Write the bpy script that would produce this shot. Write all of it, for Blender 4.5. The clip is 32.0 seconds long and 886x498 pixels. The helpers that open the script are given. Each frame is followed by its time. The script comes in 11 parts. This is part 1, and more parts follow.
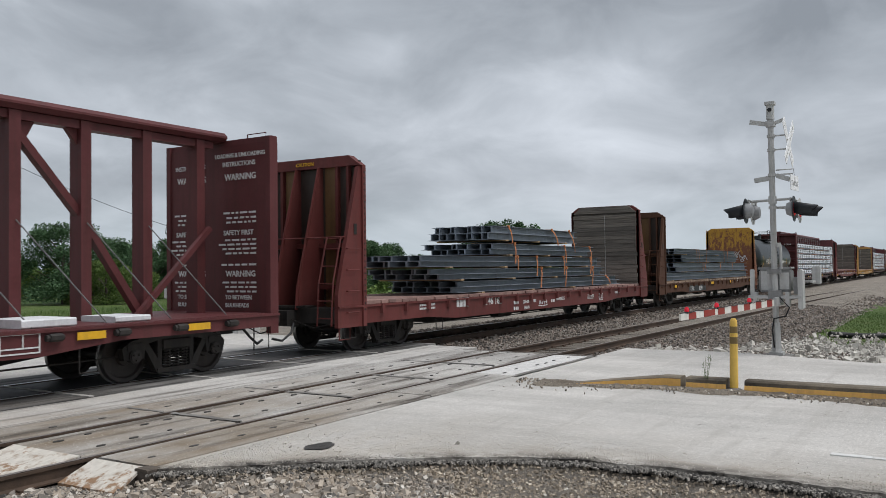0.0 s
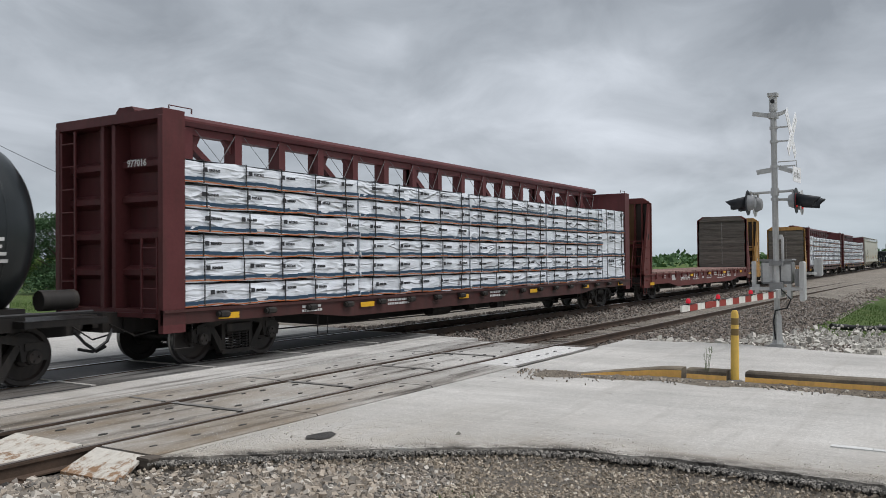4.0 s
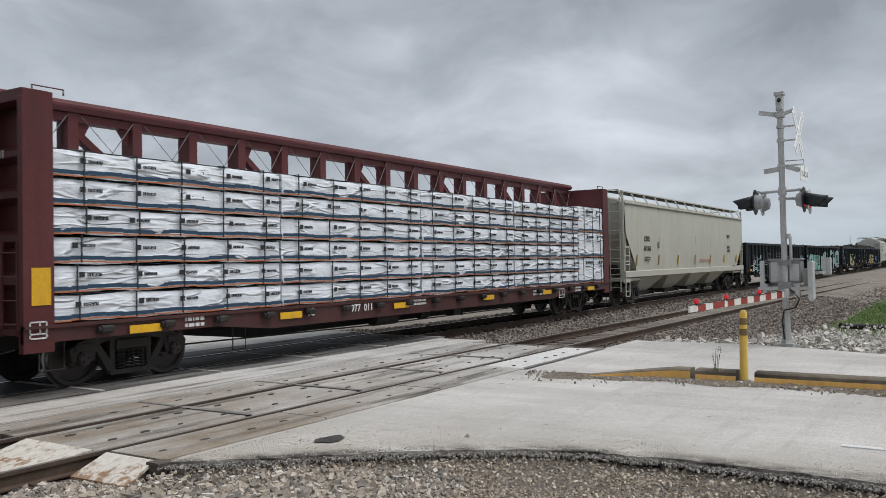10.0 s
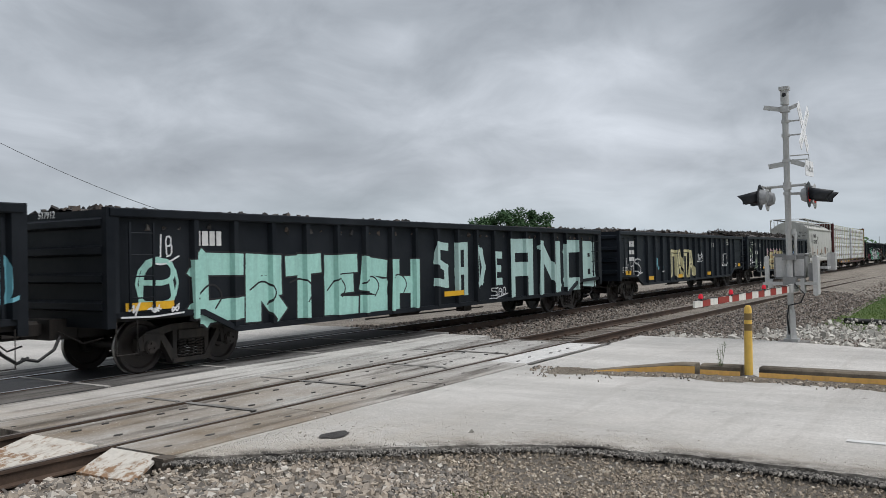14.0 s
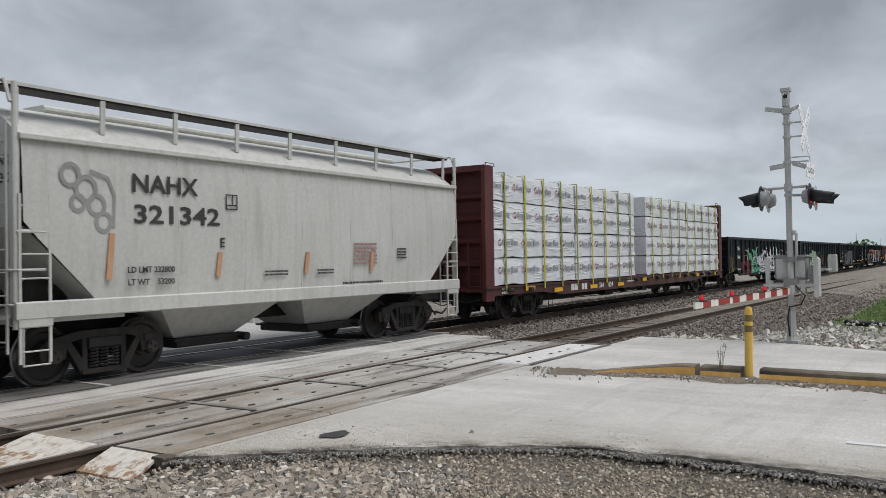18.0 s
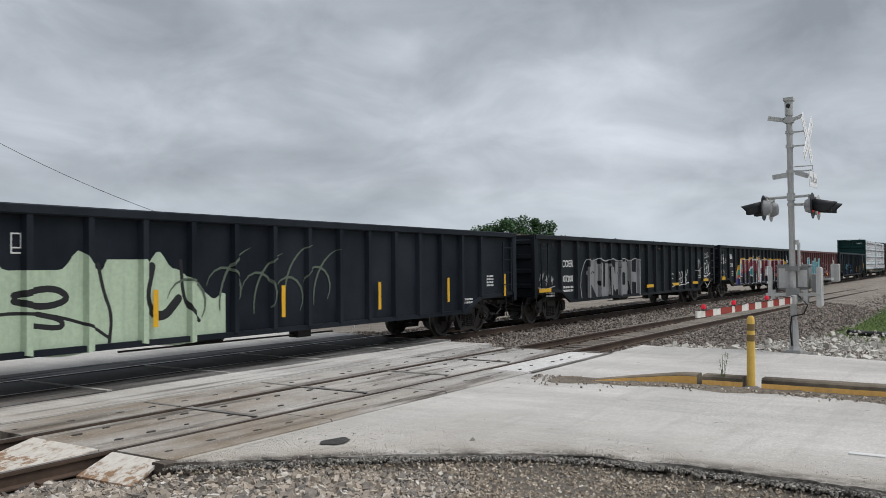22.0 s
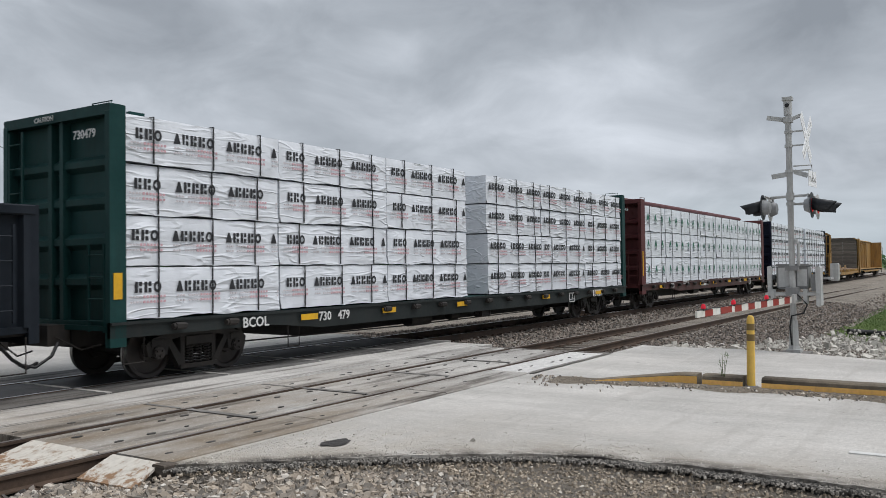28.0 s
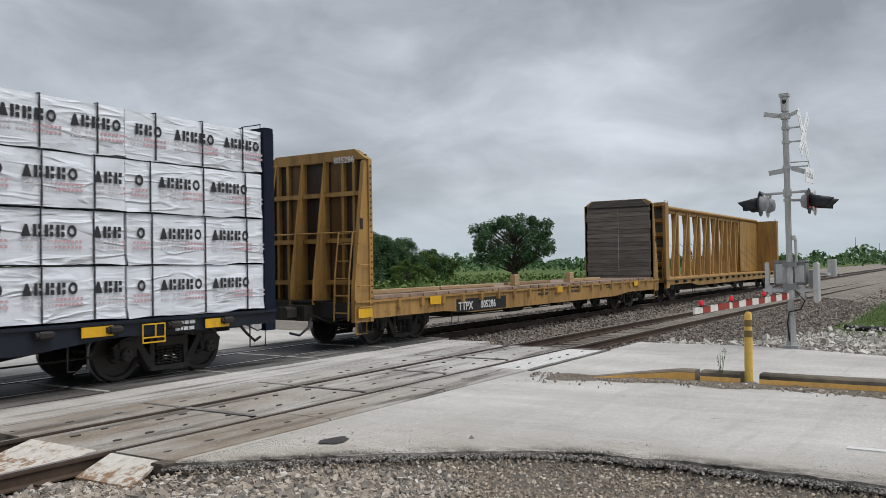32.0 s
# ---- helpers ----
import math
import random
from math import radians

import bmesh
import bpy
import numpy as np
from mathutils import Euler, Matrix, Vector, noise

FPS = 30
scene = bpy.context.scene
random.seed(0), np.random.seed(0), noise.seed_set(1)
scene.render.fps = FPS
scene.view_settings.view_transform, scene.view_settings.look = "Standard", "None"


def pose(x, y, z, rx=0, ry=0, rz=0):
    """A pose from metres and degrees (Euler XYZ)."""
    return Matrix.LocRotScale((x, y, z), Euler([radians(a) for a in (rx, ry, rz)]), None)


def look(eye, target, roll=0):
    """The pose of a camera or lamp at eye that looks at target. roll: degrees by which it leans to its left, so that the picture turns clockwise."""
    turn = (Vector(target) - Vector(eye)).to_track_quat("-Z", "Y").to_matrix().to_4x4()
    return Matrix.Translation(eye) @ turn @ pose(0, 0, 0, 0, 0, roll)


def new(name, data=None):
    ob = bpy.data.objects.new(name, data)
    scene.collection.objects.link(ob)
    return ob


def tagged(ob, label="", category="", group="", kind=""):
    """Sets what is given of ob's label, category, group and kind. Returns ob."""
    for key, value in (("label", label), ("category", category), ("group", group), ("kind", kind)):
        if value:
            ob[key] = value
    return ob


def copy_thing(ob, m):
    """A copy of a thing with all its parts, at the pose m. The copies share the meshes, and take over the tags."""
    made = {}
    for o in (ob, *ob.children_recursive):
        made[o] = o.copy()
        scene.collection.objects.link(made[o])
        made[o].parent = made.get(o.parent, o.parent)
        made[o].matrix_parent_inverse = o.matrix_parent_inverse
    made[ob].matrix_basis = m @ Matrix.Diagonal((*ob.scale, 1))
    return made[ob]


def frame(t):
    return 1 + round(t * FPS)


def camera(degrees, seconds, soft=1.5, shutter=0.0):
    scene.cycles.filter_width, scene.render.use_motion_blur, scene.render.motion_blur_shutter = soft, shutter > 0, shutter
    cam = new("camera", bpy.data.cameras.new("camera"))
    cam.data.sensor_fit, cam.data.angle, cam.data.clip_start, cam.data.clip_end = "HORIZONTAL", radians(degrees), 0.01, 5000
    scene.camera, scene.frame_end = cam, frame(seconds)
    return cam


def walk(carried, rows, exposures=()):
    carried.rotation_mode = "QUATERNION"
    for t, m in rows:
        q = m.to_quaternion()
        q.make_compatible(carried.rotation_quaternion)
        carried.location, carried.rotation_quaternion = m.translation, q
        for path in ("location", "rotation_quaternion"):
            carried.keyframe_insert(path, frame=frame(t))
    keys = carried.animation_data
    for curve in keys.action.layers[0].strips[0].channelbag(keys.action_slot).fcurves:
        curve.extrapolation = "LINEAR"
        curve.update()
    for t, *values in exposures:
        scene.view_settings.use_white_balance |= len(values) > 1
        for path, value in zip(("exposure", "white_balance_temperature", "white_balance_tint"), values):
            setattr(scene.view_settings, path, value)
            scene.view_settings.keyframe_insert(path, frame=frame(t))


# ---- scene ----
cam = camera(55.82, 32.0, soft=0.6, shutter=0.04)
EYE = Vector((0.0, 0.0, 1.872))


def aim(yaw, pitch, roll):
    """A pose at the eye: yaw from across the tracks towards +x, pitch up, roll, in degrees."""
    a, b = radians(yaw), radians(pitch)
    way = Vector((math.sin(a) * math.cos(b), math.cos(a) * math.cos(b), math.sin(b)))
    return look(EYE, EYE + way * 10, roll)


walk(cam, [
    (0.0, aim(58.223, 1.405, -0.675)),
    (0.5, aim(58.280, 1.416, -0.587)),
    (1.0, aim(58.300, 1.342, -0.499)),
    (1.5, aim(58.278, 1.226, -0.440)),
    (2.0, aim(58.250, 1.110, -0.402)),
    (2.5, aim(58.237, 1.013, -0.379)),
    (3.0, aim(58.221, 0.924, -0.392)),
    (3.5, aim(58.176, 0.838, -0.414)),
    (5.5, aim(57.893, 0.584, -0.640)),
    (6.0, aim(57.804, 0.555, -0.625)),
    (6.5, aim(57.736, 0.538, -0.609)),
    (7.0, aim(57.682, 0.540, -0.614)),
    (7.5, aim(57.656, 0.574, -0.648)),
    (8.0, aim(57.648, 0.639, -0.709)),
    (8.5, aim(57.651, 0.719, -0.798)),
    (9.0, aim(57.659, 0.804, -0.897)),
    (9.5, aim(57.655, 0.885, -0.953)),
    (10.0, aim(57.634, 0.942, -0.980)),
    (10.5, aim(57.601, 0.943, -0.988)),
    (11.0, aim(57.559, 0.885, -1.016)),
    (11.5, aim(57.513, 0.786, -1.080)),
    (12.0, aim(57.490, 0.679, -1.172)),
    (12.5, aim(57.473, 0.602, -1.221)),
    (13.0, aim(57.437, 0.579, -1.212)),
    (13.5, aim(57.393, 0.603, -1.154)),
    (14.0, aim(57.342, 0.652, -1.082)),
    (14.5, aim(57.298, 0.718, -1.033)),
    (16.5, aim(57.288, 0.662, -0.969)),
    (17.0, aim(57.301, 0.636, -0.932)),
    (17.5, aim(57.299, 0.639, -0.891)),
    (18.0, aim(57.295, 0.667, -0.850)),
    (18.5, aim(57.298, 0.719, -0.817)),
    (19.0, aim(57.311, 0.787, -0.794)),
    (19.5, aim(57.313, 0.845, -0.740)),
    (20.0, aim(57.304, 0.889, -0.668)),
    (20.5, aim(57.279, 0.927, -0.608)),
    (21.0, aim(57.240, 0.985, -0.573)),
    (21.5, aim(57.186, 1.063, -0.533)),
    (22.0, aim(57.154, 1.160, -0.492)),
    (22.5, aim(57.158, 1.264, -0.445)),
    (23.0, aim(57.193, 1.371, -0.390)),
    (23.5, aim(57.230, 1.465, -0.332)),
    (24.0, aim(57.255, 1.540, -0.302)),
    (24.5, aim(57.262, 1.590, -0.268)),
    (25.0, aim(57.261, 1.602, -0.239)),
    (25.5, aim(57.238, 1.584, -0.236)),
    (27.5, aim(57.184, 1.265, -0.583)),
    (28.0, aim(57.186, 1.216, -0.716)),
    (28.5, aim(57.222, 1.186, -0.856)),
    (29.0, aim(57.271, 1.164, -0.961)),
    (29.5, aim(57.325, 1.136, -1.026)),
    (30.0, aim(57.365, 1.103, -1.047)),
    (30.5, aim(57.387, 1.079, -1.026)),
    (31.0, aim(57.394, 1.063, -0.992)),
    (31.5, aim(57.375, 1.050, -0.961)),
    (32.0, aim(57.337, 1.043, -0.934)),
])

# ---- light: an overcast sky and a broad veiled sun behind the viewer ----
SUN_ELEV, SUN_FROM = 63.0, (0.25, -1.0)          # degrees; the way the light comes from on the plan
world = bpy.data.worlds.new("overcast")
scene.world = world
world.use_nodes = True
wn, wl = world.node_tree.nodes, world.node_tree.links
wn.clear()


def wnode(kind, **keys):
    n = wn.new(kind)
    for k, v in keys.items():
        n.inputs[k].default_value = v
    return n


def wmath(op, a, b):
    n = wn.new("ShaderNodeMath")
    n.operation = op
    for i, s in enumerate((a, b)):
        if isinstance(s, (int, float)):
            n.inputs[i].default_value = s
        else:
            wl.new(s, n.inputs[i])
    return n.outputs[0]


sky = wn.new("ShaderNodeTexSky")
sky.sky_type, sky.sun_disc = "NISHITA", False
sky.sun_elevation = radians(SUN_ELEV)
sky.sun_rotation = math.atan2(SUN_FROM[0], SUN_FROM[1])
sky.air_density, sky.dust_density = 1.0, 3.0
coord = wn.new("ShaderNodeTexCoord")
split = wn.new("ShaderNodeSeparateXYZ")
wl.new(coord.outputs["Generated"], split.inputs[0])
flat = wn.new("ShaderNodeCombineXYZ")              # banks of cloud: wide, flattened, tighter near the horizon
wl.new(split.outputs["X"], flat.inputs[0])
wl.new(split.outputs["Y"], flat.inputs[1])
wl.new(wmath("MULTIPLY", wmath("POWER", wmath("MAXIMUM", split.outputs["Z"], 0.0), 0.72), 1.9), flat.inputs[2])
big = wnode("ShaderNodeTexNoise", Scale=2.3, Detail=4.0, Roughness=0.42, Distortion=0.25)
fine = wnode("ShaderNodeTexNoise", Scale=6.0, Detail=7.0, Roughness=0.56, Distortion=0.45)
shift = wn.new("ShaderNodeVectorMath")
shift.operation = "ADD"
shift.inputs[1].default_value = (3.7, 1.9, 0.0)
wl.new(flat.outputs[0], shift.inputs[0])
wl.new(shift.outputs[0], big.inputs["Vector"])
wl.new(shift.outputs[0], fine.inputs["Vector"])
cloud = wmath("ADD", wmath("MULTIPLY", big.outputs["Fac"], 0.66), wmath("MULTIPLY", fine.outputs["Fac"], 0.34))
ramp = wn.new("ShaderNodeValToRGB")
wl.new(cloud, ramp.inputs[0])
stops = ramp.color_ramp.elements
stops[0].position, stops[0].color = 0.36, (0.290, 0.320, 0.362, 1)
stops[1].position, stops[1].color = 0.66, (0.74, 0.79, 0.865, 1)
mid = stops.new(0.49)
mid.color = (0.450, 0.490, 0.543, 1)
low = wn.new("ShaderNodeValToRGB")                # lighter band of thinner cloud at the horizon
wl.new(split.outputs["Z"], low.inputs[0])
low.color_ramp.elements[0].position, low.color_ramp.elements[0].color = 0.0, (1, 1, 1, 1)
low.color_ramp.elements[1].position, low.color_ramp.elements[1].color = 0.10, (0, 0, 0, 1)
band = wn.new("ShaderNodeMix")
band.data_type = "RGBA"
band.inputs["B"].default_value = (0.535, 0.63, 0.685, 1)
wl.new(wmath("MULTIPLY", low.outputs[0], 0.65), band.inputs["Factor"])
wl.new(ramp.outputs[0], band.inputs["A"])
clear = wn.new("ShaderNodeBackground")
clear.inputs["Strength"].default_value = 0.06
wl.new(sky.outputs[0], clear.inputs["Color"])
grey = wn.new("ShaderNodeBackground")
grey.inputs["Strength"].default_value = 1.0
wl.new(band.outputs["Result"], grey.inputs["Color"])
cover = wn.new("ShaderNodeMixShader")
cover.inputs[0].default_value = 0.93
wl.new(clear.outputs[0], cover.inputs[1])
wl.new(grey.outputs[0], cover.inputs[2])
wout = wn.new("ShaderNodeOutputWorld")
wl.new(cover.outputs[0], wout.inputs[0])

sun_data = bpy.data.lights.new("veiled_sun", "SUN")
sun_data.energy, sun_data.angle, sun_data.color = 2.4, radians(40), (1.0, 0.985, 0.985)
sun = new("veiled_sun", sun_data)
s_el = radians(SUN_ELEV)
s_xy = Vector((SUN_FROM[0], SUN_FROM[1], 0)).normalized() * math.cos(s_el)
sun.matrix_basis = look(Vector((s_xy.x, s_xy.y, math.sin(s_el))) * 60, (0, 0, 0))
scene.view_settings.exposure = 0.0

# ---- materials ----
MATS = {}


def shader(name, rough=0.7, metal=0.0):
    m = bpy.data.materials.new(name)
    m.use_nodes = True
    b = m.node_tree.nodes["Principled BSDF"]
    b.inputs["Roughness"].default_value = rough
    b.inputs["Metallic"].default_value = metal
    b.inputs["Specular IOR Level"].default_value = 0.35
    return m, b, m.node_tree.nodes, m.node_tree.links


def coords(nt, lk, stretch=(1, 1, 1), space="Object", jitter=True):
    """Object-space coordinates, moved by the object's own random number so that repeats differ."""
    tc = nt.new("ShaderNodeTexCoord")
    mp = nt.new("ShaderNodeMapping")
    mp.inputs["Scale"].default_value = stretch
    lk.new(tc.outputs[space], mp.inputs["Vector"])
    if jitter:
        info = nt.new("ShaderNodeObjectInfo")
        k = nt.new("ShaderNodeVectorMath")
        k.operation = "SCALE"
        k.inputs[0].default_value = (37.0, 11.0, 23.0)
        lk.new(info.outputs["Random"], k.inputs["Scale"])
        lk.new(k.outputs[0], mp.inputs["Location"])
    return mp.outputs[0]


def noise_tex(nt, lk, vec, scale, detail=5.0, rough=0.6):
    n = nt.new("ShaderNodeTexNoise")
    n.inputs["Scale"].default_value, n.inputs["Detail"].default_value = scale, detail
    n.inputs["Roughness"].default_value = rough
    lk.new(vec, n.inputs["Vector"])
    return n.outputs["Fac"]


def ramped(nt, lk, fac, lo, hi):
    r = nt.new("ShaderNodeMapRange")
    r.inputs["From Min"].default_value, r.inputs["From Max"].default_value = lo, hi
    lk.new(fac, r.inputs["Value"])
    return r.outputs["Result"]


def mixed(nt, lk, fac, a, b, mode="MIX"):
    m = nt.new("ShaderNodeMix")
    m.data_type, m.blend_type = "RGBA", mode
    for key, s in (("Factor", fac), ("A", a), ("B", b)):
        if hasattr(s, "is_linked"):
            lk.new(s, m.inputs[key])
        elif key == "Factor":
            m.inputs[key].default_value = s
        else:
            m.inputs[key].default_value = (*s, 1)
    return m.outputs["Result"]


def bumped(nt, lk, b, height, strength, dist):
    k = nt.new("ShaderNodeBump")
    k.inputs["Strength"].default_value, k.inputs["Distance"].default_value = strength, dist
    lk.new(height, k.inputs["Height"])
    lk.new(k.outputs[0], b.inputs["Normal"])


def paint(name, rgb, dirt=(0.09, 0.075, 0.06), amount=0.55, rust=0.0, rough=0.55, fade=0.25, metal=0.0, spec=0.3):
    """Weathered paint: faded patches, vertical grime streaks, a film of dust, chips of rust."""
    if name in MATS:
        return MATS[name]
    m, b, nt, lk = shader(name, rough, metal)
    b.inputs["Specular IOR Level"].default_value = spec
    v = coords(nt, lk)
    streak = noise_tex(nt, lk, coords(nt, lk, (3.2, 3.2, 0.30)), 1.6, 6.0, 0.65)
    patch = noise_tex(nt, lk, v, 0.55, 4.0)
    grain = noise_tex(nt, lk, v, 14.0, 6.0, 0.7)
    pale = tuple(min(1.0, c * (1 + fade) + 0.03 * fade) for c in rgb)
    c = mixed(nt, lk, ramped(nt, lk, patch, 0.35, 0.7), rgb, pale)
    c = mixed(nt, lk, 1.0, c, mixed(nt, lk, ramped(nt, lk, grain, 0.3, 0.7), (0.86, 0.86, 0.86), (1.06, 1.06, 1.06)), "MULTIPLY")
    f = nt.new("ShaderNodeMath")
    f.operation = "MULTIPLY"
    f.inputs[1].default_value = amount
    lk.new(ramped(nt, lk, streak, 0.47, 0.78), f.inputs[0])
    c = mixed(nt, lk, f.outputs[0], c, dirt)
    if rust:
        spot = noise_tex(nt, lk, coords(nt, lk, (1, 1, 0.55)), 2.6, 8.0, 0.72)
        rc = mixed(nt, lk, grain, (0.055, 0.024, 0.014), (0.17, 0.07, 0.032))
        c = mixed(nt, lk, ramped(nt, lk, spot, 0.72 - rust * 0.4, 0.78 - rust * 0.4), c, rc)
    lk.new(c, b.inputs["Base Color"])
    lk.new(ramped(nt, lk, grain, -0.6, 1.6), b.inputs["Roughness"])
    bumped(nt, lk, b, grain, 0.15, 0.01)
    MATS[name] = m
    return m


def flaking(name, rgb, z_mid, fall, rust=((0.036, 0.018, 0.012), (0.13, 0.056, 0.030))):
    """Old yellow paint flaking off a rusty sheet: nearly gone at the bottom, streaked by running rust."""
    m, b, nt, lk = shader(name, 0.8)
    v = coords(nt, lk)
    grain = noise_tex(nt, lk, v, 12.0, 6.0, 0.7)
    flake = noise_tex(nt, lk, coords(nt, lk, (1.6, 1.6, 0.9)), 3.4, 9.0, 0.72)
    xyz = nt.new("ShaderNodeSeparateXYZ")
    tc = nt.new("ShaderNodeTexCoord")
    lk.new(tc.outputs["Object"], xyz.inputs[0])
    k = nt.new("ShaderNodeMath")
    lk.new(ramped(nt, lk, xyz.outputs["Z"], z_mid + fall, z_mid - fall), k.inputs[0])
    k.operation = "MULTIPLY_ADD"
    k.inputs[1].default_value = 0.30
    lk.new(flake, k.inputs[2])
    rc = mixed(nt, lk, grain, *rust)
    pale = mixed(nt, lk, ramped(nt, lk, grain, 0.3, 0.7), tuple(c * 0.8 for c in rgb), rgb)
    c = mixed(nt, lk, ramped(nt, lk, k.outputs[0], 0.58, 0.64), pale, rc)
    run_ = noise_tex(nt, lk, coords(nt, lk, (6.0, 6.0, 0.35)), 1.5, 5.0, 0.6)
    c = mixed(nt, lk, ramped(nt, lk, run_, 0.52, 0.75), c, tuple(x * 0.6 for x in rust[1]))
    lk.new(c, b.inputs["Base Color"])
    bumped(nt, lk, b, flake, 0.4, 0.02)
    MATS[name] = m
    return m


def stone(name, dark, light, scale=9.0, rough=0.92, spots=None, big=0.35, bump=0.5, dist=0.01, jitter=False):
    """Concrete, asphalt, soil: grain at two scales, blotches, an optional stain colour."""
    if name in MATS:
        return MATS[name]
    m, b, nt, lk = shader(name, rough)
    v = coords(nt, lk, jitter=jitter)
    g1 = noise_tex(nt, lk, v, scale, 8.0, 0.72)
    g2 = noise_tex(nt, lk, v, scale * 11, 4.0, 0.7)
    p = noise_tex(nt, lk, v, big, 5.0, 0.6)
    c = mixed(nt, lk, ramped(nt, lk, p, 0.32, 0.68), dark, light)
    c = mixed(nt, lk, 1.0, c, mixed(nt, lk, ramped(nt, lk, g1, 0.3, 0.72), (0.74, 0.74, 0.74), (1.18, 1.17, 1.15)), "MULTIPLY")
    c = mixed(nt, lk, 1.0, c, mixed(nt, lk, ramped(nt, lk, g2, 0.25, 0.75), (0.72, 0.72, 0.72), (1.22, 1.22, 1.22)), "MULTIPLY")
    if spots:
        s = noise_tex(nt, lk, coords(nt, lk, (1.0, 0.5, 1.0), jitter=jitter), 0.9, 7.0, 0.66)
        c = mixed(nt, lk, ramped(nt, lk, s, 0.55, 0.75), c, spots)
    lk.new(c, b.inputs["Base Color"])
    bumped(nt, lk, b, g2, bump, dist)
    MATS[name] = m
    return m


def crossing(name, dark, light, brown, stain, flecks=0.0, x_dirt=9.0, rough=0.92, oily=0.54, rim=False):
    """Trafficked concrete or asphalt in world space: wheel tracks, brown dirt at the broken end, oily smears along the rails, small pits."""
    m, b, nt, lk = shader(name, rough)
    b.inputs["Specular IOR Level"].default_value = 0.2
    v = coords(nt, lk, jitter=False)
    p = noise_tex(nt, lk, v, 0.35, 5.0, 0.6)
    c = mixed(nt, lk, ramped(nt, lk, p, 0.32, 0.68), dark, light)
    track = noise_tex(nt, lk, coords(nt, lk, (0.9, 0.22, 1.0), jitter=False), 1.0, 6.0, 0.66)
    c = mixed(nt, lk, 1.0, c, mixed(nt, lk, ramped(nt, lk, track, 0.35, 0.65), (0.90, 0.90, 0.90), (1.07, 1.07, 1.07)), "MULTIPLY")
    g1 = noise_tex(nt, lk, v, 30.0, 6.0, 0.7)
    g2 = noise_tex(nt, lk, v, 110.0, 3.0, 0.7)
    c = mixed(nt, lk, 1.0, c, mixed(nt, lk, ramped(nt, lk, g1, 0.3, 0.7), (0.80, 0.80, 0.80), (1.14, 1.14, 1.14)), "MULTIPLY")
    c = mixed(nt, lk, 1.0, c, mixed(nt, lk, ramped(nt, lk, g2, 0.25, 0.75), (0.72, 0.72, 0.72), (1.25, 1.25, 1.25)), "MULTIPLY")
    xyz = nt.new("ShaderNodeSeparateXYZ")
    lk.new(coords(nt, lk, jitter=False), xyz.inputs[0])
    end = ramped(nt, lk, xyz.outputs["X"], x_dirt + 2.6, x_dirt - 4.0)
    dirt = noise_tex(nt, lk, coords(nt, lk, (0.55, 1.2, 1.0), jitter=False), 0.9, 6.0, 0.65)
    f = nt.new("ShaderNodeMath")
    f.operation = "MULTIPLY"
    lk.new(end, f.inputs[0])
    lk.new(ramped(nt, lk, dirt, 0.30, 0.62), f.inputs[1])
    c = mixed(nt, lk, f.outputs[0], c, brown)
    smear = noise_tex(nt, lk, coords(nt, lk, (0.22, 2.3, 1.0), jitter=False), 1.3, 6.0, 0.62)
    c = mixed(nt, lk, ramped(nt, lk, smear, oily, oily + 0.17), c, stain)
    drag = noise_tex(nt, lk, coords(nt, lk, (1.7, 0.30, 1.0), jitter=False), 1.0, 9.0, 0.72)
    c = mixed(nt, lk, 1.0, c, mixed(nt, lk, ramped(nt, lk, drag, 0.34, 0.60), (0.90, 0.895, 0.89), (1.05, 1.05, 1.05)), "MULTIPLY")
    grit = noise_tex(nt, lk, v, 62.0, 2.0, 0.6)
    c = mixed(nt, lk, ramped(nt, lk, grit, 0.66, 0.72), c, tuple(min(0.8, x * 1.45) for x in light))
    c = mixed(nt, lk, ramped(nt, lk, noise_tex(nt, lk, v, 47.0, 2.0, 0.6), 0.68, 0.74), c, tuple(x * 0.42 for x in dark))
    if rim:                                       # black soil trodden into the broken near edge
        def calc(op, a, b=0.0):
            n = nt.new("ShaderNodeMath")
            n.operation = op
            for i, q in enumerate((a, b)):
                if isinstance(q, (int, float)):
                    n.inputs[i].default_value = q
                else:
                    lk.new(q, n.inputs[i])
            return n.outputs[0]
        curve = calc("SINE", calc("MULTIPLY", ramped(nt, lk, xyz.outputs["Y"], 6.6, 2.6), math.pi / 2))
        away = calc("SUBTRACT", calc("SUBTRACT", xyz.outputs["X"], 5.42), calc("MULTIPLY", curve, 2.38))
        patchy = noise_tex(nt, lk, coords(nt, lk, (1.0, 0.6, 1.0), jitter=False), 2.2, 7.0, 0.7)
        c = mixed(nt, lk, calc("MULTIPLY", ramped(nt, lk, away, 0.75, 0.0), ramped(nt, lk, patchy, 0.34, 0.62)), c, (0.30, 0.265, 0.22))
        c = mixed(nt, lk, calc("MULTIPLY", ramped(nt, lk, away, 0.30, 0.02), ramped(nt, lk, patchy, 0.40, 0.58)), c, (0.055, 0.05, 0.046))
    if flecks:
        pit = noise_tex(nt, lk, coords(nt, lk, (1.0, 0.45, 1.0), jitter=False), 3.0, 4.0, 0.6)
        c = mixed(nt, lk, ramped(nt, lk, pit, 0.69, 0.735), c, tuple(x * flecks for x in stain))
    lk.new(c, b.inputs["Base Color"])
    bumped(nt, lk, b, g2, 0.5, 0.008)
    MATS[name] = m
    return m


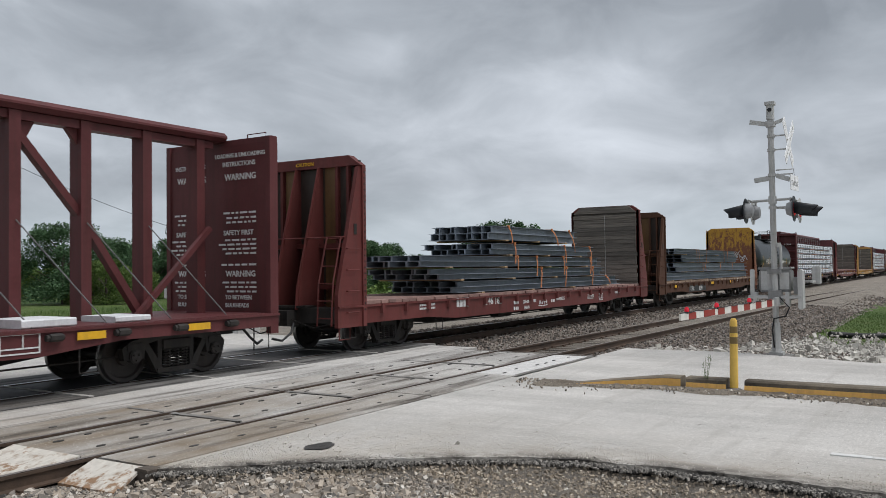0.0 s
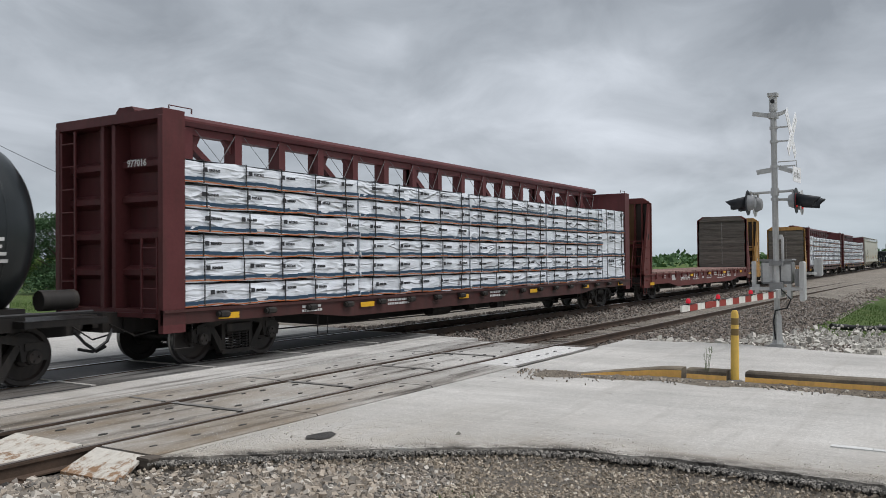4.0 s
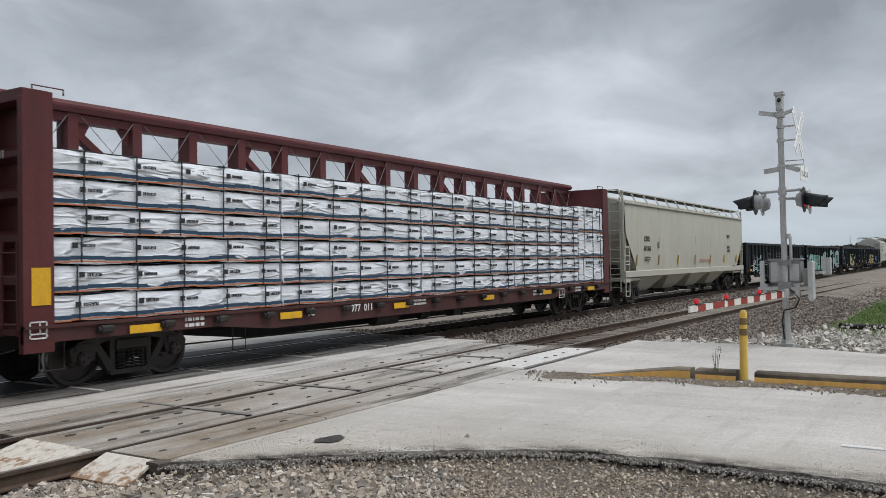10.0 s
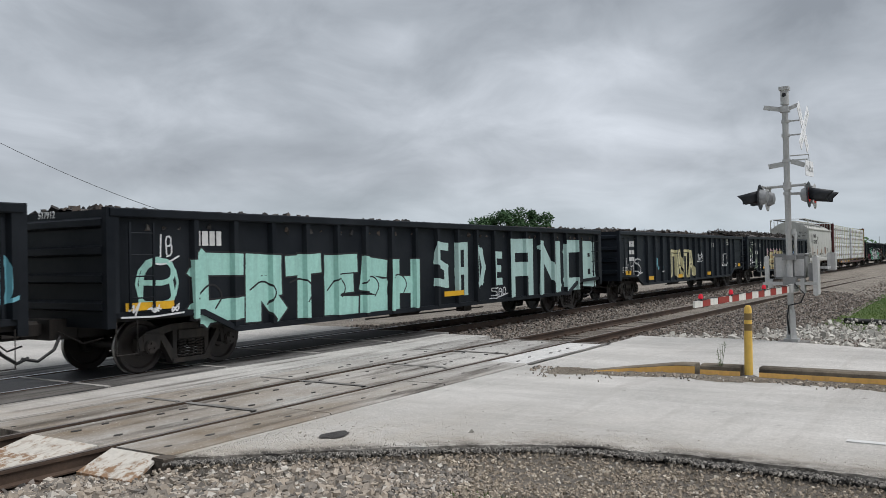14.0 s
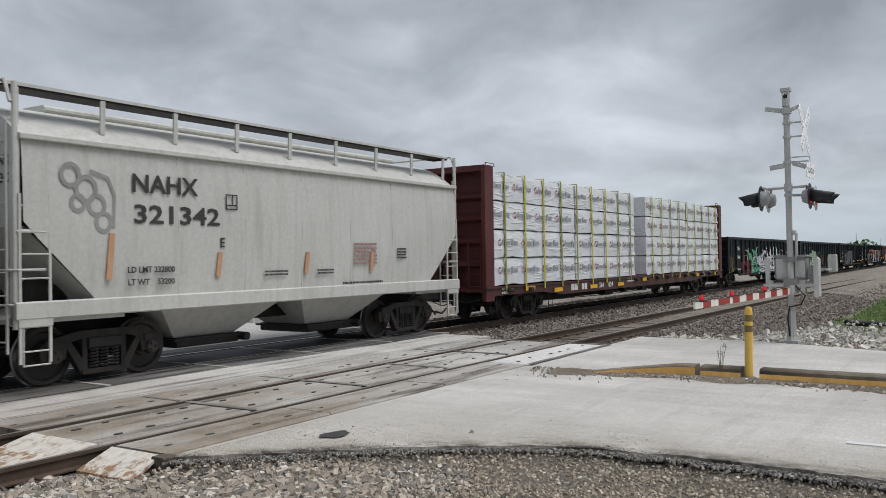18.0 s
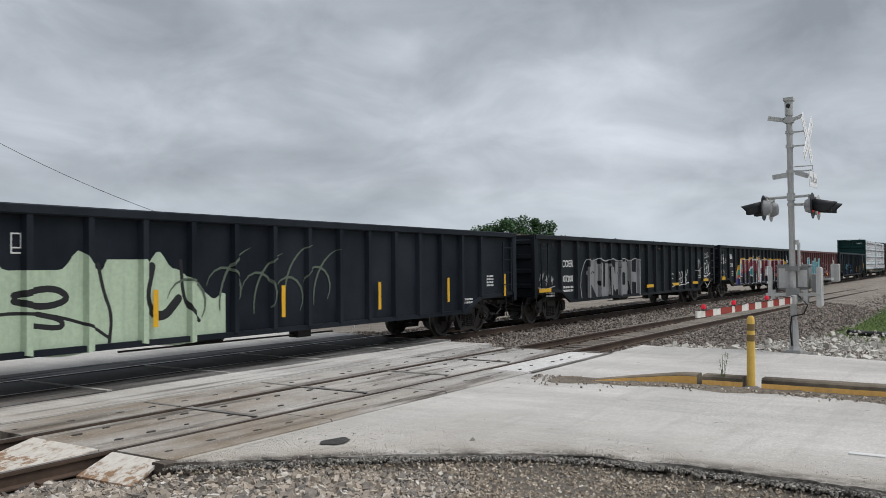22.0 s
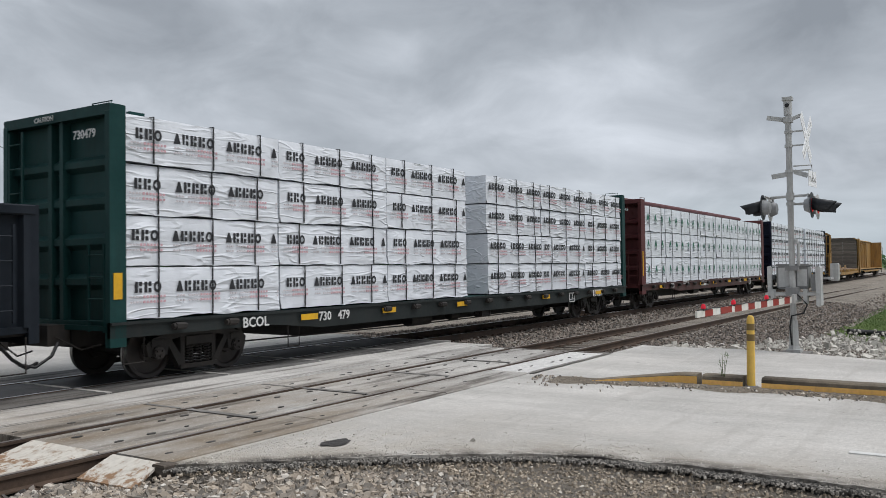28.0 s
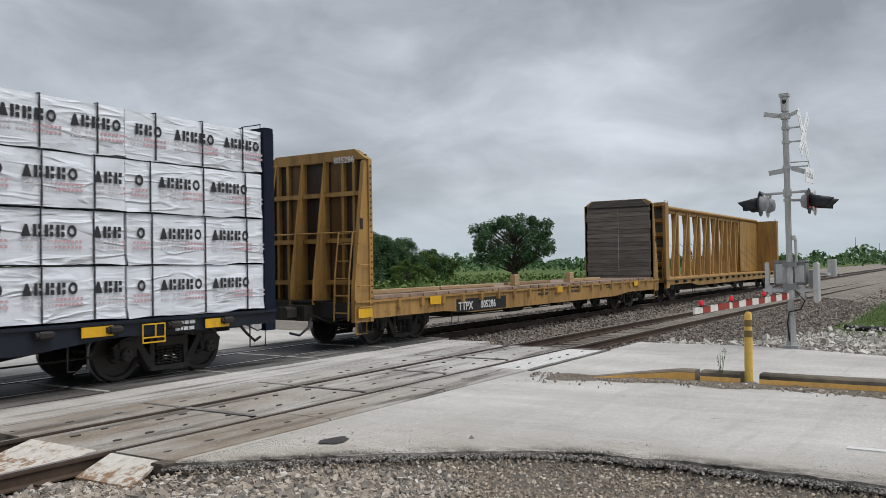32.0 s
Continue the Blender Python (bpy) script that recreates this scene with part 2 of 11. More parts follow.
def isle(name, dark, light, rough=0.9, warm=None):
    """Loose pieces joined in one mesh: each island has its own tone, with grain over it."""
    if name in MATS:
        return MATS[name]
    m, b, nt, lk = shader(name, rough)
    geo = nt.new("ShaderNodeNewGeometry")
    g = noise_tex(nt, lk, coords(nt, lk, jitter=False), 22.0, 6.0, 0.7)
    r = nt.new("ShaderNodeValToRGB")
    r.color_ramp.elements[0].color, r.color_ramp.elements[1].color = (*dark, 1), (*light, 1)
    if warm:
        e = r.color_ramp.elements.new(0.8)
        e.color = (*warm, 1)
    lk.new(geo.outputs["Random Per Island"], r.inputs[0])
    c = mixed(nt, lk, 1.0, r.outputs[0], mixed(nt, lk, g, (0.6, 0.6, 0.6), (1.35, 1.35, 1.35)), "MULTIPLY")
    lk.new(c, b.inputs["Base Color"])
    MATS[name] = m
    return m


def timber(name, dark, light, rough=0.85, along="x"):
    """Old boards: long grain along one axis, and each board its own tone."""
    if name in MATS:
        return MATS[name]
    m, b, nt, lk = shader(name, rough)
    st = {"x": (0.7, 14, 14), "y": (14, 0.7, 14), "z": (14, 14, 0.7)}[along]
    g = noise_tex(nt, lk, coords(nt, lk, st), 1.7, 8.0, 0.7)
    info = nt.new("ShaderNodeObjectInfo")
    c = mixed(nt, lk, ramped(nt, lk, g, 0.25, 0.75), dark, light)
    c = mixed(nt, lk, 1.0, c, mixed(nt, lk, info.outputs["Random"], (0.72, 0.72, 0.72), (1.25, 1.23, 1.2)), "MULTIPLY")
    lk.new(c, b.inputs["Base Color"])
    bumped(nt, lk, b, g, 0.5, 0.01)
    MATS[name] = m
    return m


def wrap(name, rgb, rough=0.42, crease=1.0):
    """Plastic lumber wrap: creases and a little grime."""
    if name in MATS:
        return MATS[name]
    m, b, nt, lk = shader(name, rough)
    v = coords(nt, lk, (1, 1, 1))
    g = noise_tex(nt, lk, v, 3.0, 6.0)
    c = mixed(nt, lk, ramped(nt, lk, g, 0.35, 0.8), rgb, tuple(x * 0.86 for x in rgb))
    lk.new(c, b.inputs["Base Color"])
    height = noise_tex(nt, lk, coords(nt, lk, (1.3, 1.0, 1.0)), 1.6, 2.0, 0.5)
    for turn, stretch, amount in ((0.75, (0.40, 1.0, 2.2), 0.8), (-0.6, (0.35, 1.0, 1.7), 0.9), (0.1, (0.3, 1.0, 2.6), 0.4)):
        vec = coords(nt, lk, stretch)               # thin creases in three slanting directions
        vec.node.inputs["Rotation"].default_value = (0.0, turn, 0.0)
        n = noise_tex(nt, lk, vec, 1.5, 2.0, 0.45)
        ridge = nt.new("ShaderNodeMath")
        ridge.operation = "SUBTRACT"
        lk.new(n, ridge.inputs[0])
        ridge.inputs[1].default_value = 0.5
        near = nt.new("ShaderNodeMath")
        near.operation = "ABSOLUTE"
        lk.new(ridge.outputs[0], near.inputs[0])
        k = nt.new("ShaderNodeMath")
        k.operation = "MULTIPLY_ADD"
        k.inputs[1].default_value = amount
        here = nt.new("ShaderNodeMath")             # bunched in places, smooth elsewhere
        here.operation = "MULTIPLY"
        lk.new(ramped(nt, lk, near.outputs[0], 0.045, 0.0), here.inputs[0])
        lk.new(ramped(nt, lk, noise_tex(nt, lk, coords(nt, lk, (1, 1, 1)), 0.9 + turn, 2.0), 0.40, 0.62), here.inputs[1])
        lk.new(here.outputs[0], k.inputs[0])
        lk.new(height, k.inputs[2])
        height = k.outputs[0]
    small = nt.new("ShaderNodeMath")
    small.operation = "MULTIPLY_ADD"
    small.inputs[1].default_value = 0.30 * crease
    lk.new(noise_tex(nt, lk, coords(nt, lk, (0.8, 1.0, 2.4)), 5.5, 4.0, 0.55), small.inputs[0])
    lk.new(height, small.inputs[2])
    bumped(nt, lk, b, small.outputs[0], 0.9, 0.045 * crease)
    MATS[name] = m
    return m


def plain(name, rgb, rough=0.6, metal=0.0, glow=0.0):
    """Small things: one colour with fine mottling."""
    if name in MATS:
        return MATS[name]
    m, b, nt, lk = shader(name, rough, metal)
    g = noise_tex(nt, lk, coords(nt, lk), 9.0, 5.0, 0.7)
    c = mixed(nt, lk, ramped(nt, lk, g, 0.3, 0.75), tuple(x * 0.72 for x in rgb), tuple(min(1, x * 1.12) for x in rgb))
    lk.new(c, b.inputs["Base Color"])
    if glow:
        b.inputs["Emission Color"].default_value = (*rgb, 1)
        b.inputs["Emission Strength"].default_value = glow
    MATS[name] = m
    return m


# ---- mesh helpers ----
class Shape:
    """A mesh in the making: lists of corners and faces."""

    def __init__(self):
        self.v, self.f = [], []

    def add(self, verts, faces):
        k = len(self.v)
        self.v.extend(tuple(p) for p in verts)
        self.f.extend(tuple(i + k for i in face) for face in faces)
        return self

    def box(self, x0, x1, y0, y1, z0, z1):
        return self.add([(x, y, z) for z in (z0, z1) for y in (y0, y1) for x in (x0, x1)],
                        [(0, 2, 3, 1), (4, 5, 7, 6), (0, 1, 5, 4), (2, 6, 7, 3), (0, 4, 6, 2), (1, 3, 7, 5)])

    def slab(self, x0, x1, y0, y1, z0, z1, c):
        """A box whose long edges are chamfered by c."""
        sec = [(y0 + c, z0), (y1 - c, z0), (y1, z0 + c), (y1, z1 - c), (y1 - c, z1), (y0 + c, z1), (y0, z1 - c), (y0, z0 + c)]
        return self.prism(sec, "x", x0, x1)

    def prism(self, poly, axis, a0, a1):
        """A polygon drawn out along an axis: (y, z) for x, (x, z) for y, (x, y) for z."""
        n = len(poly)
        put = {"x": lambda p, a: (a, p[0], p[1]), "y": lambda p, a: (p[0], a, p[1]), "z": lambda p, a: (p[0], p[1], a)}[axis]
        return self.add([put(p, a) for a in (a0, a1) for p in poly],
                        [tuple(range(n - 1, -1, -1)), tuple(range(n, 2 * n))] + [(i, (i + 1) % n, n + (i + 1) % n, n + i) for i in range(n)])

    def cyl(self, p0, p1, r, n=12, r2=None):
        a, b = Vector(p0), Vector(p1)
        q = (b - a).to_track_quat("Z", "X")
        r2 = r if r2 is None else r2
        ring = [(math.cos(6.28318 * i / n), math.sin(6.28318 * i / n)) for i in range(n)]
        vs = [a + q @ Vector((c * r, s * r, 0)) for c, s in ring] + [b + q @ Vector((c * r2, s * r2, 0)) for c, s in ring]
        return self.add(vs, [tuple(range(n - 1, -1, -1)), tuple(range(n, 2 * n))] + [(i, (i + 1) % n, n + (i + 1) % n, n + i) for i in range(n)])

    def beam(self, p0, p1, w, h, up=(0, 0, 1)):
        """A bar of w across and h along up, between two points."""
        a, b = Vector(p0), Vector(p1)
        d = (b - a).normalized()
        s = d.cross(Vector(up)).normalized() * (w / 2)
        t = s.cross(d).normalized() * (h / 2)
        return self.add([p + i * s + j * t for p in (a, b) for i, j in ((-1, -1), (1, -1), (1, 1), (-1, 1))],
                        [(3, 2, 1, 0), (4, 5, 6, 7), (0, 1, 5, 4), (1, 2, 6, 5), (2, 3, 7, 6), (3, 0, 4, 7)])

    def tube(self, pts, r, n=6):
        """A round bar bent along points, in one piece."""
        pts = [Vector(p) for p in pts]
        vs, fs, m = [], [], len(pts)
        for i, p in enumerate(pts):
            d = ((pts[i + 1] - p).normalized() if i < m - 1 else Vector()) + ((p - pts[i - 1]).normalized() if i else Vector())
            d = d.normalized() if d.length > 1e-6 else Vector((0, 0, 1))
            a = d.cross(Vector((0.13, 0.21, 0.97)))
            a = a.normalized() if a.length > 1e-4 else Vector((1, 0, 0))
            b = d.cross(a)
            vs += [p + (a * math.cos(6.28318 * k / n) + b * math.sin(6.28318 * k / n)) * r for k in range(n)]
        for i in range(m - 1):
            fs += [(i * n + k, i * n + (k + 1) % n, (i + 1) * n + (k + 1) % n, (i + 1) * n + k) for k in range(n)]
        fs += [tuple(range(n - 1, -1, -1)), tuple(range((m - 1) * n, m * n))]
        return self.add(vs, fs)

    def lathe(self, profile, axis="x", n=24, centre=(0, 0, 0)):
        """Rings of (along, radius) round an axis."""
        vs, fs, m = [], [], len(profile)
        for a, r in profile:
            for i in range(n):
                c, s = r * math.cos(6.28318 * i / n), r * math.sin(6.28318 * i / n)
                p = {"x": (a, c, s), "y": (c, a, s), "z": (c, s, a)}[axis]
                vs.append((p[0] + centre[0], p[1] + centre[1], p[2] + centre[2]))
        for k in range(m - 1):
            for i in range(n):
                j = (i + 1) % n
                fs.append((k * n + i, k * n + j, (k + 1) * n + j, (k + 1) * n + i))
        fs.append(tuple(range(n)))
        fs.append(tuple(range((m - 1) * n, m * n)))
        return self.add(vs, fs)

    def mesh(self, name, material, smooth=False):
        me = bpy.data.meshes.new(name)
        me.from_pydata(self.v, [], self.f)
        bm = bmesh.new()
        bm.from_mesh(me)
        bmesh.ops.recalc_face_normals(bm, faces=bm.faces)
        bm.to_mesh(me)
        bm.free()
        if smooth:
            me.shade_smooth()
            me.set_sharp_from_angle(angle=radians(40))
        me.materials.append(material)
        return me


def part(name, shape, material, parent, label="", smooth=False, at=None):
    """Links a shape, or a mesh that is made already, as one object under a thing or a part."""
    me = shape.mesh(name, material, smooth) if isinstance(shape, Shape) else shape
    ob = new(name, me)
    ob.parent = parent
    if at is not None:
        ob.matrix_basis = at
    return tagged(ob, label)


def thing(name, label, category, group="", kind="", at=None):
    ob = tagged(new(name), label, category, group, kind)
    ob.empty_display_size = 0.3
    if at is not None:
        ob.matrix_basis = at
    return ob


def solid(name, shape, material, label, category="", group="", kind="", smooth=False, at=None):
    ob = new(name, shape.mesh(name, material, smooth) if isinstance(shape, Shape) else shape)
    if at is not None:
        ob.matrix_basis = at
    return tagged(ob, label, category, group, kind)


LETTERS = {}


def set_type(rows):
    """Makes the letter meshes for all (text, size, wide) at once: flat raised letters in the x-z plane, read from -y."""
    made = []
    for text, size, wide in dict.fromkeys(rows):
        cu = bpy.data.curves.new("letters", "FONT")
        cu.body, cu.size, cu.extrude, cu.resolution_u, cu.offset = text, size, 0.003, 2, size * 0.018
        ob = bpy.data.objects.new("letters", cu)
        scene.collection.objects.link(ob)
        made.append(((text, size, wide), ob, cu))
    deps = bpy.context.evaluated_depsgraph_get()
    for key, ob, cu in made:
        me = bpy.data.meshes.new_from_object(ob.evaluated_get(deps))
        me.transform(Matrix.Rotation(radians(90), 4, "X") @ Matrix.Diagonal((key[2], 1, 1, 1)))
        LETTERS[key] = me
    for key, ob, cu in made:
        bpy.data.objects.remove(ob)
        bpy.data.curves.remove(cu)


def lettering(text, size, material, parent, at, name="lettering", label="", wide=1.0, turn=None):
    """A line of letters under a thing; at: the left end of its base line."""
    key = (text, size, wide, material.name)
    if key not in LETTERS:
        if key[:3] not in LETTERS:
            set_type([key[:3]])
        me = LETTERS[key[:3]].copy()
        me.materials.clear()
        me.materials.append(material)
        LETTERS[key] = me
    ob = new(name, LETTERS[key])
    ob.parent = parent
    ob.matrix_basis = Matrix.Translation(at) @ (turn or Matrix())
    return tagged(ob, label)


def bars(shape, x, z, word, h, y, gap=0.22, wide=0.62, d=0.004):
    """A word as plain blocks, one a letter; word: the letters' widths in units of wide times the height."""
    for w in word:
        shape.box(x, x + w * wide * h, y - d, y, z, z + h)
        x += (w * wide + gap) * h
    return x


def letter_blocks(shape, material, parent, label):
    """Each block of a mark as a part of its own."""
    for k in range(0, len(shape.v), 8):
        one = Shape()
        one.add(shape.v[k:k + 8], [tuple(i - k for i in f) for f in shape.f if k <= min(f) and max(f) < k + 8])
        part("letter_block", one, material, parent, label)


# ---- the setting: ground, road, tracks ----
NEAR, FAR, GAUGE = 8.36, 13.0, 1.48               # centre lines of the two tracks, rail to rail
RAIL_YS = (NEAR - GAUGE / 2, NEAR + GAUGE / 2, FAR - GAUGE / 2, FAR + GAUGE / 2)
ROAD_X0, ROAD_X1 = 5.4, 18.9                      # the crossing's width along the tracks

asphalt = crossing("worn_asphalt", (0.43, 0.415, 0.39), (0.57, 0.548, 0.515), (0.38, 0.33, 0.265), (0.40, 0.38, 0.352), 0.40, 7.4, 0.92, 0.54, True)
asphalt_dark = stone("dark_asphalt", (0.042, 0.040, 0.039), (0.10, 0.095, 0.09), 8.0, 0.9, None, 0.5, 0.9, 0.02)
panel_grey = crossing("crossing_panel", (0.37, 0.357, 0.336), (0.53, 0.51, 0.478), (0.235, 0.19, 0.14), (0.085, 0.073, 0.062), 0.6, 11.0, 0.92, 0.50)
strip_grey = crossing("strip_asphalt", (0.46, 0.445, 0.42), (0.62, 0.60, 0.565), (0.36, 0.305, 0.245), (0.19, 0.175, 0.158), 0.5, 8.0, 0.92, 0.50)
far_panel_dark = crossing("oil_stained_panel", (0.09, 0.088, 0.085), (0.25, 0.242, 0.23), (0.16, 0.14, 0.12), (0.030, 0.029, 0.028), 0.5, 8.0, 0.75, 0.46)
panel_pale = stone("pale_panel", (0.55, 0.54, 0.525), (0.66, 0.65, 0.63), 7.0, 0.9, None, 0.4, 0.3, 0.006, True)
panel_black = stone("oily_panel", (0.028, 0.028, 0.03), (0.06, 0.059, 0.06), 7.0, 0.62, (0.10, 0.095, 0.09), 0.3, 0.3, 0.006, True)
concrete = stone("concrete", (0.27, 0.25, 0.22), (0.40, 0.375, 0.335), 8.0, 0.95, (0.10, 0.085, 0.07), 0.8, 0.6, 0.01)
gravel_mat = stone("gravel", (0.20, 0.175, 0.147), (0.33, 0.295, 0.252), 16.0, 0.97, (0.34, 0.29, 0.235), 0.5, 1.0, 0.04)
grass_mat = stone("field_grass", (0.055, 0.105, 0.022), (0.12, 0.17, 0.04), 2.5, 0.95, (0.17, 0.17, 0.065), 0.05, 1.0, 0.08)
rail_rust = stone("rail_steel", (0.045, 0.032, 0.025), (0.10, 0.065, 0.045), 12.0, 0.75, None, 1.0, 0.3, 0.004)
rail_shine, _b, _n, _l = shader("polished_rail_head", 0.5, 1.0)
_b.inputs["Base Color"].default_value = (0.78, 0.78, 0.80, 1)
rail_dull, _b, _n, _l = shader("worn_rail_head", 0.55, 0.75)
_b.inputs["Base Color"].default_value = (0.30, 0.265, 0.24, 1)
tie_wood = timber("tie_wood", (0.035, 0.028, 0.023), (0.13, 0.11, 0.092), 0.95, "y")


def near_edge(y):
    """Where the broken edge of the near lane lies."""
    a = min(1.0, max(0.0, (6.6 - y) / 4.0))
    x = 5.42 + 2.38 * math.sin(a * math.pi / 2) ** 1.05
    return x + 0.06 * noise.noise((y * 2.3, 0.0, 1.0)) + 0.035 * noise.noise((y * 9.0, 0.0, 2.0)) + 0.03 * noise.noise((y * 21.0, 0.0, 6.0))


def hill(x, y):
    """Height of the ground: a low field, the track bed, the gravel apron on which the viewer stands, the road's dam."""
    def step(a, b, v):
        k = min(1.0, max(0.0, (v - a) / (b - a)))
        return k * k * (3 - 2 * k)
    far = min(1.0, max(0.0, (math.hypot(x - 12, y - 10) - 60) / 200))
    field = -0.62 + 0.10 * noise.noise((x * 0.05, y * 0.05, 0)) - 0.5 * far
    bed = min(step(3.2, 6.3, y), 1 - step(15.4, 18.0, y))
    apron = (1 - step(6.0, 6.6, y)) * (1 - step(21.0, 25.0, x)) * step(-25, -10, y)
    dam = step(1.5, 4.0, x) * (1 - step(20.5, 23.5, x)) * (1 - far)
    k = max(bed, apron * 0.98, dam * 0.98)
    z = field + k * (-0.19 - field)
    if k > 0.9 and y < 6.6 and x < ROAD_X0 + 2.6:
        z += 0.03 * noise.noise((x * 1.1, y * 1.1, 3.0))
        z += 0.115 * step(-0.9, -0.02, x - near_edge(y))
    return z


def grid_lines(spans):
    out = []
    for a, b, d in spans:
        n = max(1, round((b - a) / d))
        out += [a + (b - a) * i / n for i in range(n)]
    return out + [spans[-1][1]]


gx = grid_lines(((-3000, -300, 450), (-300, -40, 26), (-40, -8, 2), (-8, 3, 0.7), (3, 9, 0.25), (9, 30, 0.5), (30, 80, 1.4), (80, 300, 11), (300, 3200, 480)))
gy = grid_lines(((-3000, -300, 450), (-300, -30, 30), (-30, -4, 1.6), (-4, 8, 0.3), (8, 18, 0.5), (18, 40, 1.2), (40, 300, 10), (300, 3200, 480)))
me = bpy.data.meshes.new("ground")
nx = len(gx)
me.from_pydata([(x, y, hill(x, y)) for y in gy for x in gx], [],
               [(j * nx + i, j * nx + i + 1, (j + 1) * nx + i + 1, (j + 1) * nx + i) for j in range(len(gy) - 1) for i in range(nx - 1)])
me.materials.append(gravel_mat)
me.materials.append(grass_mat)
k = 0
for j in range(len(gy) - 1):
    for i in range(nx - 1):
        x, y = (gx[i] + gx[i + 1]) / 2, (gy[j] + gy[j + 1]) / 2
        w = 0.9 * noise.noise((x * 0.5, y * 0.5, 7.0))
        stony = (3.3 if x < 29.0 else 4.2) + w * (1 if x < 29.0 else 0.5) < y < 38.0 + 2 * w or (y < 6 and x < 28.8 + w * 1.2 and y > -14) or (1.5 + w < x < 22.0 + w and -60 < y < 90)
        me.polygons[k].material_index = 0 if stony else 1
        k += 1
me.shade_smooth()
tagged(new("ground", me), "flat green field with a grey gravel track bed across it", "ground", "", "structure")

# The road: slabs on both sides of and between the tracks. The near edge is broken away in a curve.


def sheet(name, ys, edge0, edge1, z, depth, mat, label, cat, bow=None, nx=14):
    """A thick sheet between two edges x(y), with gentle unevenness."""
    s = Shape()
    rows = []
    for y in ys:
        a, b = edge0(y), edge1(y)
        rows.append([(a + (b - a) * i / nx, y, z + 0.012 * noise.noise(((a + (b - a) * i / nx) * 0.7, y * 0.7, 5.0)) + (bow(y) if bow else 0)) for i in range(nx + 1)])
    m = nx + 1
    v = [p for r in rows for p in r] + [(p[0], p[1], z - depth) for r in rows for p in r]
    o = len(rows) * m
    f = []
    for j in range(len(rows) - 1):
        for i in range(nx):
            q = (j * m + i, j * m + i + 1, (j + 1) * m + i + 1, (j + 1) * m + i)
            f.append(q)
            f.append(tuple(o + t for t in reversed(q)))
        for i in (0, nx):
            f.append((j * m + i, (j + 1) * m + i, o + (j + 1) * m + i, o + j * m + i))
    for j in (0, len(rows) - 1):
        for i in range(nx):
            f.append((j * m + i, j * m + i + 1, o + j * m + i + 1, o + j * m + i))
    s.add(v, f)
    return solid(name, s, mat, label, cat, "", "structure")


def far_edge(y):
    return 18.85 + 0.12 * noise.noise((y * 0.8, 4.0, 0)) + 0.05 * noise.noise((y * 4, 4.0, 0)) - (0.9 if y < 1.4 else 0.9 * max(0, (4.0 - y) / 2.6) if y < 4 else 0)


road_ys = grid_lines(((-60, -6, 3), (-6, -1, 0.15), (-1, 6.70, 0.045)))
road = sheet("road", road_ys, near_edge, far_edge, -0.012, 0.06, asphalt, "worn pale grey asphalt road with a broken edge", "road")
sheet("road_strip", grid_lines(((9.98, 11.30, 0.3),)), lambda y: 5.3 + 0.06 * noise.noise((y * 3, 0, 8)), lambda y: 17.6, -0.010, 0.15, strip_grey,
      "pale asphalt between two tracks", "road")
sheet("road_beyond", grid_lines(((14.72, 20, 0.6), (20, 90, 4))), lambda y: 4.4 + 0.1 * noise.noise((y, 0, 8)), lambda y: 18.6 + 0.1 * noise.noise((y, 3, 8)), -0.02, 0.12, asphalt,
      "pale grey road running on past the tracks", "road", lambda y: -0.004 * max(0, y - 18))
# the lower, older layer that shows as a dark ragged rim
sheet("road_underlayer", grid_lines(((-30, -4, 1), (-4, 6.62, 0.04))),
      lambda y: near_edge(y) + 0.01 - 0.09 * max(0.0, noise.noise((y * 1.3, 9.0, 0)) + 0.05) - 0.09 * min(1.0, max(0.0, (2.8 - y) / 1.2)) - 0.06 * noise.noise((y * 7, 3, 0)) - 0.05 * noise.noise((y * 23, 5, 0)),
      lambda y: near_edge(y) + 0.4, -0.042, 0.10, asphalt_dark, "dark broken lower layer of asphalt along the road edge", "road", None, 6)

# pothole, lane marks, tar joints
s = Shape()
rim = [(6.95 + (0.20 + 0.03 * math.sin(5 * a)) * math.cos(a) * (1.05 if math.cos(a) > 0 else 0.9), 5.89 + (0.135 + 0.02 * math.sin(3 * a + 1)) * math.sin(a)) for a in [6.28318 * i / 22 for i in range(22)]]
s.add([(x, y, -0.001) for x, y in rim] + [(6.95 + (x - 6.95) * 0.7, 5.89 + (y - 5.89) * 0.7, 0.004) for x, y in rim],
      [(i, (i + 1) % 22, 22 + (i + 1) % 22, 22 + i) for i in range(22)] + [tuple(range(22, 44))])
solid("asphalt_patch", s, asphalt_dark, "small dark asphalt patch in the road surface", "patch", "", "structure")
line_paint = paint("road_paint", (0.58, 0.575, 0.555), (0.38, 0.37, 0.35), 0.9, 0.0, 0.8)
for y0, y1, wide in ((-3.4, 1.15, 0.10),):
    s = Shape()
    n = 12
    for i in range(n):
        a, b = y0 + (y1 - y0) * i / n, y0 + (y1 - y0) * (i + 1) / n - 0.004
        s.box(9.12 - wide / 2, 9.12 + wide / 2 + 0.02 * noise.noise((a * 3, 0, 0)), a, b, -0.02, 0.0025)
    solid("lane_mark", s, line_paint, "worn white painted lane mark on asphalt", "road mark", "lane marks", "structure")

grit_mat = stone("brown_grit", (0.24, 0.20, 0.155), (0.38, 0.335, 0.275), 20.0, 0.97, None, 1.2, 1.0, 0.03)
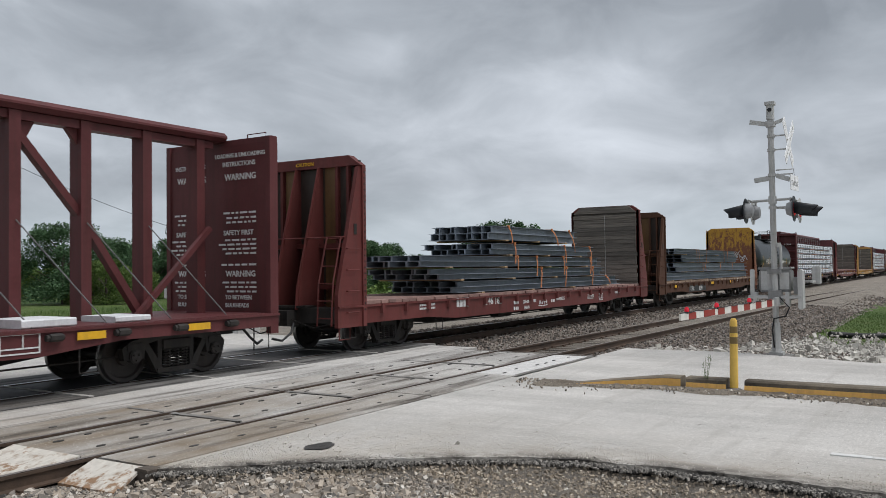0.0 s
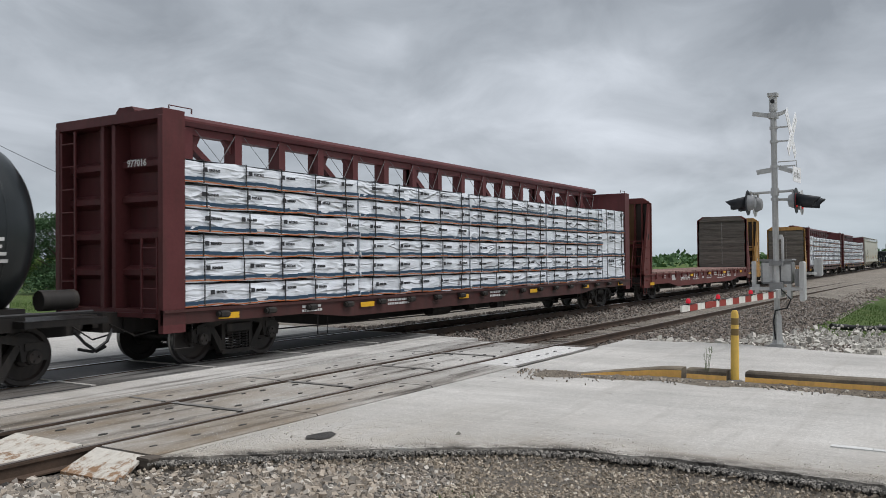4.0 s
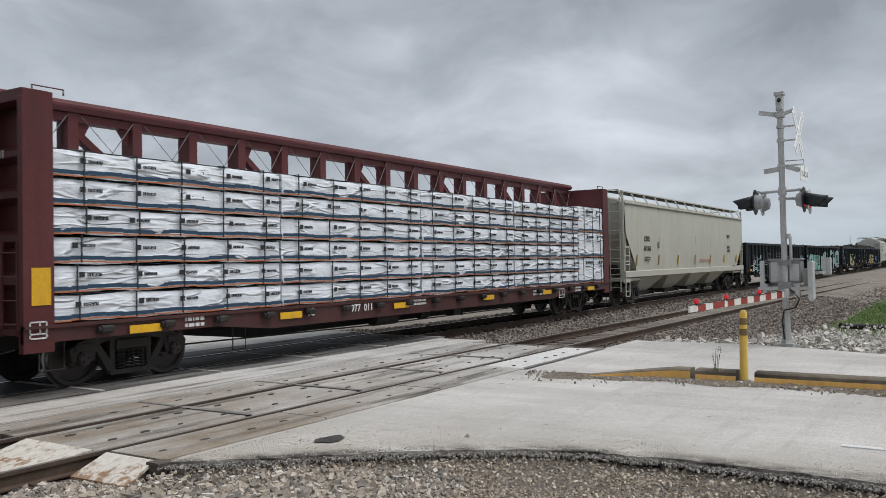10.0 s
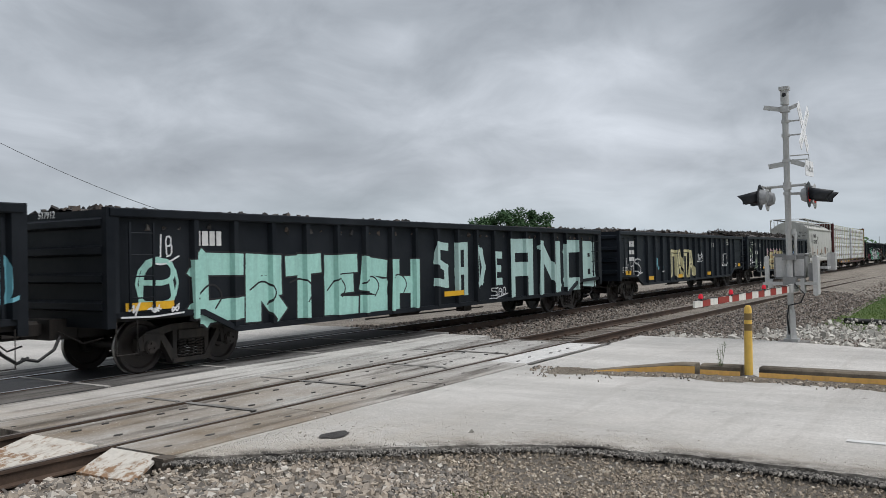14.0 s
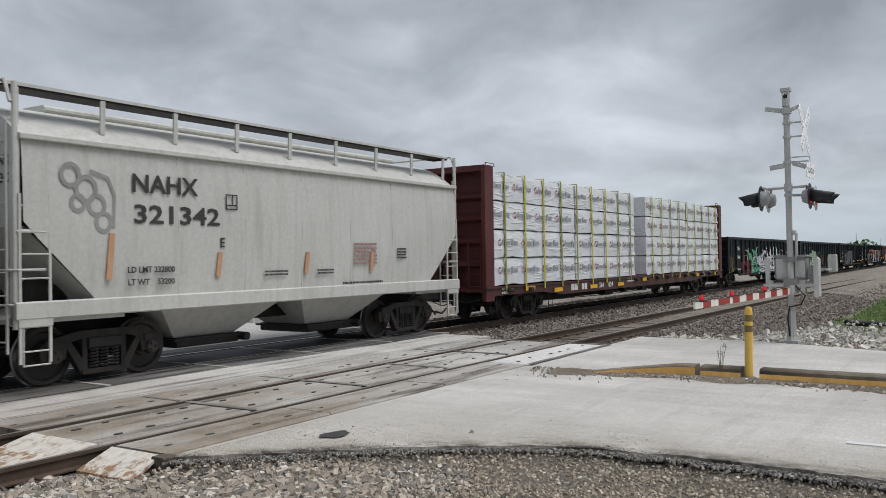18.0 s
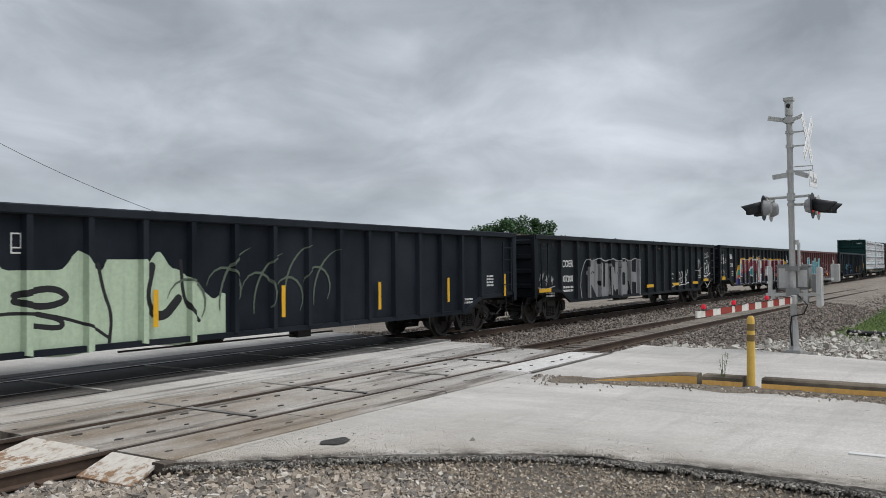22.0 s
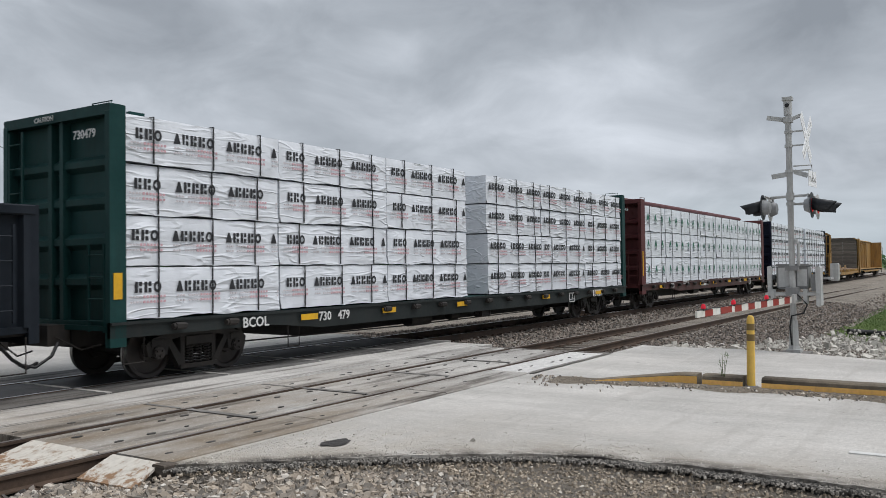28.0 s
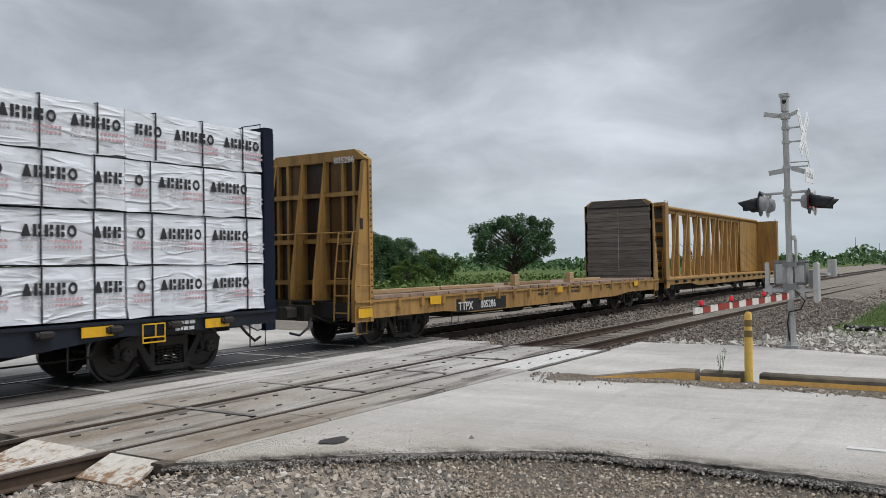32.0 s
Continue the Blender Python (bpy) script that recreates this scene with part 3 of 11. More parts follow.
# the dirt and chips along the kerb
s = Shape()
ys = grid_lines(((-8, 0, 0.16), (0, 6.0, 0.06)))
v, f = [], []
for j, y in enumerate(ys):
    w = 0.42 + 0.25 * noise.noise((y * 1.4, 0, 4)) + (0.5 * max(0, 1 - abs(y - 5.6) / 1.1))
    x1 = 12.98 if y < 5.2 else 12.9 + 0.2 * noise.noise((y * 3, 1, 1))
    for i in range(7):
        k, x = i / 6, x1 - 0.02 - max(0.1, w) * (1 - i / 6)
        v.append((x, y, -0.034 + 0.056 * k ** 0.6 + 0.016 * noise.noise((x * 5, y * 5, 2)) + 0.012 * noise.noise((x * 17, y * 17, 3)) * (0.3 + k)))
    if j:
        f += [(7 * j - 7 + i, 7 * j - 6 + i, 7 * j + 1 + i, 7 * j + i) for i in range(6)]
s.add(v, f)
solid("kerb_dirt", s, grit_mat, "strip of brown grit washed against the kerb", "grit", "", "structure")

# tracks
RAIL_SECTION = [(-0.07, -0.165), (0.07, -0.165), (0.07, -0.15), (0.012, -0.135), (0.010, -0.045), (0.036, -0.034), (0.036, -0.006), (0.028, -0.002),
                (-0.028, -0.002), (-0.036, -0.006), (-0.036, -0.034), (-0.010, -0.045), (-0.012, -0.135), (-0.07, -0.15)]


def sag(x, y):
    """The near track lies a little lower and bends off slightly past the crossing."""
    if y > 10:
        return 0.0, 0.0
    d = max(0.0, x - 16.0)
    return -0.0030 * d, -0.00028 * d * d


def track(name, centre, label):
    t = thing(name, label, "railway track", "", "structure")
    for side in (-1, 1):
        y = centre + side * GAUGE / 2
        xs = grid_lines(((-160, 16, 22), (16, 80, 4), (80, 420, 30)))
        n = len(RAIL_SECTION)
        s, h = Shape(), Shape()
        v, f, hv, hf = [], [], [], []
        for j, x in enumerate(xs):
            dz, dy = sag(x, y)
            v += [(x, y + dy + a, b + dz) for a, b in RAIL_SECTION]
            hv += [(x, y + dy - 0.030, 0.004 + dz), (x, y + dy + 0.030, 0.004 + dz)]
            if j:
                o = (j - 1) * n
                f += [(o + i, o + (i + 1) % n, o + n + (i + 1) % n, o + n + i) for i in range(n)]
                hf.append((2 * j - 2, 2 * j - 1, 2 * j + 1, 2 * j))
        rail = part("rail", s.add(v, f), rail_rust, t, "rust-brown steel rail")
        part("running_surface", h.add(hv, hf), rail_shine if centre > 10 else rail_dull, rail, "bright worn rail head" if centre > 10 else "dull worn rail head")
    tie = Shape().slab(-0.115, 0.115, -1.3, 1.3, -0.34, -0.165, 0.012).mesh("tie", tie_wood)
    plate = Shape().box(-0.10, 0.10, -0.17, 0.17, -0.166, -0.150).box(-0.05, 0.05, -0.15, -0.08, -0.15, -0.13).box(-0.05, 0.05, 0.08, 0.15, -0.15, -0.13).mesh("tie_plate", rail_rust)
    rnd = random.Random(5)
    spots = [-4 + 0.54 * i for i in range(17)] + [17.2 + 0.54 * i for i in range(105)]
    for i, x in enumerate(spots):
        if ROAD_X0 - 0.2 < x < 17.0:
            continue
        dz, dy = sag(x, centre)
        ob = new("tie", tie)
        ob.parent = t
        ob.matrix_basis = pose(x + rnd.uniform(-0.03, 0.03), centre + dy + rnd.uniform(-0.05, 0.05), dz + rnd.uniform(-0.015, 0.005), 0, 0, rnd.uniform(-1, 1))
        if x < 45:
            for side in (-1, 1):
                pl = new("tie_plate", plate)
                pl.parent = ob
                pl.matrix_basis = pose(0, side * GAUGE / 2, 0.003)
    return t


track("track_near", NEAR, "rusty railway track on wooden ties with grey ballast")
track("track_far", FAR, "busy railway track on wooden ties, rails polished bright")

# crossing panels
hole_mat = plain("panel_recess", (0.07, 0.066, 0.062), 0.9)


def panel_row(name, y0, y1, cuts, mat, label, holes=True, z=0.0):
    t = thing(name, label, "crossing panel", "", "structure")
    rnd = random.Random(name)
    for a, b, m in cuts:
        s = Shape().slab(a + 0.012, b - 0.012, y0, y1, z - 0.2, z + rnd.uniform(-0.006, 0.004), 0.018)
        p = part("panel", s, m or mat, t)
        if holes:
            h = Shape()
            k = max(2, round((b - a) / 0.62))
            rows = ((y1 - y0) * 0.42,) if y1 - y0 < 1 else (0.3, y1 - y0 - 0.3)
            for i in range(k):
                for r in rows:
                    cx, cy = a + (i + 0.5) * (b - a) / k, y0 + r
                    cx, cy = cx + rnd.uniform(-0.16, 0.16), cy + rnd.uniform(-0.05, 0.05)
                    g = rnd.uniform(0.5, 1.0)
                    ring = [(cx + 0.07 * g * math.cos(6.283 * j / 8), cy + 0.030 * g * math.sin(6.283 * j / 8)) for j in range(8)]
                    h.prism(ring, "z", z - 0.01, z + 0.0065)
            part("bolt_recess", h, hole_mat, p, "dark recessed bolt holes")
    return t


CUTS = [5.38, 7.62, 9.86, 12.10, 14.34, 16.78]
cuts = list(zip(CUTS, CUTS[1:], [None] * 5))
panel_row("crossing_panels_gauge", NEAR - GAUGE / 2 + 0.135, NEAR + GAUGE / 2 - 0.12, cuts, panel_grey, "grey concrete crossing panels between the rails")
panel_row("crossing_panels_outer", NEAR - GAUGE / 2 - 0.88, NEAR - GAUGE / 2 - 0.085, [(a, b, None if b < 13.5 else panel_pale) for a, b, _ in [(5.42, 7.9, 0), (7.9, 10.5, 0), (10.5, 13.15, 0), (13.15, 16.72, 0)]],
          panel_grey, "grey crossing panels outside the rail, one paler")
panel_row("crossing_panels_inner", NEAR + GAUGE / 2 + 0.075, NEAR + GAUGE / 2 + 0.86, cuts, panel_grey, "grey crossing panels between the tracks")
dark_cuts = [(5.6 + 2.44 * i, 5.6 + 2.44 * (i + 1), None) for i in range(5)]
panel_row("crossing_panels_far_gauge", FAR - GAUGE / 2 + 0.10, FAR + GAUGE / 2 - 0.10, dark_cuts, panel_black, "black crossing panels under the train", False)
panel_row("crossing_panels_far_near_side", FAR - GAUGE / 2 - 0.98, FAR - GAUGE / 2 - 0.055, dark_cuts, far_panel_dark, "blackish crossing panels beside the far track", False)
panel_row("crossing_panels_far_back", FAR + GAUGE / 2 + 0.055, FAR + GAUGE / 2 + 0.95, dark_cuts, far_panel_dark, "blackish crossing panels behind the far track", False)
pale_joint = plain("pale_joint", (0.42, 0.40, 0.37), 0.9)
for i in range(6):
    x = 5.6 + 2.44 * i
    for y0, y1 in ((FAR - GAUGE / 2 + 0.13, FAR + GAUGE / 2 - 0.13), (FAR - GAUGE / 2 - 0.95, FAR - GAUGE / 2 - 0.09)):
        solid("panel_joint", Shape().box(x - 0.045, x + 0.045, y0, y1, -0.05, 0.009), pale_joint, "pale joint between black crossing panels", "joint", "panel joints", "structure")
tar = stone("tar", (0.15, 0.14, 0.13), (0.25, 0.24, 0.225), 9.0, 0.9, None, 1.5, 0.5, 0.006)
for x0, x1, y0, y1 in ((13.1, 16.85, 6.61, 6.72), (5.4, 17.2, 10.03, 10.06), (16.78, 16.86, 6.6, 9.9), (9.79, 9.90, 7.72, 9.0), (12.05, 12.15, 7.72, 9.0), (7.55, 7.66, 7.72, 9.0), (14.29, 14.39, 7.72, 9.0), (9.81, 9.88, 9.16, 9.9), (7.57, 7.64, 9.16, 9.9)):
    s = Shape()
    v, f, n = [], [], 16
    for i in range(n + 1):
        w = 0.022 * noise.noise((i * 0.9, x0 + y0, 0))
        if x1 - x0 > y1 - y0:
            x = x0 + (x1 - x0) * i / n
            v += [(x, y0 + w, 0.0075), (x, y1 + w * 1.6, 0.0075)]
        else:
            y = y0 + (y1 - y0) * i / n
            v += [(x0 + w, y, 0.0075), (x1 + w * 1.6, y, 0.0075)]
        if i:
            f.append((2 * i - 2, 2 * i, 2 * i + 1, 2 * i - 1))
    solid("tar_joint", s.add(v, f), tar, "dark tar-filled joint between crossing panels", "joint", "tar joints", "structure")

# white steel ramps at the crossing's end
ramp_white = flaking("ramp_white", (0.66, 0.62, 0.55), -0.15, 0.12, ((0.16, 0.085, 0.045), (0.42, 0.27, 0.16)))
for y0, y1, grow in ((6.78, 7.52, -0.30), (7.76, 8.94, 0.10)):
    s = Shape()
    top = [(5.38, y0, 0.0), (5.38, y1, 0.0), (4.96 if grow < 0 else 4.72, y1 - 0.02, -0.15), (4.98 if grow < 0 else 4.35, y0 + grow * 0.4, -0.15)]
    low = [(x, y, z - 0.03) for x, y, z in top]
    s.add(top + low, [(0, 1, 2, 3), (7, 6, 5, 4), (0, 4, 5, 1), (1, 5, 6, 2), (2, 6, 7, 3), (3, 7, 4, 0)])
    solid("end_ramp", s, ramp_white, "white-painted rusty steel end ramp beside the rail", "ramp", "end ramps", "structure")
solid("end_timber", Shape().slab(5.3, 5.46, 6.62, 6.80, -0.2, -0.002, 0.012), tie_wood, "dark timber end block of the crossing", "timber", "", "structure")

# ---- stones ----


def pebble(s, x, y, z, r, rnd):
    """A rough eight-cornered stone."""
    q = Euler((rnd.random() * 6, rnd.random() * 6, rnd.random() * 6)).to_matrix()
    a, b, c = r * rnd.uniform(0.7, 1.25), r * rnd.uniform(0.6, 1.0), r * rnd.uniform(0.45, 0.8)
    pts = []
    for i in (-1, 1):
        for j in (-1, 1):
            for k in (-1, 1):
                p = q @ Vector((a * i * rnd.uniform(0.55, 1), b * j * rnd.uniform(0.55, 1), c * k * rnd.uniform(0.55, 1)))
                pts.append((x + p.x, y + p.y, z + p.z))
    s.add(pts, [(0, 1, 3, 2), (4, 6, 7, 5), (0, 4, 5, 1), (2, 3, 7, 6), (0, 2, 6, 4), (1, 5, 7, 3)])


def raw_mesh(name, s, mat):
    me = bpy.data.meshes.new(name)
    me.from_pydata(s.v, [], s.f)
    me.materials.append(mat)
    return me


bed_mat = isle("trackbed_stones", (0.095, 0.087, 0.08), (0.31, 0.287, 0.262), 0.95, (0.25, 0.205, 0.17))
ballast_mat = isle("ballast_stones", (0.15, 0.14, 0.127), (0.60, 0.565, 0.51), 0.95, (0.42, 0.355, 0.285))
rnd = random.Random(11)
s, fine_s = Shape(), Shape()
for _ in range(46000):
    y = rnd.uniform(-0.6, 7.4)
    x = rnd.uniform(3.4, 7.95)
    e = near_edge(y) if y < 6.5 else 5.3
    d = e - x
    if d < 0.05 or (7.45 < y):
        continue
    coarse = min(1.0, max(0.0, (y - 3.6) / 1.3)) * min(1.0, d / 0.8)
    if d < 0.30 and rnd.random() < 0.5:
        continue
    r = rnd.uniform(0.006, 0.021) * (1 - coarse) + (rnd.uniform(0.018, 0.050) if rnd.random() < 0.92 else rnd.uniform(0.050, 0.070)) * coarse
    pebble(s if coarse > 0.3 or rnd.random() < 0.15 else fine_s, x, y, hill(x, y) + r * 0.25, r, rnd)
for _ in range(9000):                             # the rest of the apron, round and behind the viewer
    x, y = rnd.uniform(-7, 4.0), rnd.uniform(-7, 6.9)
    r = rnd.uniform(0.012, 0.045) if y > 1.5 else rnd.uniform(0.008, 0.03)
    pebble(s, x, y, hill(x, y) + r * 0.25, r, rnd)
new("ballast_foreground", raw_mesh("ballast_foreground", s, ballast_mat))
tagged(scene.objects["ballast_foreground"], "loose grey crushed-stone ballast beside the road", "ballast", "", "stuff")
new("gravel_foreground", raw_mesh("gravel_foreground", fine_s, isle("fine_gravel", (0.20, 0.168, 0.13), (0.62, 0.55, 0.45), 0.95, (0.40, 0.335, 0.26))))
tagged(scene.objects["gravel_foreground"], "fine tan and grey gravel beside the road", "gravel", "", "stuff")
s = Shape()
for _ in range(2600):
    x, y = rnd.uniform(-3, 5.2), rnd.uniform(7.0, 15.6)
    if min(abs(y - r) for r in RAIL_YS) < 0.09:
        continue
    r = rnd.uniform(0.025, 0.05)
    pebble(s, x, y, -0.19 + r * 0.3, r, rnd)
for _ in range(17000):
    x = 17.0 + 48 * rnd.random() ** 1.6
    y = rnd.uniform(3.0, 16.6)
    if x > 29.0 and y < 4.3:
        continue
    if x < 18.9 + 0.2 and y < 6.8 or min(abs(y - r) for r in RAIL_YS) < 0.10:
        continue
    r = rnd.uniform(0.028, 0.055) * (1 + 0.012 * (x - 17))
    dz, dy = sag(x, y)
    if min(abs(y + (dy if y < 10 else 0) - NEAR), abs(y - FAR)) < 0.85:
        if rnd.random() < 0.6:
            continue
        dz -= 0.035
    pebble(s, x, y + (dy if y < 10 else 0), hill(x, y) + dz + r * 0.3, r, rnd)
for _ in range(9000):
    x = 19.6 + 26 * rnd.random() ** 1.4
    y = rnd.uniform(2.2, 7.2)
    if x > 29.0 and y < 4.3:
        continue
    r = rnd.uniform(0.022, 0.05) * (1 + 0.015 * (x - 19))
    pebble(s, x, y, hill(x, y) + r * 0.3, r, rnd)
new("ballast_trackbed", raw_mesh("ballast_trackbed", s, bed_mat))
tagged(scene.objects["ballast_trackbed"], "grey crushed-stone ballast on the shoulders and between the tracks", "ballast", "", "stuff")
rubble_mat = isle("pale_rubble", (0.33, 0.31, 0.275), (0.64, 0.61, 0.55), 0.95)
s = Shape()
for _ in range(11000):
    y = rnd.uniform(-3.5, 6.6)
    x = far_edge(y) + 0.15 + abs(rnd.gauss(0, 3.6 if y < 3.4 else 3.6 - 2.6 * min(1.0, (y - 3.4) / 1.6)))
    if x > 28.5:
        continue
    r = rnd.uniform(0.015, 0.045) if rnd.random() < 0.97 else rnd.uniform(0.06, 0.11)
    pebble(s, x, y, max(-0.2, hill(x, y)) + r * 0.3, r, rnd)
new("rubble", raw_mesh("rubble", s, rubble_mat))
tagged(scene.objects["rubble"], "pale broken limestone rubble along the road edge", "rubble", "", "stuff")
s = Shape()
for _ in range(900):
    y = rnd.uniform(-1.0, 6.4)
    x = 12.95 - abs(rnd.gauss(0, 0.22 + (0.2 if y > 4.6 else 0)))
    pebble(s, x, y, 0.006, rnd.uniform(0.006, 0.02) if rnd.random() < 0.9 else rnd.uniform(0.02, 0.032), rnd)
new("kerb_grit", raw_mesh("kerb_grit", s, ballast_mat))
tagged(scene.objects["kerb_grit"], "small brown and grey stones swept along the kerb", "grit", "", "stuff")
crumb = isle("asphalt_crumbs", (0.05, 0.047, 0.044), (0.34, 0.315, 0.28), 0.95)
s = Shape()
for _ in range(5200):
    y = rnd.uniform(-1.5, 6.6)
    x = near_edge(y) + rnd.gauss(-0.05, 0.06 + 0.05 * max(0.0, noise.noise((y * 1.3, 4, 4))) + (0.06 if 4.6 < y < 6.2 else 0.0))
    inside = x > near_edge(y) + 0.01
    r = rnd.uniform(0.002, 0.006) if inside else rnd.uniform(0.006, 0.020)
    pebble(s, x, y, -0.010 if inside else max(-0.05, hill(x, y)) + 0.006, r, rnd)
new("asphalt_crumbs", raw_mesh("asphalt_crumbs", s, crumb))
tagged(scene.objects["asphalt_crumbs"], "dark asphalt crumbs along the broken road edge", "crumbs", "", "stuff")
chip = isle("chips", (0.36, 0.335, 0.295), (0.70, 0.66, 0.59), 0.95)
s = Shape()
for _ in range(4200):
    y = 6.6 - 6.6 * rnd.random() ** 1.7
    x = near_edge(y) + abs(rnd.gauss(0, 0.30 + 0.16 * max(0.0, y - 2.5))) + 0.01
    pebble(s, x, y, -0.008, rnd.uniform(0.0025, 0.006) if rnd.random() < 0.98 else rnd.uniform(0.008, 0.012), rnd)
pebble(s, 7.75, 4.65, 0.0, 0.035, rnd)
new("road_chips", raw_mesh("road_chips", s, chip))
tagged(scene.objects["road_chips"], "loose stone chips strewn on the asphalt edge", "chips", "", "stuff")
for x, y, r in ((4.62, 4.95, 0.085), (4.28, 6.55, 0.075), (4.75, 3.0, 0.06), (19.6, 4.75, 0.17), (19.4, 6.0, 0.11)):
    s = Shape()
    pebble(s, x, y, hill(x, y) + r * 0.45, r, rnd)
    solid("white_stone", s, rubble_mat, "pale chunk of limestone lying on gravel", "stone", "pale stones")

# ---- kerb, post, weed ----
kerb_dark = stone("kerb_concrete", (0.055, 0.046, 0.036), (0.24, 0.20, 0.15), 6.0, 0.95, (0.24, 0.22, 0.19), 0.9, 0.7, 0.01)
kerb_yellow = paint("kerb_yellow", (0.68, 0.39, 0.11), (0.24, 0.17, 0.11), 0.55, 0.0, 0.8, 0.3)


def kerb(y0, y1, ramp=0.0, flare=0.0):
    t = thing("kerb", "weathered concrete median kerb with faded yellow face paint", "kerb", "median kerbs")
    n = max(2, round((y1 - y0) / 0.25))
    body, face = Shape(), Shape()
    v, f, pv, pf = [], [], [], []
    for i in range(n + 1):
        y = y0 + (y1 - y0) * i / n
        k = min(1.0, (y1 - y) / ramp + 0.12) if ramp else 1.0
        h = 0.165 * k + 0.006 * noise.noise((y * 3, 0, 0))
        x = 12.97 - flare * (max(0.0, y - y0) / (y1 - y0)) ** 2
        sec = [(x, -0.03), (x + 0.015, h * 0.85), (x + 0.05, h), (x + 0.27, h), (x + 0.30, h * 0.8), (x + 0.31, -0.03)]
        v += [(a, y, b) for a, b in sec]
        pv += [(x - 0.004, y, -0.005), (x + 0.008, y, h * (0.55 if not ramp else 0.8))]
        if i:
            o = (i - 1) * 6
            f += [(o + j, o + (j + 1) % 6, o + 6 + (j + 1) % 6, o + 6 + j) for j in range(6)]
            pf.append((2 * i - 2, 2 * i - 1, 2 * i + 1, 2 * i))
    f += [tuple(range(6)), tuple(range(n * 6, n * 6 + 6))]
    part("kerb_body", body.add(v, f), kerb_dark, t)
    part("paint_band", face.add(pv, pf), kerb_yellow, t, "faded yellow paint band")


kerb(3.74, 5.32, 1.5, 0.35)
kerb(3.06, 3.66)
for i in range(10):
    kerb(2.80 - 2.5 * (i + 1) + 0.01, 2.80 - 2.5 * i - 0.01)
post_yellow = paint("post_yellow", (0.70, 0.45, 0.09), (0.16, 0.12, 0.07), 0.5, 0.0, 0.6, 0.15)
post_brown = paint("post_brown_tape", (0.17, 0.115, 0.045), (0.08, 0.06, 0.04), 0.5)
b = thing("bollard", "yellow delineator post with dark bands in a kerb gap", "bollard", at=pose(13.12, 2.97, -0.02, 0.6, -0.4, 0))
part("post", Shape().lathe([(0, 0.075), (0.05, 0.062), (1.02, 0.056), (1.07, 0.05), (1.10, 0.03)], "z", 18), post_yellow, b, "", True)
part("band", Shape().lathe([(0.88, 0.0575), (0.98, 0.0572)], "z", 18), post_brown, b, "dark brown tape band", True)
part("band", Shape().lathe([(0.72, 0.0602), (0.82, 0.0592)], "z", 18), post_brown, b, "dark brown tape band", True)
part("base", Shape().lathe([(0.0, 0.13), (0.03, 0.12), (0.05, 0.07)], "z", 14), tar, b, "black rubber base", True)
weed_green = isle("weed_leaf", (0.05, 0.085, 0.03), (0.13, 0.17, 0.06), 0.8)


def weed(x, y, z, h, n, seed, name="weed", label="spindly green weed growing from the kerb joint"):
    r = random.Random(seed)
    t = thing(name, label, "plant", "weeds", at=pose(x, y, z))
    stem, leaf = Shape(), Shape()
    for k in range(n):
        a, lean = r.random() * 6.28, r.uniform(0.05, 0.25) * h
        top = (lean * math.cos(a), lean * math.sin(a), h * r.uniform(0.6, 1))
        stem.cyl((0, 0, 0), top, 0.005, 5, 0.002)
        for i in range(11):
            u = r.uniform(0.25, 1)
            p = Vector(top) * u
            b2 = r.random() * 6.28
            d = Vector((math.cos(b2), math.sin(b2), r.uniform(0.2, 1.0))).normalized() * h * r.uniform(0.07, 0.13)
            side = d.cross(Vector((0, 0, 1))).normalized() * 0.007
            leaf.add([p, p + d * 0.5 + side, p + d, p + d * 0.5 - side], [(0, 1, 2, 3)])
    part("stem", stem, weed_green, t)
    part("leaves", leaf, weed_green, t)


weed(13.02, 3.36, 0.0, 0.56, 5, 4)
weed(13.1, 3.5, 0.0, 0.16, 3, 8)


def grass_patch(name, x0, x1, y0, y1, count, h, seed, label):
    r = random.Random(seed)
    s = Shape()
    for _ in range(count):
        x, y = r.uniform(x0, x1), r.uniform(y0, y1)
        edge = 0.25 * noise.noise((x * 1.2, y * 1.2, 3))
        if (x - x0) / (x1 - x0) < 0.12 + edge and r.random() < 0.6:
            continue
        a, l = r.random() * 6.28, h * r.uniform(0.4, 1.0)
        z = hill(x, y)
        d = Vector((math.cos(a) * 0.35, math.sin(a) * 0.35, 1)).normalized() * l
        w = Vector((-math.sin(a), math.cos(a), 0)) * 0.012
        p = Vector((x, y, z))
        s.add([p - w, p + w, p + d], [(0, 1, 2)])
    new(name, raw_mesh(name, s, grass_blade))
    tagged(scene.objects[name], label, "grass", "", "stuff")


grass_blade = isle("grass_blade", (0.05, 0.10, 0.022), (0.12, 0.19, 0.05), 0.85)
grass_patch("grass_verge", 28.6, 47, -6, 4.3, 16000, 0.10, 3, "short green grass beyond the gravel shoulder")
grass_patch("grass_tufts_foreground", 5.6, 6.4, 2.9, 4.0, 260, 0.035, 5, "sparse green sprouts among the ballast")
grass_patch("grass_beyond", 20, 60, 40.0, 50, 9000, 0.35, 6, "tall rough grass behind the far track")
hose = plain("black_pipe", (0.02, 0.02, 0.02), 0.5)
s = Shape()
pts = [(31.5 + 0.2 * i + 0.25 * math.sin(i * 1.7), 3.9 - 0.42 * i, hill(32, 3.9 - 0.42 * i) + 0.10) for i in range(16)]
solid("drain_pipe", s.tube(pts, 0.10, 10), hose, "black corrugated drain pipe lying in the grass", "pipe", smooth=True)

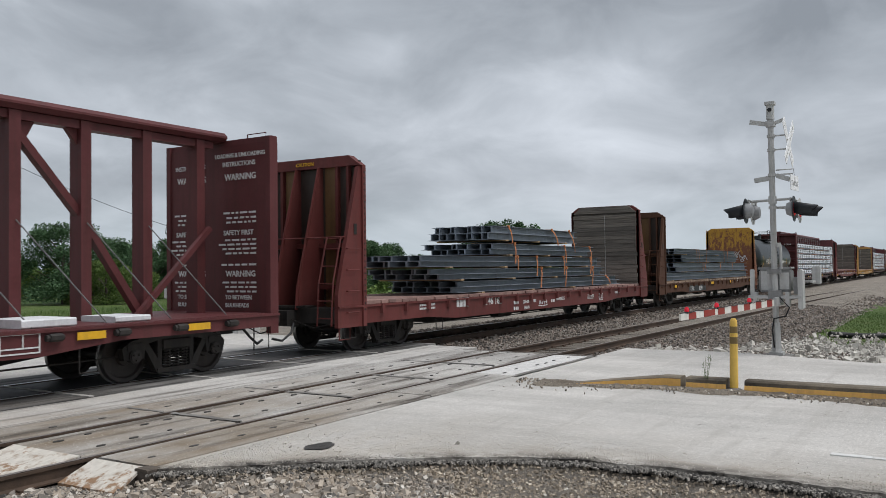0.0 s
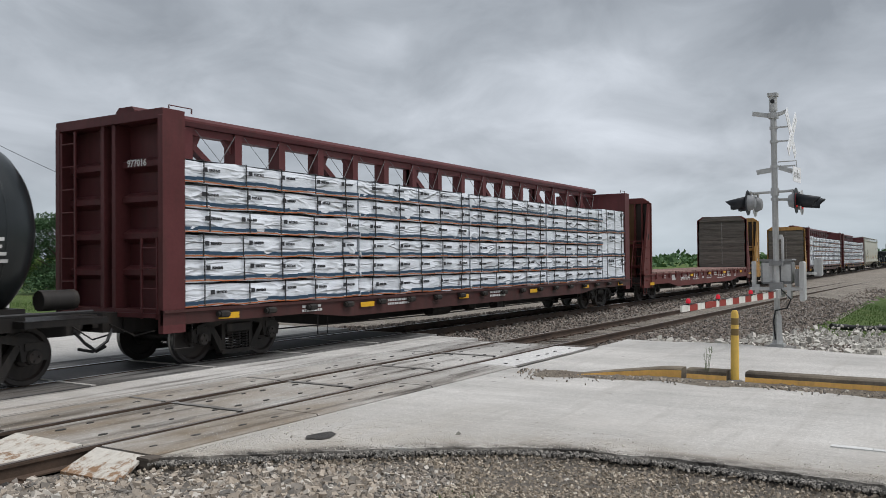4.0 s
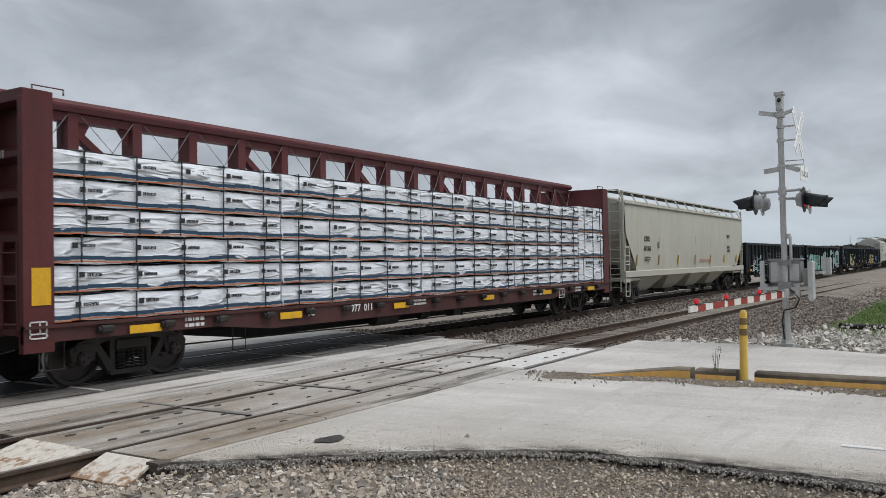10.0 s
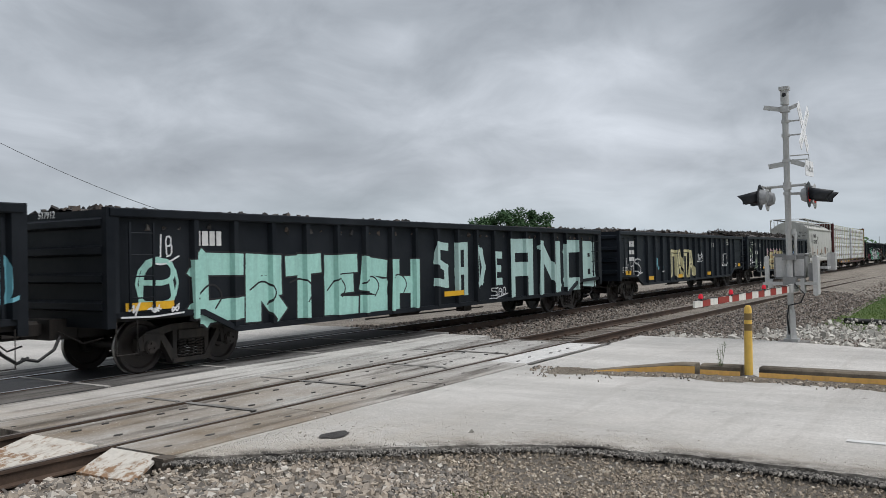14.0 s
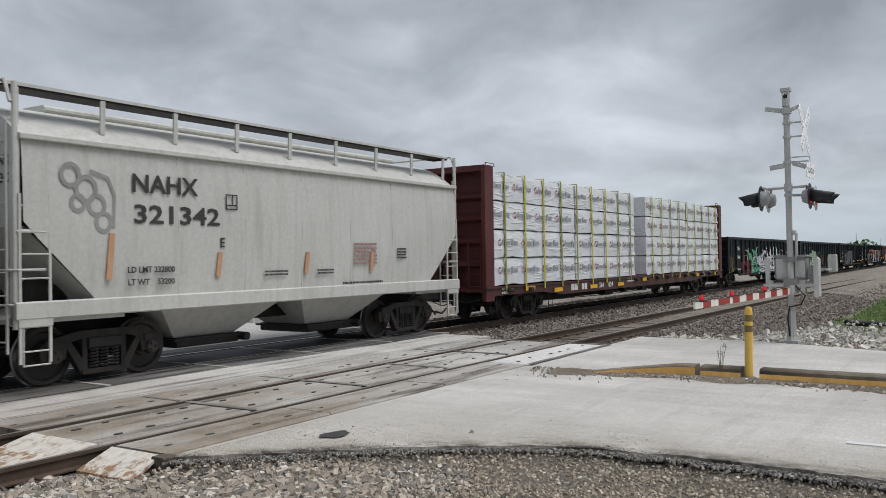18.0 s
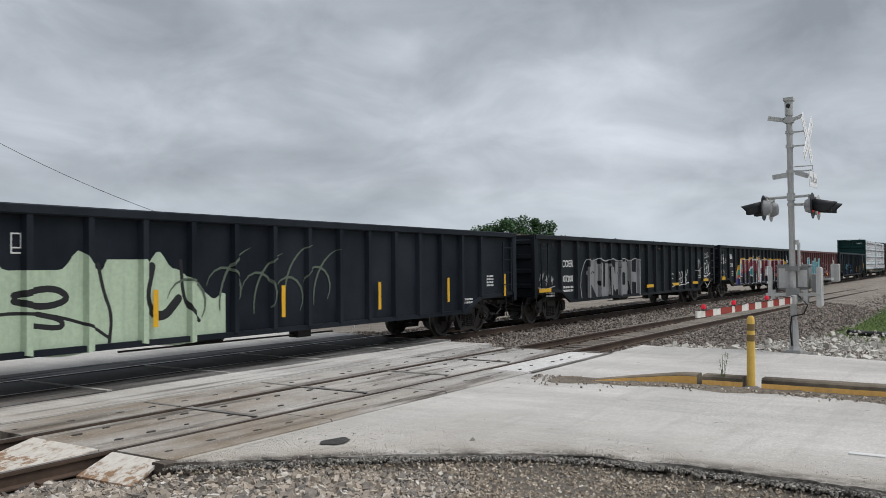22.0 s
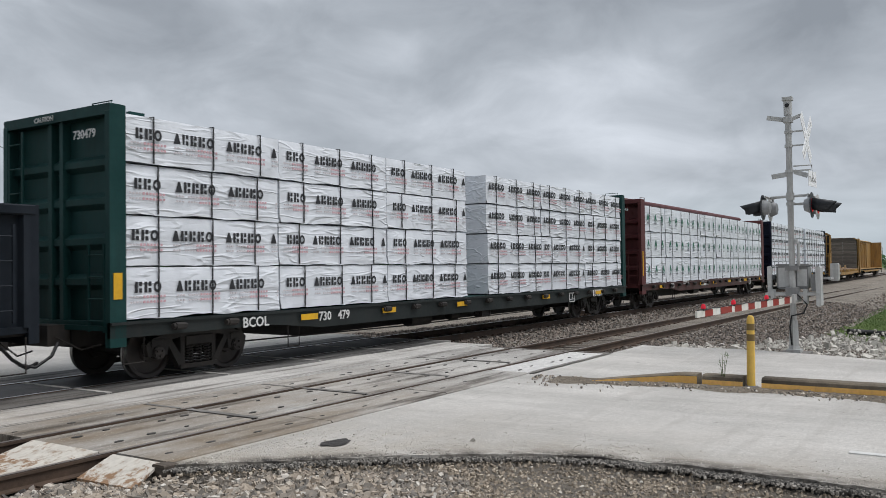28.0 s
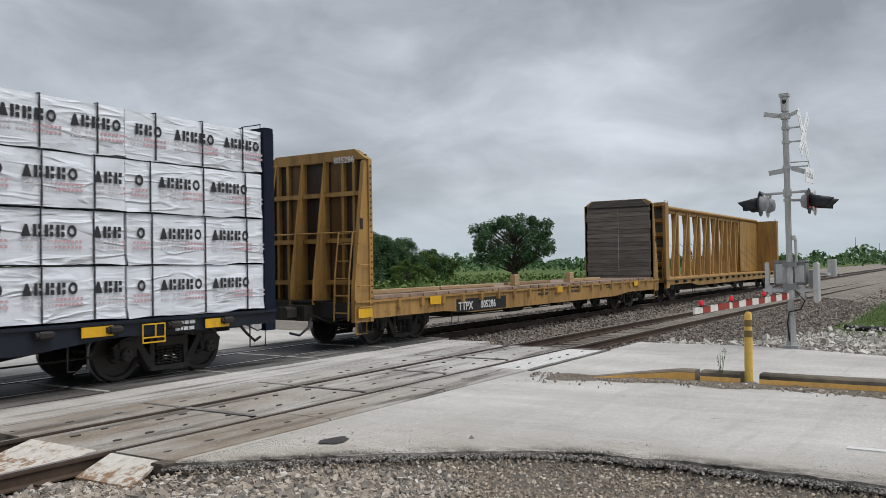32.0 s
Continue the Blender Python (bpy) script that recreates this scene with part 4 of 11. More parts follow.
# ---- the crossing signal ----
galv = paint("galvanised_steel", (0.46, 0.46, 0.45), (0.16, 0.14, 0.12), 0.6, 0.08, 0.55, 0.15)
alu = paint("weathered_aluminium", (0.52, 0.52, 0.51), (0.22, 0.20, 0.18), 0.5, 0.0, 0.5, 0.1)
black = plain("black_paint", (0.018, 0.018, 0.019), 0.5)
red_glass = plain("red_lens", (0.46, 0.015, 0.03), 0.25, 0.0, 0.5)
flasher = paint("flasher_grey", (0.26, 0.265, 0.27), (0.10, 0.10, 0.10), 0.5)
hood_black = plain("hood_slate", (0.022, 0.024, 0.028), 0.5)
white_sign = paint("white_sign", (0.72, 0.72, 0.71), (0.3, 0.29, 0.27), 0.4, 0.0, 0.5, 0.05)
gate_white = paint("gate_white", (0.74, 0.72, 0.66), (0.3, 0.27, 0.22), 0.4, 0.0, 0.45, 0.05)
gate_red = paint("gate_red", (0.30, 0.04, 0.03), (0.2, 0.1, 0.07), 0.35, 0.0, 0.45, 0.1)
dark_text = plain("black_ink", (0.03, 0.03, 0.03), 0.7)

cross_white = paint("crossbuck_white", (0.90, 0.90, 0.90), (0.6, 0.6, 0.59), 0.3, 0.0, 0.4, 0.02)
MAST = (19.0, 3.40)
sig = thing("crossing_signal", "grey crossing signal mast with crossbuck, flashing lights and gate", "crossing signal", at=pose(MAST[0], MAST[1], 0.0, -0.35, 0, 0))
part("mast", Shape().cyl((0, 0, 0.35), (0, 0, 5.08), 0.062, 18), galv, sig, "galvanised steel pole", True)
part("mast_base", Shape().prism([(-0.14, -0.14), (0.14, -0.14), (0.14, 0.14), (-0.14, 0.14)], "z", -0.05, 0.03).lathe([(0.03, 0.12), (0.10, 0.10), (0.62, 0.085), (0.66, 0.075)], "z", 4), galv, sig, "cast base collar")
part("foot_plate", Shape().box(-0.42, 0.42, -0.30, 0.30, -0.11, -0.04), tar, sig, "dark base plate")
cap = Shape().cyl((0, 0, 5.02), (0, 0, 5.36), 0.085, 16).box(-0.10, 0.10, -0.10, 0.10, 5.33, 5.40)
bell = part("bell_housing", cap, galv, sig, "grey bell housing on the mast top", True)
part("bell_opening", Shape().lathe([(-0.004, 0.045), (0.0, 0.045)], "x", 12, (-0.087, 0.0, 5.22)), black, bell, "dark round opening")
# small angled arms under the top
part("top_arm", Shape().beam((0, 0.05, 4.92), (-0.05, 0.42, 5.0), 0.05, 0.09).box(-0.09, 0.09, -0.09, 0.09, 4.86, 4.98), galv, sig)
part("top_arm", Shape().beam((0, -0.05, 4.92), (0.03, -0.26, 5.0), 0.06, 0.07), galv, sig)
# crossbuck, facing along the road
for z, reach in ((4.66, 0.26), (4.36, 0.26), (3.82, 0.36), (3.12, 0.36)):
    part("bracket", Shape().cyl((0, 0, z - 0.03), (0, 0, z + 0.03), 0.085, 12).beam((0, -0.06, z), (0, -reach - 0.06, z), 0.03, 0.03), galv, sig, "steel band and bracket")
part("bracket", Shape().beam((0, 0.02, 3.76), (0, 0.36, 3.72), 0.06, 0.10).beam((0, -0.1, 3.80), (0.0, -0.36, 3.70), 0.05, 0.10), galv, sig, "steel cross bar")
for side in (-1, 1):
    blade = Shape()
    d = Vector((0.707 * side, 0, 0.707))
    p = Vector((0, -0.36 - 0.012 * side, 4.50))
    blade.beam(p - d * 0.61, p + d * 0.61, 0.012, 0.23, d.cross(Vector((0, 1, 0))))
    turned = Matrix.Translation((0, -0.36, 4.5)) @ Matrix.Rotation(radians(-2), 4, "Z") @ Matrix.Translation((0, 0.36, -4.5))
    bl = part("crossbuck_blade", blade, cross_white, sig, "white crossbuck blade", at=turned)
    ink = Shape()
    for i in range(9):
        if i == 4:
            continue
        q = p + d * (-0.50 + i * 0.122)
        n = d.cross(Vector((0, 1, 0)))
        ink.beam(q - n * 0.04 + Vector((0, -0.008, 0)), q + n * 0.04 + Vector((0, -0.008, 0)), 0.02, 0.004, (0, 1, 0))
    tagged(part("lettering", ink, plain("faded_ink", (0.58, 0.58, 0.58), 0.7), bl, "faded black lettering"), kind="stuff")
tr = part("track_count_sign", Shape().box(-0.33, 0.33, -0.455, -0.44, 3.46, 3.78), cross_white, sig, "white plate under the crossbuck", at=Matrix.Translation((0, -0.45, 3.4)) @ Matrix.Rotation(radians(-4), 4, "Z") @ Matrix.Translation((0, 0.45, -3.4)))
lettering("TRACKS", 0.15, MATS["faded_ink"], tr, (-0.29, -0.457, 3.56))
part("sign_hoop", Shape().tube([(0, -0.08, 3.92), (0, -0.44, 3.92), (0, -0.46, 3.62)], 0.015), galv, sig)
part("sign_hoop", Shape().tube([(0, -0.08, 3.10), (0, -0.40, 3.08), (0, -0.46, 3.2)], 0.015), galv, sig)
# flashing lights: a pair for each way along the road
part("light_arm", Shape().cyl((0, 0.46, 3.27), (0, -0.46, 3.29), 0.028, 10).cyl((0, 0, 3.20), (0, 0, 3.36), 0.085, 12), galv, sig, "cross arm")
for side in (-1, 1):
    for dx in (-0.36, 0.36):
        y = side * (0.42 if dx < 0 else 0.42)
        head = part("lamp", Shape().lathe([(-0.10, 0.05), (-0.08, 0.12), (0.02, 0.165), (0.06, 0.17)], "y", 18, (dx, y, 3.05)) if side > 0 else
                    Shape().lathe([(0.10, 0.05), (0.08, 0.12), (-0.02, 0.165), (-0.06, 0.17)], "y", 18, (dx, y, 3.05)), flasher, sig, "round grey flasher head", True)
        yb = y + side * 0.062
        part("background_disc", Shape().lathe([(yb - 0.006, 0.27), (yb + 0.006, 0.27)], "y", 22, (dx, 0, 3.05)), hood_black if dx < 0 else alu, head, "round background disc", True)
        part("lens", Shape().lathe([(yb + side * 0.008, 0.15), (yb + side * 0.03, 0.10)], "y", 16, (dx, 0, 3.05)), red_glass, head, "red signal lens")
        hood = Shape()
        v, f = [], []
        n = 18
        for k, l in ((0, 0.0), (1, 1.0)):
            for i in range(n + 1):
                a = math.pi * (-0.24 + 1.48 * i / n)
                reach = 0.46 if k else 0.0
                r = 0.150 - 0.035 * k
                v.append((dx + r * math.cos(a), yb + side * (0.01 + reach * (0.72 + 0.28 * math.sin(max(0, min(math.pi, a))))), 3.05 + r * math.sin(a) - 0.06 * k))
        m = n + 1
        f = [(i, i + 1, m + i + 1, m + i) for i in range(n)]
        hood.add(v, f)
        ho = part("hood", hood, hood_black, head, "long black hood", True)
        so = ho.modifiers.new("thick", "SOLIDIFY")
        so.thickness = 0.008
    part("lamp_bar", Shape().cyl((-0.42, side * 0.42, 3.27), (0.42, side * 0.42, 3.27), 0.022, 8).cyl((-0.36, side * 0.42, 3.27), (-0.36, side * 0.42, 3.12), 0.022, 8).cyl((0.36, side * 0.42, 3.27), (0.36, side * 0.42, 3.12), 0.022, 8), galv, sig)
# gate machine, behind the mast
cast = paint("cast_grey", (0.24, 0.24, 0.237), (0.12, 0.11, 0.10), 0.6, 0.05, 0.55, 0.15)
mech = part("gate_machine", Shape().slab(0.10, 0.50, -0.30, 0.34, 1.30, 1.80, 0.05), cast, sig, "grey cast gate machine case")
part("machine_cover", Shape().box(0.085, 0.10, 0.04, 0.30, 1.34, 1.76).box(0.085, 0.10, -0.27, -0.08, 1.36, 1.72), alu, mech, "bolted cover plate")
part("machine_lid", Shape().slab(0.08, 0.52, -0.32, 0.36, 1.79, 1.84, 0.02), cast, mech)
part("support_bracket", Shape().box(-0.09, 0.30, -0.54, 0.54, 1.17, 1.23).box(-0.06, 0.10, 0.36, 0.44, 1.05, 1.3).box(-0.1, 0.1, -0.30, -0.22, 1.0, 1.3), galv, sig, "cross bracket")
for z0, z1 in ((1.08, 1.34), (1.70, 1.80)):
    part("clamp", Shape().box(-0.10, 0.12, -0.13, 0.13, z0, z1), cast, sig, "mast clamp")
part("counterweight_arm", Shape().slab(-0.04, 0.06, 0.42, 0.50, 1.22, 1.80, 0.02), alu, sig, "pale counterweight arm")
part("counterweight_arm", Shape().slab(-0.05, 0.25, -0.56, -0.46, 0.94, 1.78, 0.03), alu, sig, "pale counterweight arm")
part("counterweight", Shape().slab(0.05, 0.35, -0.50, -0.36, 1.25, 1.62, 0.02), cast, sig)
part("meter_box", Shape().slab(0.42, 0.62, -0.84, -0.68, 1.46, 1.84, 0.02), galv, sig, "small grey box beside the case")
part("bracket", Shape().box(0.0, 0.5, -0.75, -0.70, 1.5, 1.55).box(0.4, 0.5, -0.75, -0.3, 1.5, 1.55), galv, sig)
part("conduit", Shape().cyl((0.02, -0.13, 1.8), (0.02, -0.13, 2.3), 0.03, 8).cyl((0.0, -0.09, 2.26), (0.0, -0.09, 2.36), 0.05, 8), galv, sig)
part("cable", Shape().tube([(-0.1, -0.1, 1.2), (-0.12, -0.3, 0.98), (-0.12, -0.22, 0.80), (-0.10, 0.02, 0.74), (-0.09, 0.06, 0.5), (-0.09, 0.03, 0.12)], 0.018), black, sig, "black cable loop", True)
gate = thing("gate_arm", "lowered red and white striped crossing gate arm", "gate arm", at=pose(18.88, 3.36, 1.10, 0, 0, 0))
TIP = Vector((-4.70, 0.72, -0.09))
for i in range(15):
    a, b2 = TIP * (i / 15), TIP * ((i + 1) / 15 - 0.0006)
    deep = 0.150 - 0.003 * i
    part("stripe", Shape().beam(a, b2, 0.035, deep), gate_white if i % 2 == 0 else gate_red, gate, "white reflective stripe" if i % 2 == 0 else "red reflective stripe")
part("root_bracket", Shape().beam((0.35, -0.05, 0.02), (-0.2, 0.0, 0.0), 0.07, 0.18), galv, gate)
for k in (0.94, 0.67, 0.33):
    p = TIP * k
    lamp = part("gate_lamp", Shape().lathe([(0.075, 0.026), (0.09, 0.042), (0.13, 0.042), (0.165, 0.022)], "z", 12, (p.x, p.y, p.z)), red_glass, gate, "small red lamp on the arm", True)
    part("lamp_bracket", Shape().box(p.x - 0.05, p.x + 0.05, p.y - 0.03, p.y + 0.03, p.z + 0.05, p.z + 0.075), black, lamp)
part("lamp_cable", Shape().tube([TIP * k + Vector((0, -0.02, 0.07 + 0.012 * math.sin(k * 60))) for k in [i / 24 for i in range(25)]], 0.008, 5), black, gate)
part("brace", Shape().beam(TIP * 0.70 + Vector((0, -0.022, 0)), TIP * 0.80 + Vector((0, -0.022, 0.01)), 0.01, 0.11), gate_red, gate)

# ---- beyond the far track: signal cabinet, service pole, posts ----
cab_x, cab_y = 19.0, 19.6
cab = thing("signal_cabinet", "silver metal signal equipment cabinet with peaked roof", "cabinet", at=pose(cab_x, cab_y, -0.25, 0, 0, 8))
zb, zt = 0.12, 2.22
part("cabinet_body", Shape().slab(-0.40, 0.72, -0.50, 0.50, zb, zt, 0.02), alu, cab, "bare aluminium walls")
part("cabinet_roof", Shape().add([(-0.46, -0.56, zt), (0.78, -0.56, zt), (0.78, 0.56, zt), (-0.46, 0.56, zt), (-0.20, 0, zt + 0.14), (0.52, 0, zt + 0.14)],
                                 [(0, 1, 5, 4), (1, 2, 5), (2, 3, 4, 5), (3, 0, 4), (0, 3, 2, 1)]), alu, cab, "peaked aluminium roof")
for y in (-0.4, 0.4):
    part("lifting_eye", Shape().lathe([(-0.012, 0.05), (0.012, 0.05)], "x", 10, (0.70, y, zt + 0.04)), galv, cab)
door = part("cabinet_door", Shape().slab(-0.416, -0.402, -0.42, 0.42, zb + 0.1, zt - 0.08, 0.004), alu, cab, "door with notices")
part("notice", Shape().box(-0.424, -0.418, -0.22, 0.22, 1.1, 1.62), white_sign, door, "white notice sheet")
ink = Shape()
for i in range(5):
    ink.box(-0.428, -0.4245, -0.17, 0.17, 1.16 + 0.09 * i, 1.20 + 0.09 * i)
tagged(part("notice_lines", ink, dark_text, door), kind="stuff")
part("notice", Shape().box(-0.02, 0.32, -0.513, -0.507, 1.08, 1.60), white_sign, cab, "white notice sheet")
ink = Shape()
for i in range(5):
    ink.box(0.02, 0.28, -0.517, -0.514, 1.13 + 0.09 * i, 1.17 + 0.09 * i)
tagged(part("notice_lines", ink, dark_text, cab), kind="stuff")
part("notice", Shape().box(0.06, 0.24, -0.513, -0.507, 0.75, 0.98), white_sign, cab, "small white warning sign")
part("cabinet_base", Shape().box(-0.38, 0.70, -0.46, 0.46, -0.4, 0.12), concrete, cab, "concrete footing")

pole_wood = timber("pole_wood", (0.055, 0.05, 0.045), (0.14, 0.128, 0.112), 0.9, "z")
pole = thing("utility_pole", "grey weathered wooden service pole with meter box", "utility pole", at=pose(22.74, 26.9, -0.6))
part("pole", Shape().cyl((0, 0, 0), (-0.03, 0, 4.5), 0.10, 14, 0.08), pole_wood, pole, "", True)
part("meter_box", Shape().slab(-0.25, -0.10, -0.20, 0.12, 1.45, 1.85, 0.02), galv, pole, "grey electric meter box")
part("conduit", Shape().cyl((-0.12, -0.06, 0.2), (-0.14, -0.06, 1.5), 0.03, 8).cyl((-0.13, -0.05, 1.85), (-0.13, -0.05, 4.2), 0.022, 8), galv, pole)
part("insulator", Shape().tube([(-0.08, 0, 3.95), (-0.23, 0.05, 4.05), (-0.20, 0.05, 4.28), (-0.08, 0.0, 4.32)], 0.02, 6), black, pole)
wire = Shape()
a, b2 = Vector((22.66, 26.9, 3.72)), Vector((10.0, 36.0, 12.6))
wire.tube([a.lerp(b2, i / 24) - Vector((0, 0, 0.95 * 4 * (i / 24) * (1 - i / 24))) for i in range(25)], 0.010, 5)
solid("service_wire", wire, black, "thin black overhead service wire", "wire")
for x, y, h, mat, lab, cat in ((20.2, 22.3, 1.15, post_yellow, "yellow marker post behind the track", "marker post"), (27.2, 22.0, 1.25, white_sign, "white marker post behind the track", "marker post"),
                               (14.2, 24.0, 1.0, galv, "thin grey post behind the track", "post"), (12.5, 23.0, 0.9, galv, "thin grey post behind the track", "post")):
    t = thing("marker_post", lab, cat, at=pose(x, y, hill(x, y)))
    part("stake", Shape().box(-0.03, 0.03, -0.03, 0.03, 0, h), galv, t)
    part("marker_head", Shape().slab(-0.04, 0.04, -0.14 if cat == "marker post" else -0.04, 0.14 if cat == "marker post" else 0.04, h - 0.02, h + 0.34, 0.02), mat, t)

# ---- trees ----
bark = timber("bark", (0.045, 0.036, 0.03), (0.12, 0.10, 0.085), 0.95, "z")


def foliage(name, dark, light):
    m = isle(name, dark, light, 0.8)
    b = m.node_tree.nodes["Principled BSDF"]
    b.inputs["Subsurface Weight"].default_value = 0.0
    return m


LEAF = [foliage("leaves_dark", (0.046, 0.098, 0.044), (0.078, 0.145, 0.062)), foliage("leaves_mid", (0.052, 0.108, 0.044), (0.092, 0.165, 0.064)),
        foliage("leaves_fresh", (0.06, 0.11, 0.022), (0.14, 0.20, 0.05))]


def tree(name, h, spread, leaves, leaf, mat, seed, clumps, label, trunk=0.25, low=0.12, loose=1.0, ball=1.0):
    """A trunk with limbs; leaf sprays stand round the limbs' ends, denser outside, with gaps between the clumps."""
    r = random.Random(seed)
    t = thing(name, label, "tree")
    wood, crown = Shape(), Shape()
    wood.cyl((0, 0, -0.3), (0.02 * h, 0, h * 0.30), trunk, 9, trunk * 0.75)
    wood.cyl((0.02 * h, 0, h * 0.30), (0, 0.01 * h, h * 0.72), trunk * 0.75, 8, trunk * 0.3)
    balls = []
    for i in range(clumps):
        a = 6.283 * (i * 0.382 + r.uniform(-0.1, 0.1))
        k = (i + 0.5) / clumps
        z = h * (low + (1 - low) * k * r.uniform(0.9, 1.03))
        wide = spread * math.sqrt(max(0.06, 1 - ((k - 0.38) / 0.68) ** 2))
        d = wide * r.uniform(0.35, 0.95)
        c = Vector((d * math.cos(a), d * math.sin(a), min(z, h * 0.93)))
        balls.append((c, spread * ball * r.uniform(0.26, 0.44) * (1.0 - 0.35 * k)))
        wood.cyl((0.01 * h, 0, max(0.15 * h, c.z - 0.3 * h)), c, trunk * 0.3, 6, trunk * 0.08)
    per = leaves // clumps
    for c, rad in balls:
        for _ in range(per):
            d = Vector((r.gauss(0, 1), r.gauss(0, 1), r.gauss(0, 0.8))).normalized()
            p = c + d * rad * (r.random() ** 0.35) * r.uniform(0.8, 1.12 * loose)
            if p.z < 0.05 * h:
                continue
            e = Vector((r.gauss(0, 1), r.gauss(0, 1), r.gauss(0, 0.7))).normalized()
            g = e.cross(Vector((r.gauss(0, 1), r.gauss(0, 1), r.gauss(0, 1)))).normalized()
            l = leaf * r.uniform(0.6, 1.3)
            crown.add([p - e * l, p + g * l * 0.45, p + e * l, p - g * l * 0.45], [(0, 1, 2, 3)])
    part("trunk", wood, bark, t)
    cr = new("crown", raw_mesh("crown", crown, mat))
    cr.parent = t
    return t


def around(dist, px):
    """A place on the plan at a distance, at a bearing in degrees from across the tracks towards +x."""
    return dist * math.sin(radians(px)), dist * math.cos(radians(px))


wood_a = tree("tree", 7.2, 3.6, 25000, 0.112, LEAF[0], 1, 26, "dense dark green broadleaf tree at the field edge", 0.2, 0.04, 1.0, 1.18)
wood_b = tree("tree", 6.3, 3.3, 23000, 0.112, LEAF[1], 2, 24, "dense mid-green broadleaf tree at the field edge", 0.18, 0.03, 1.0, 1.18)
wood_c = tree("tree", 5.2, 3.0, 19000, 0.110, LEAF[2], 3, 20, "bushy fresh green tree at the field edge", 0.14, 0.02)
first = {0: wood_a, 1: wood_b, 2: wood_c}
placed = set()
rnd = random.Random(21)
BELT = [  # bearing, distance, kind, size
    (30.9, 76, 0, 1.04), (33.2, 80, 0, 0.90), (33.4, 72, 2, 0.80), (35.0, 92, 1, 1.0), (36.4, 88, 0, 0.92), (37.8, 93, 1, 1.05), (39.2, 90, 0, 0.95), (40.4, 96, 1, 1.06), (41.6, 92, 0, 1.0),
    (42.8, 95, 0, 1.06), (43.8, 98, 1, 1.18), (44.9, 96, 0, 1.12), (46.0, 98, 1, 1.2), (47.2, 97, 0, 1.1), (48.4, 99, 1, 1.18), (49.4, 102, 0, 1.05), (50.4, 104, 1, 1.08), (51.3, 106, 0, 0.92),
    (52.6, 112, 2, 0.95), (53.6, 118, 1, 0.82), (54.4, 120, 2, 0.8), (29.6, 100, 2, 0.95), (28.3, 118, 1, 0.8), (27.0, 120, 2, 0.9), (25.5, 118, 1, 0.8), (32.2, 74, 2, 0.62), (35.3, 84, 2, 0.7), (39.8, 86, 2, 0.6), (46.6, 92, 2, 0.62), (51.9, 100, 2, 0.7)]
for bearing, dist, kind, size in [(b + 2.9, d, k, s2) for b, d, k, s2 in BELT]:
    x, y = around(dist, bearing)
    m = pose(x, y, hill(x, y) - 0.1, 0, 0, rnd.uniform(0, 360)) @ Matrix.Diagonal((size, size, size * 0.88, 1))
    if kind in placed:
        ob = copy_thing(first[kind], pose(x, y, hill(x, y) - 0.1, 0, 0, rnd.uniform(0, 360)))
        ob.scale = (size, size, size * rnd.uniform(0.82, 0.92))
    else:
        placed.add(kind)
        ob = first[kind]
        ob.matrix_basis = m
    ob["group"] = "trees at the field edge"
oak = tree("oak_tree", 9.6, 6.9, 17000, 0.20, LEAF[0], 9, 46, "broad dark oak standing alone in the field", 0.55, 0.34, 1.0, 0.58)
x, y = around(121, 62.2)
oak.matrix_basis = pose(x, y, hill(x, y) - 0.2)
# far hedges and woods, too distant to count
s = Shape()
rnd = random.Random(31)
for _ in range(15000):
    bearing = rnd.uniform(24, 96)
    deep = rnd.uniform(0, 1)
    dist = 300 + 330 * deep + 60 * noise.noise((bearing * 0.35, 0, 0))
    tall = 4.0 + 4.5 * noise.noise((bearing * 1.1, deep * 2, 1)) + (1.6 if bearing > 83 else 0) + (1.5 if 55 < bearing < 64 else 0)
    x, y = around(dist, bearing)
    z = -1.1 + max(0.5, tall) * rnd.random() ** 0.8
    e = Vector((rnd.gauss(0, 1), rnd.gauss(0, 1), rnd.gauss(0, 1))).normalized()
    g = e.cross(Vector((rnd.gauss(0, 1), rnd.gauss(0, 1), rnd.gauss(0, 1)))).normalized()
    l = rnd.uniform(0.6, 1.5)
    p = Vector((x, y, z))
    s.add([p - e * l, p + g * l * 0.6, p + e * l, p - g * l * 0.6], [(0, 1, 2, 3)])
new("far_woods", raw_mesh("far_woods", s, LEAF[1]))
tagged(scene.objects["far_woods"], "low green hedges and woods along the horizon", "woods", "", "stuff")
s = Shape()
for _ in range(6000):
    bearing, dist = rnd.uniform(52, 75), rnd.uniform(62, 150)
    x, y = around(dist, bearing)
    if y < 24 or noise.noise((x * 0.06, y * 0.06, 2)) < 0.0:
        continue
    l = rnd.uniform(0.12, 0.3)
    e = Vector((rnd.gauss(0, 1), rnd.gauss(0, 1), rnd.gauss(0, 1))).normalized()
    g = e.cross(Vector((rnd.gauss(0, 1), rnd.gauss(0, 1), rnd.gauss(0, 1)))).normalized()
    p = Vector((x, y, hill(x, y) + rnd.uniform(0, 1.0)))
    s.add([p - e * l, p + g * l * 0.6, p + e * l, p - g * l * 0.6], [(0, 1, 2, 3)])
new("field_scrub", raw_mesh("field_scrub", s, LEAF[2]))
tagged(scene.objects["field_scrub"], "fresh green scrub in the field", "scrub", "", "stuff")
mastmat = plain("far_mast_grey", (0.28, 0.28, 0.29), 0.7)
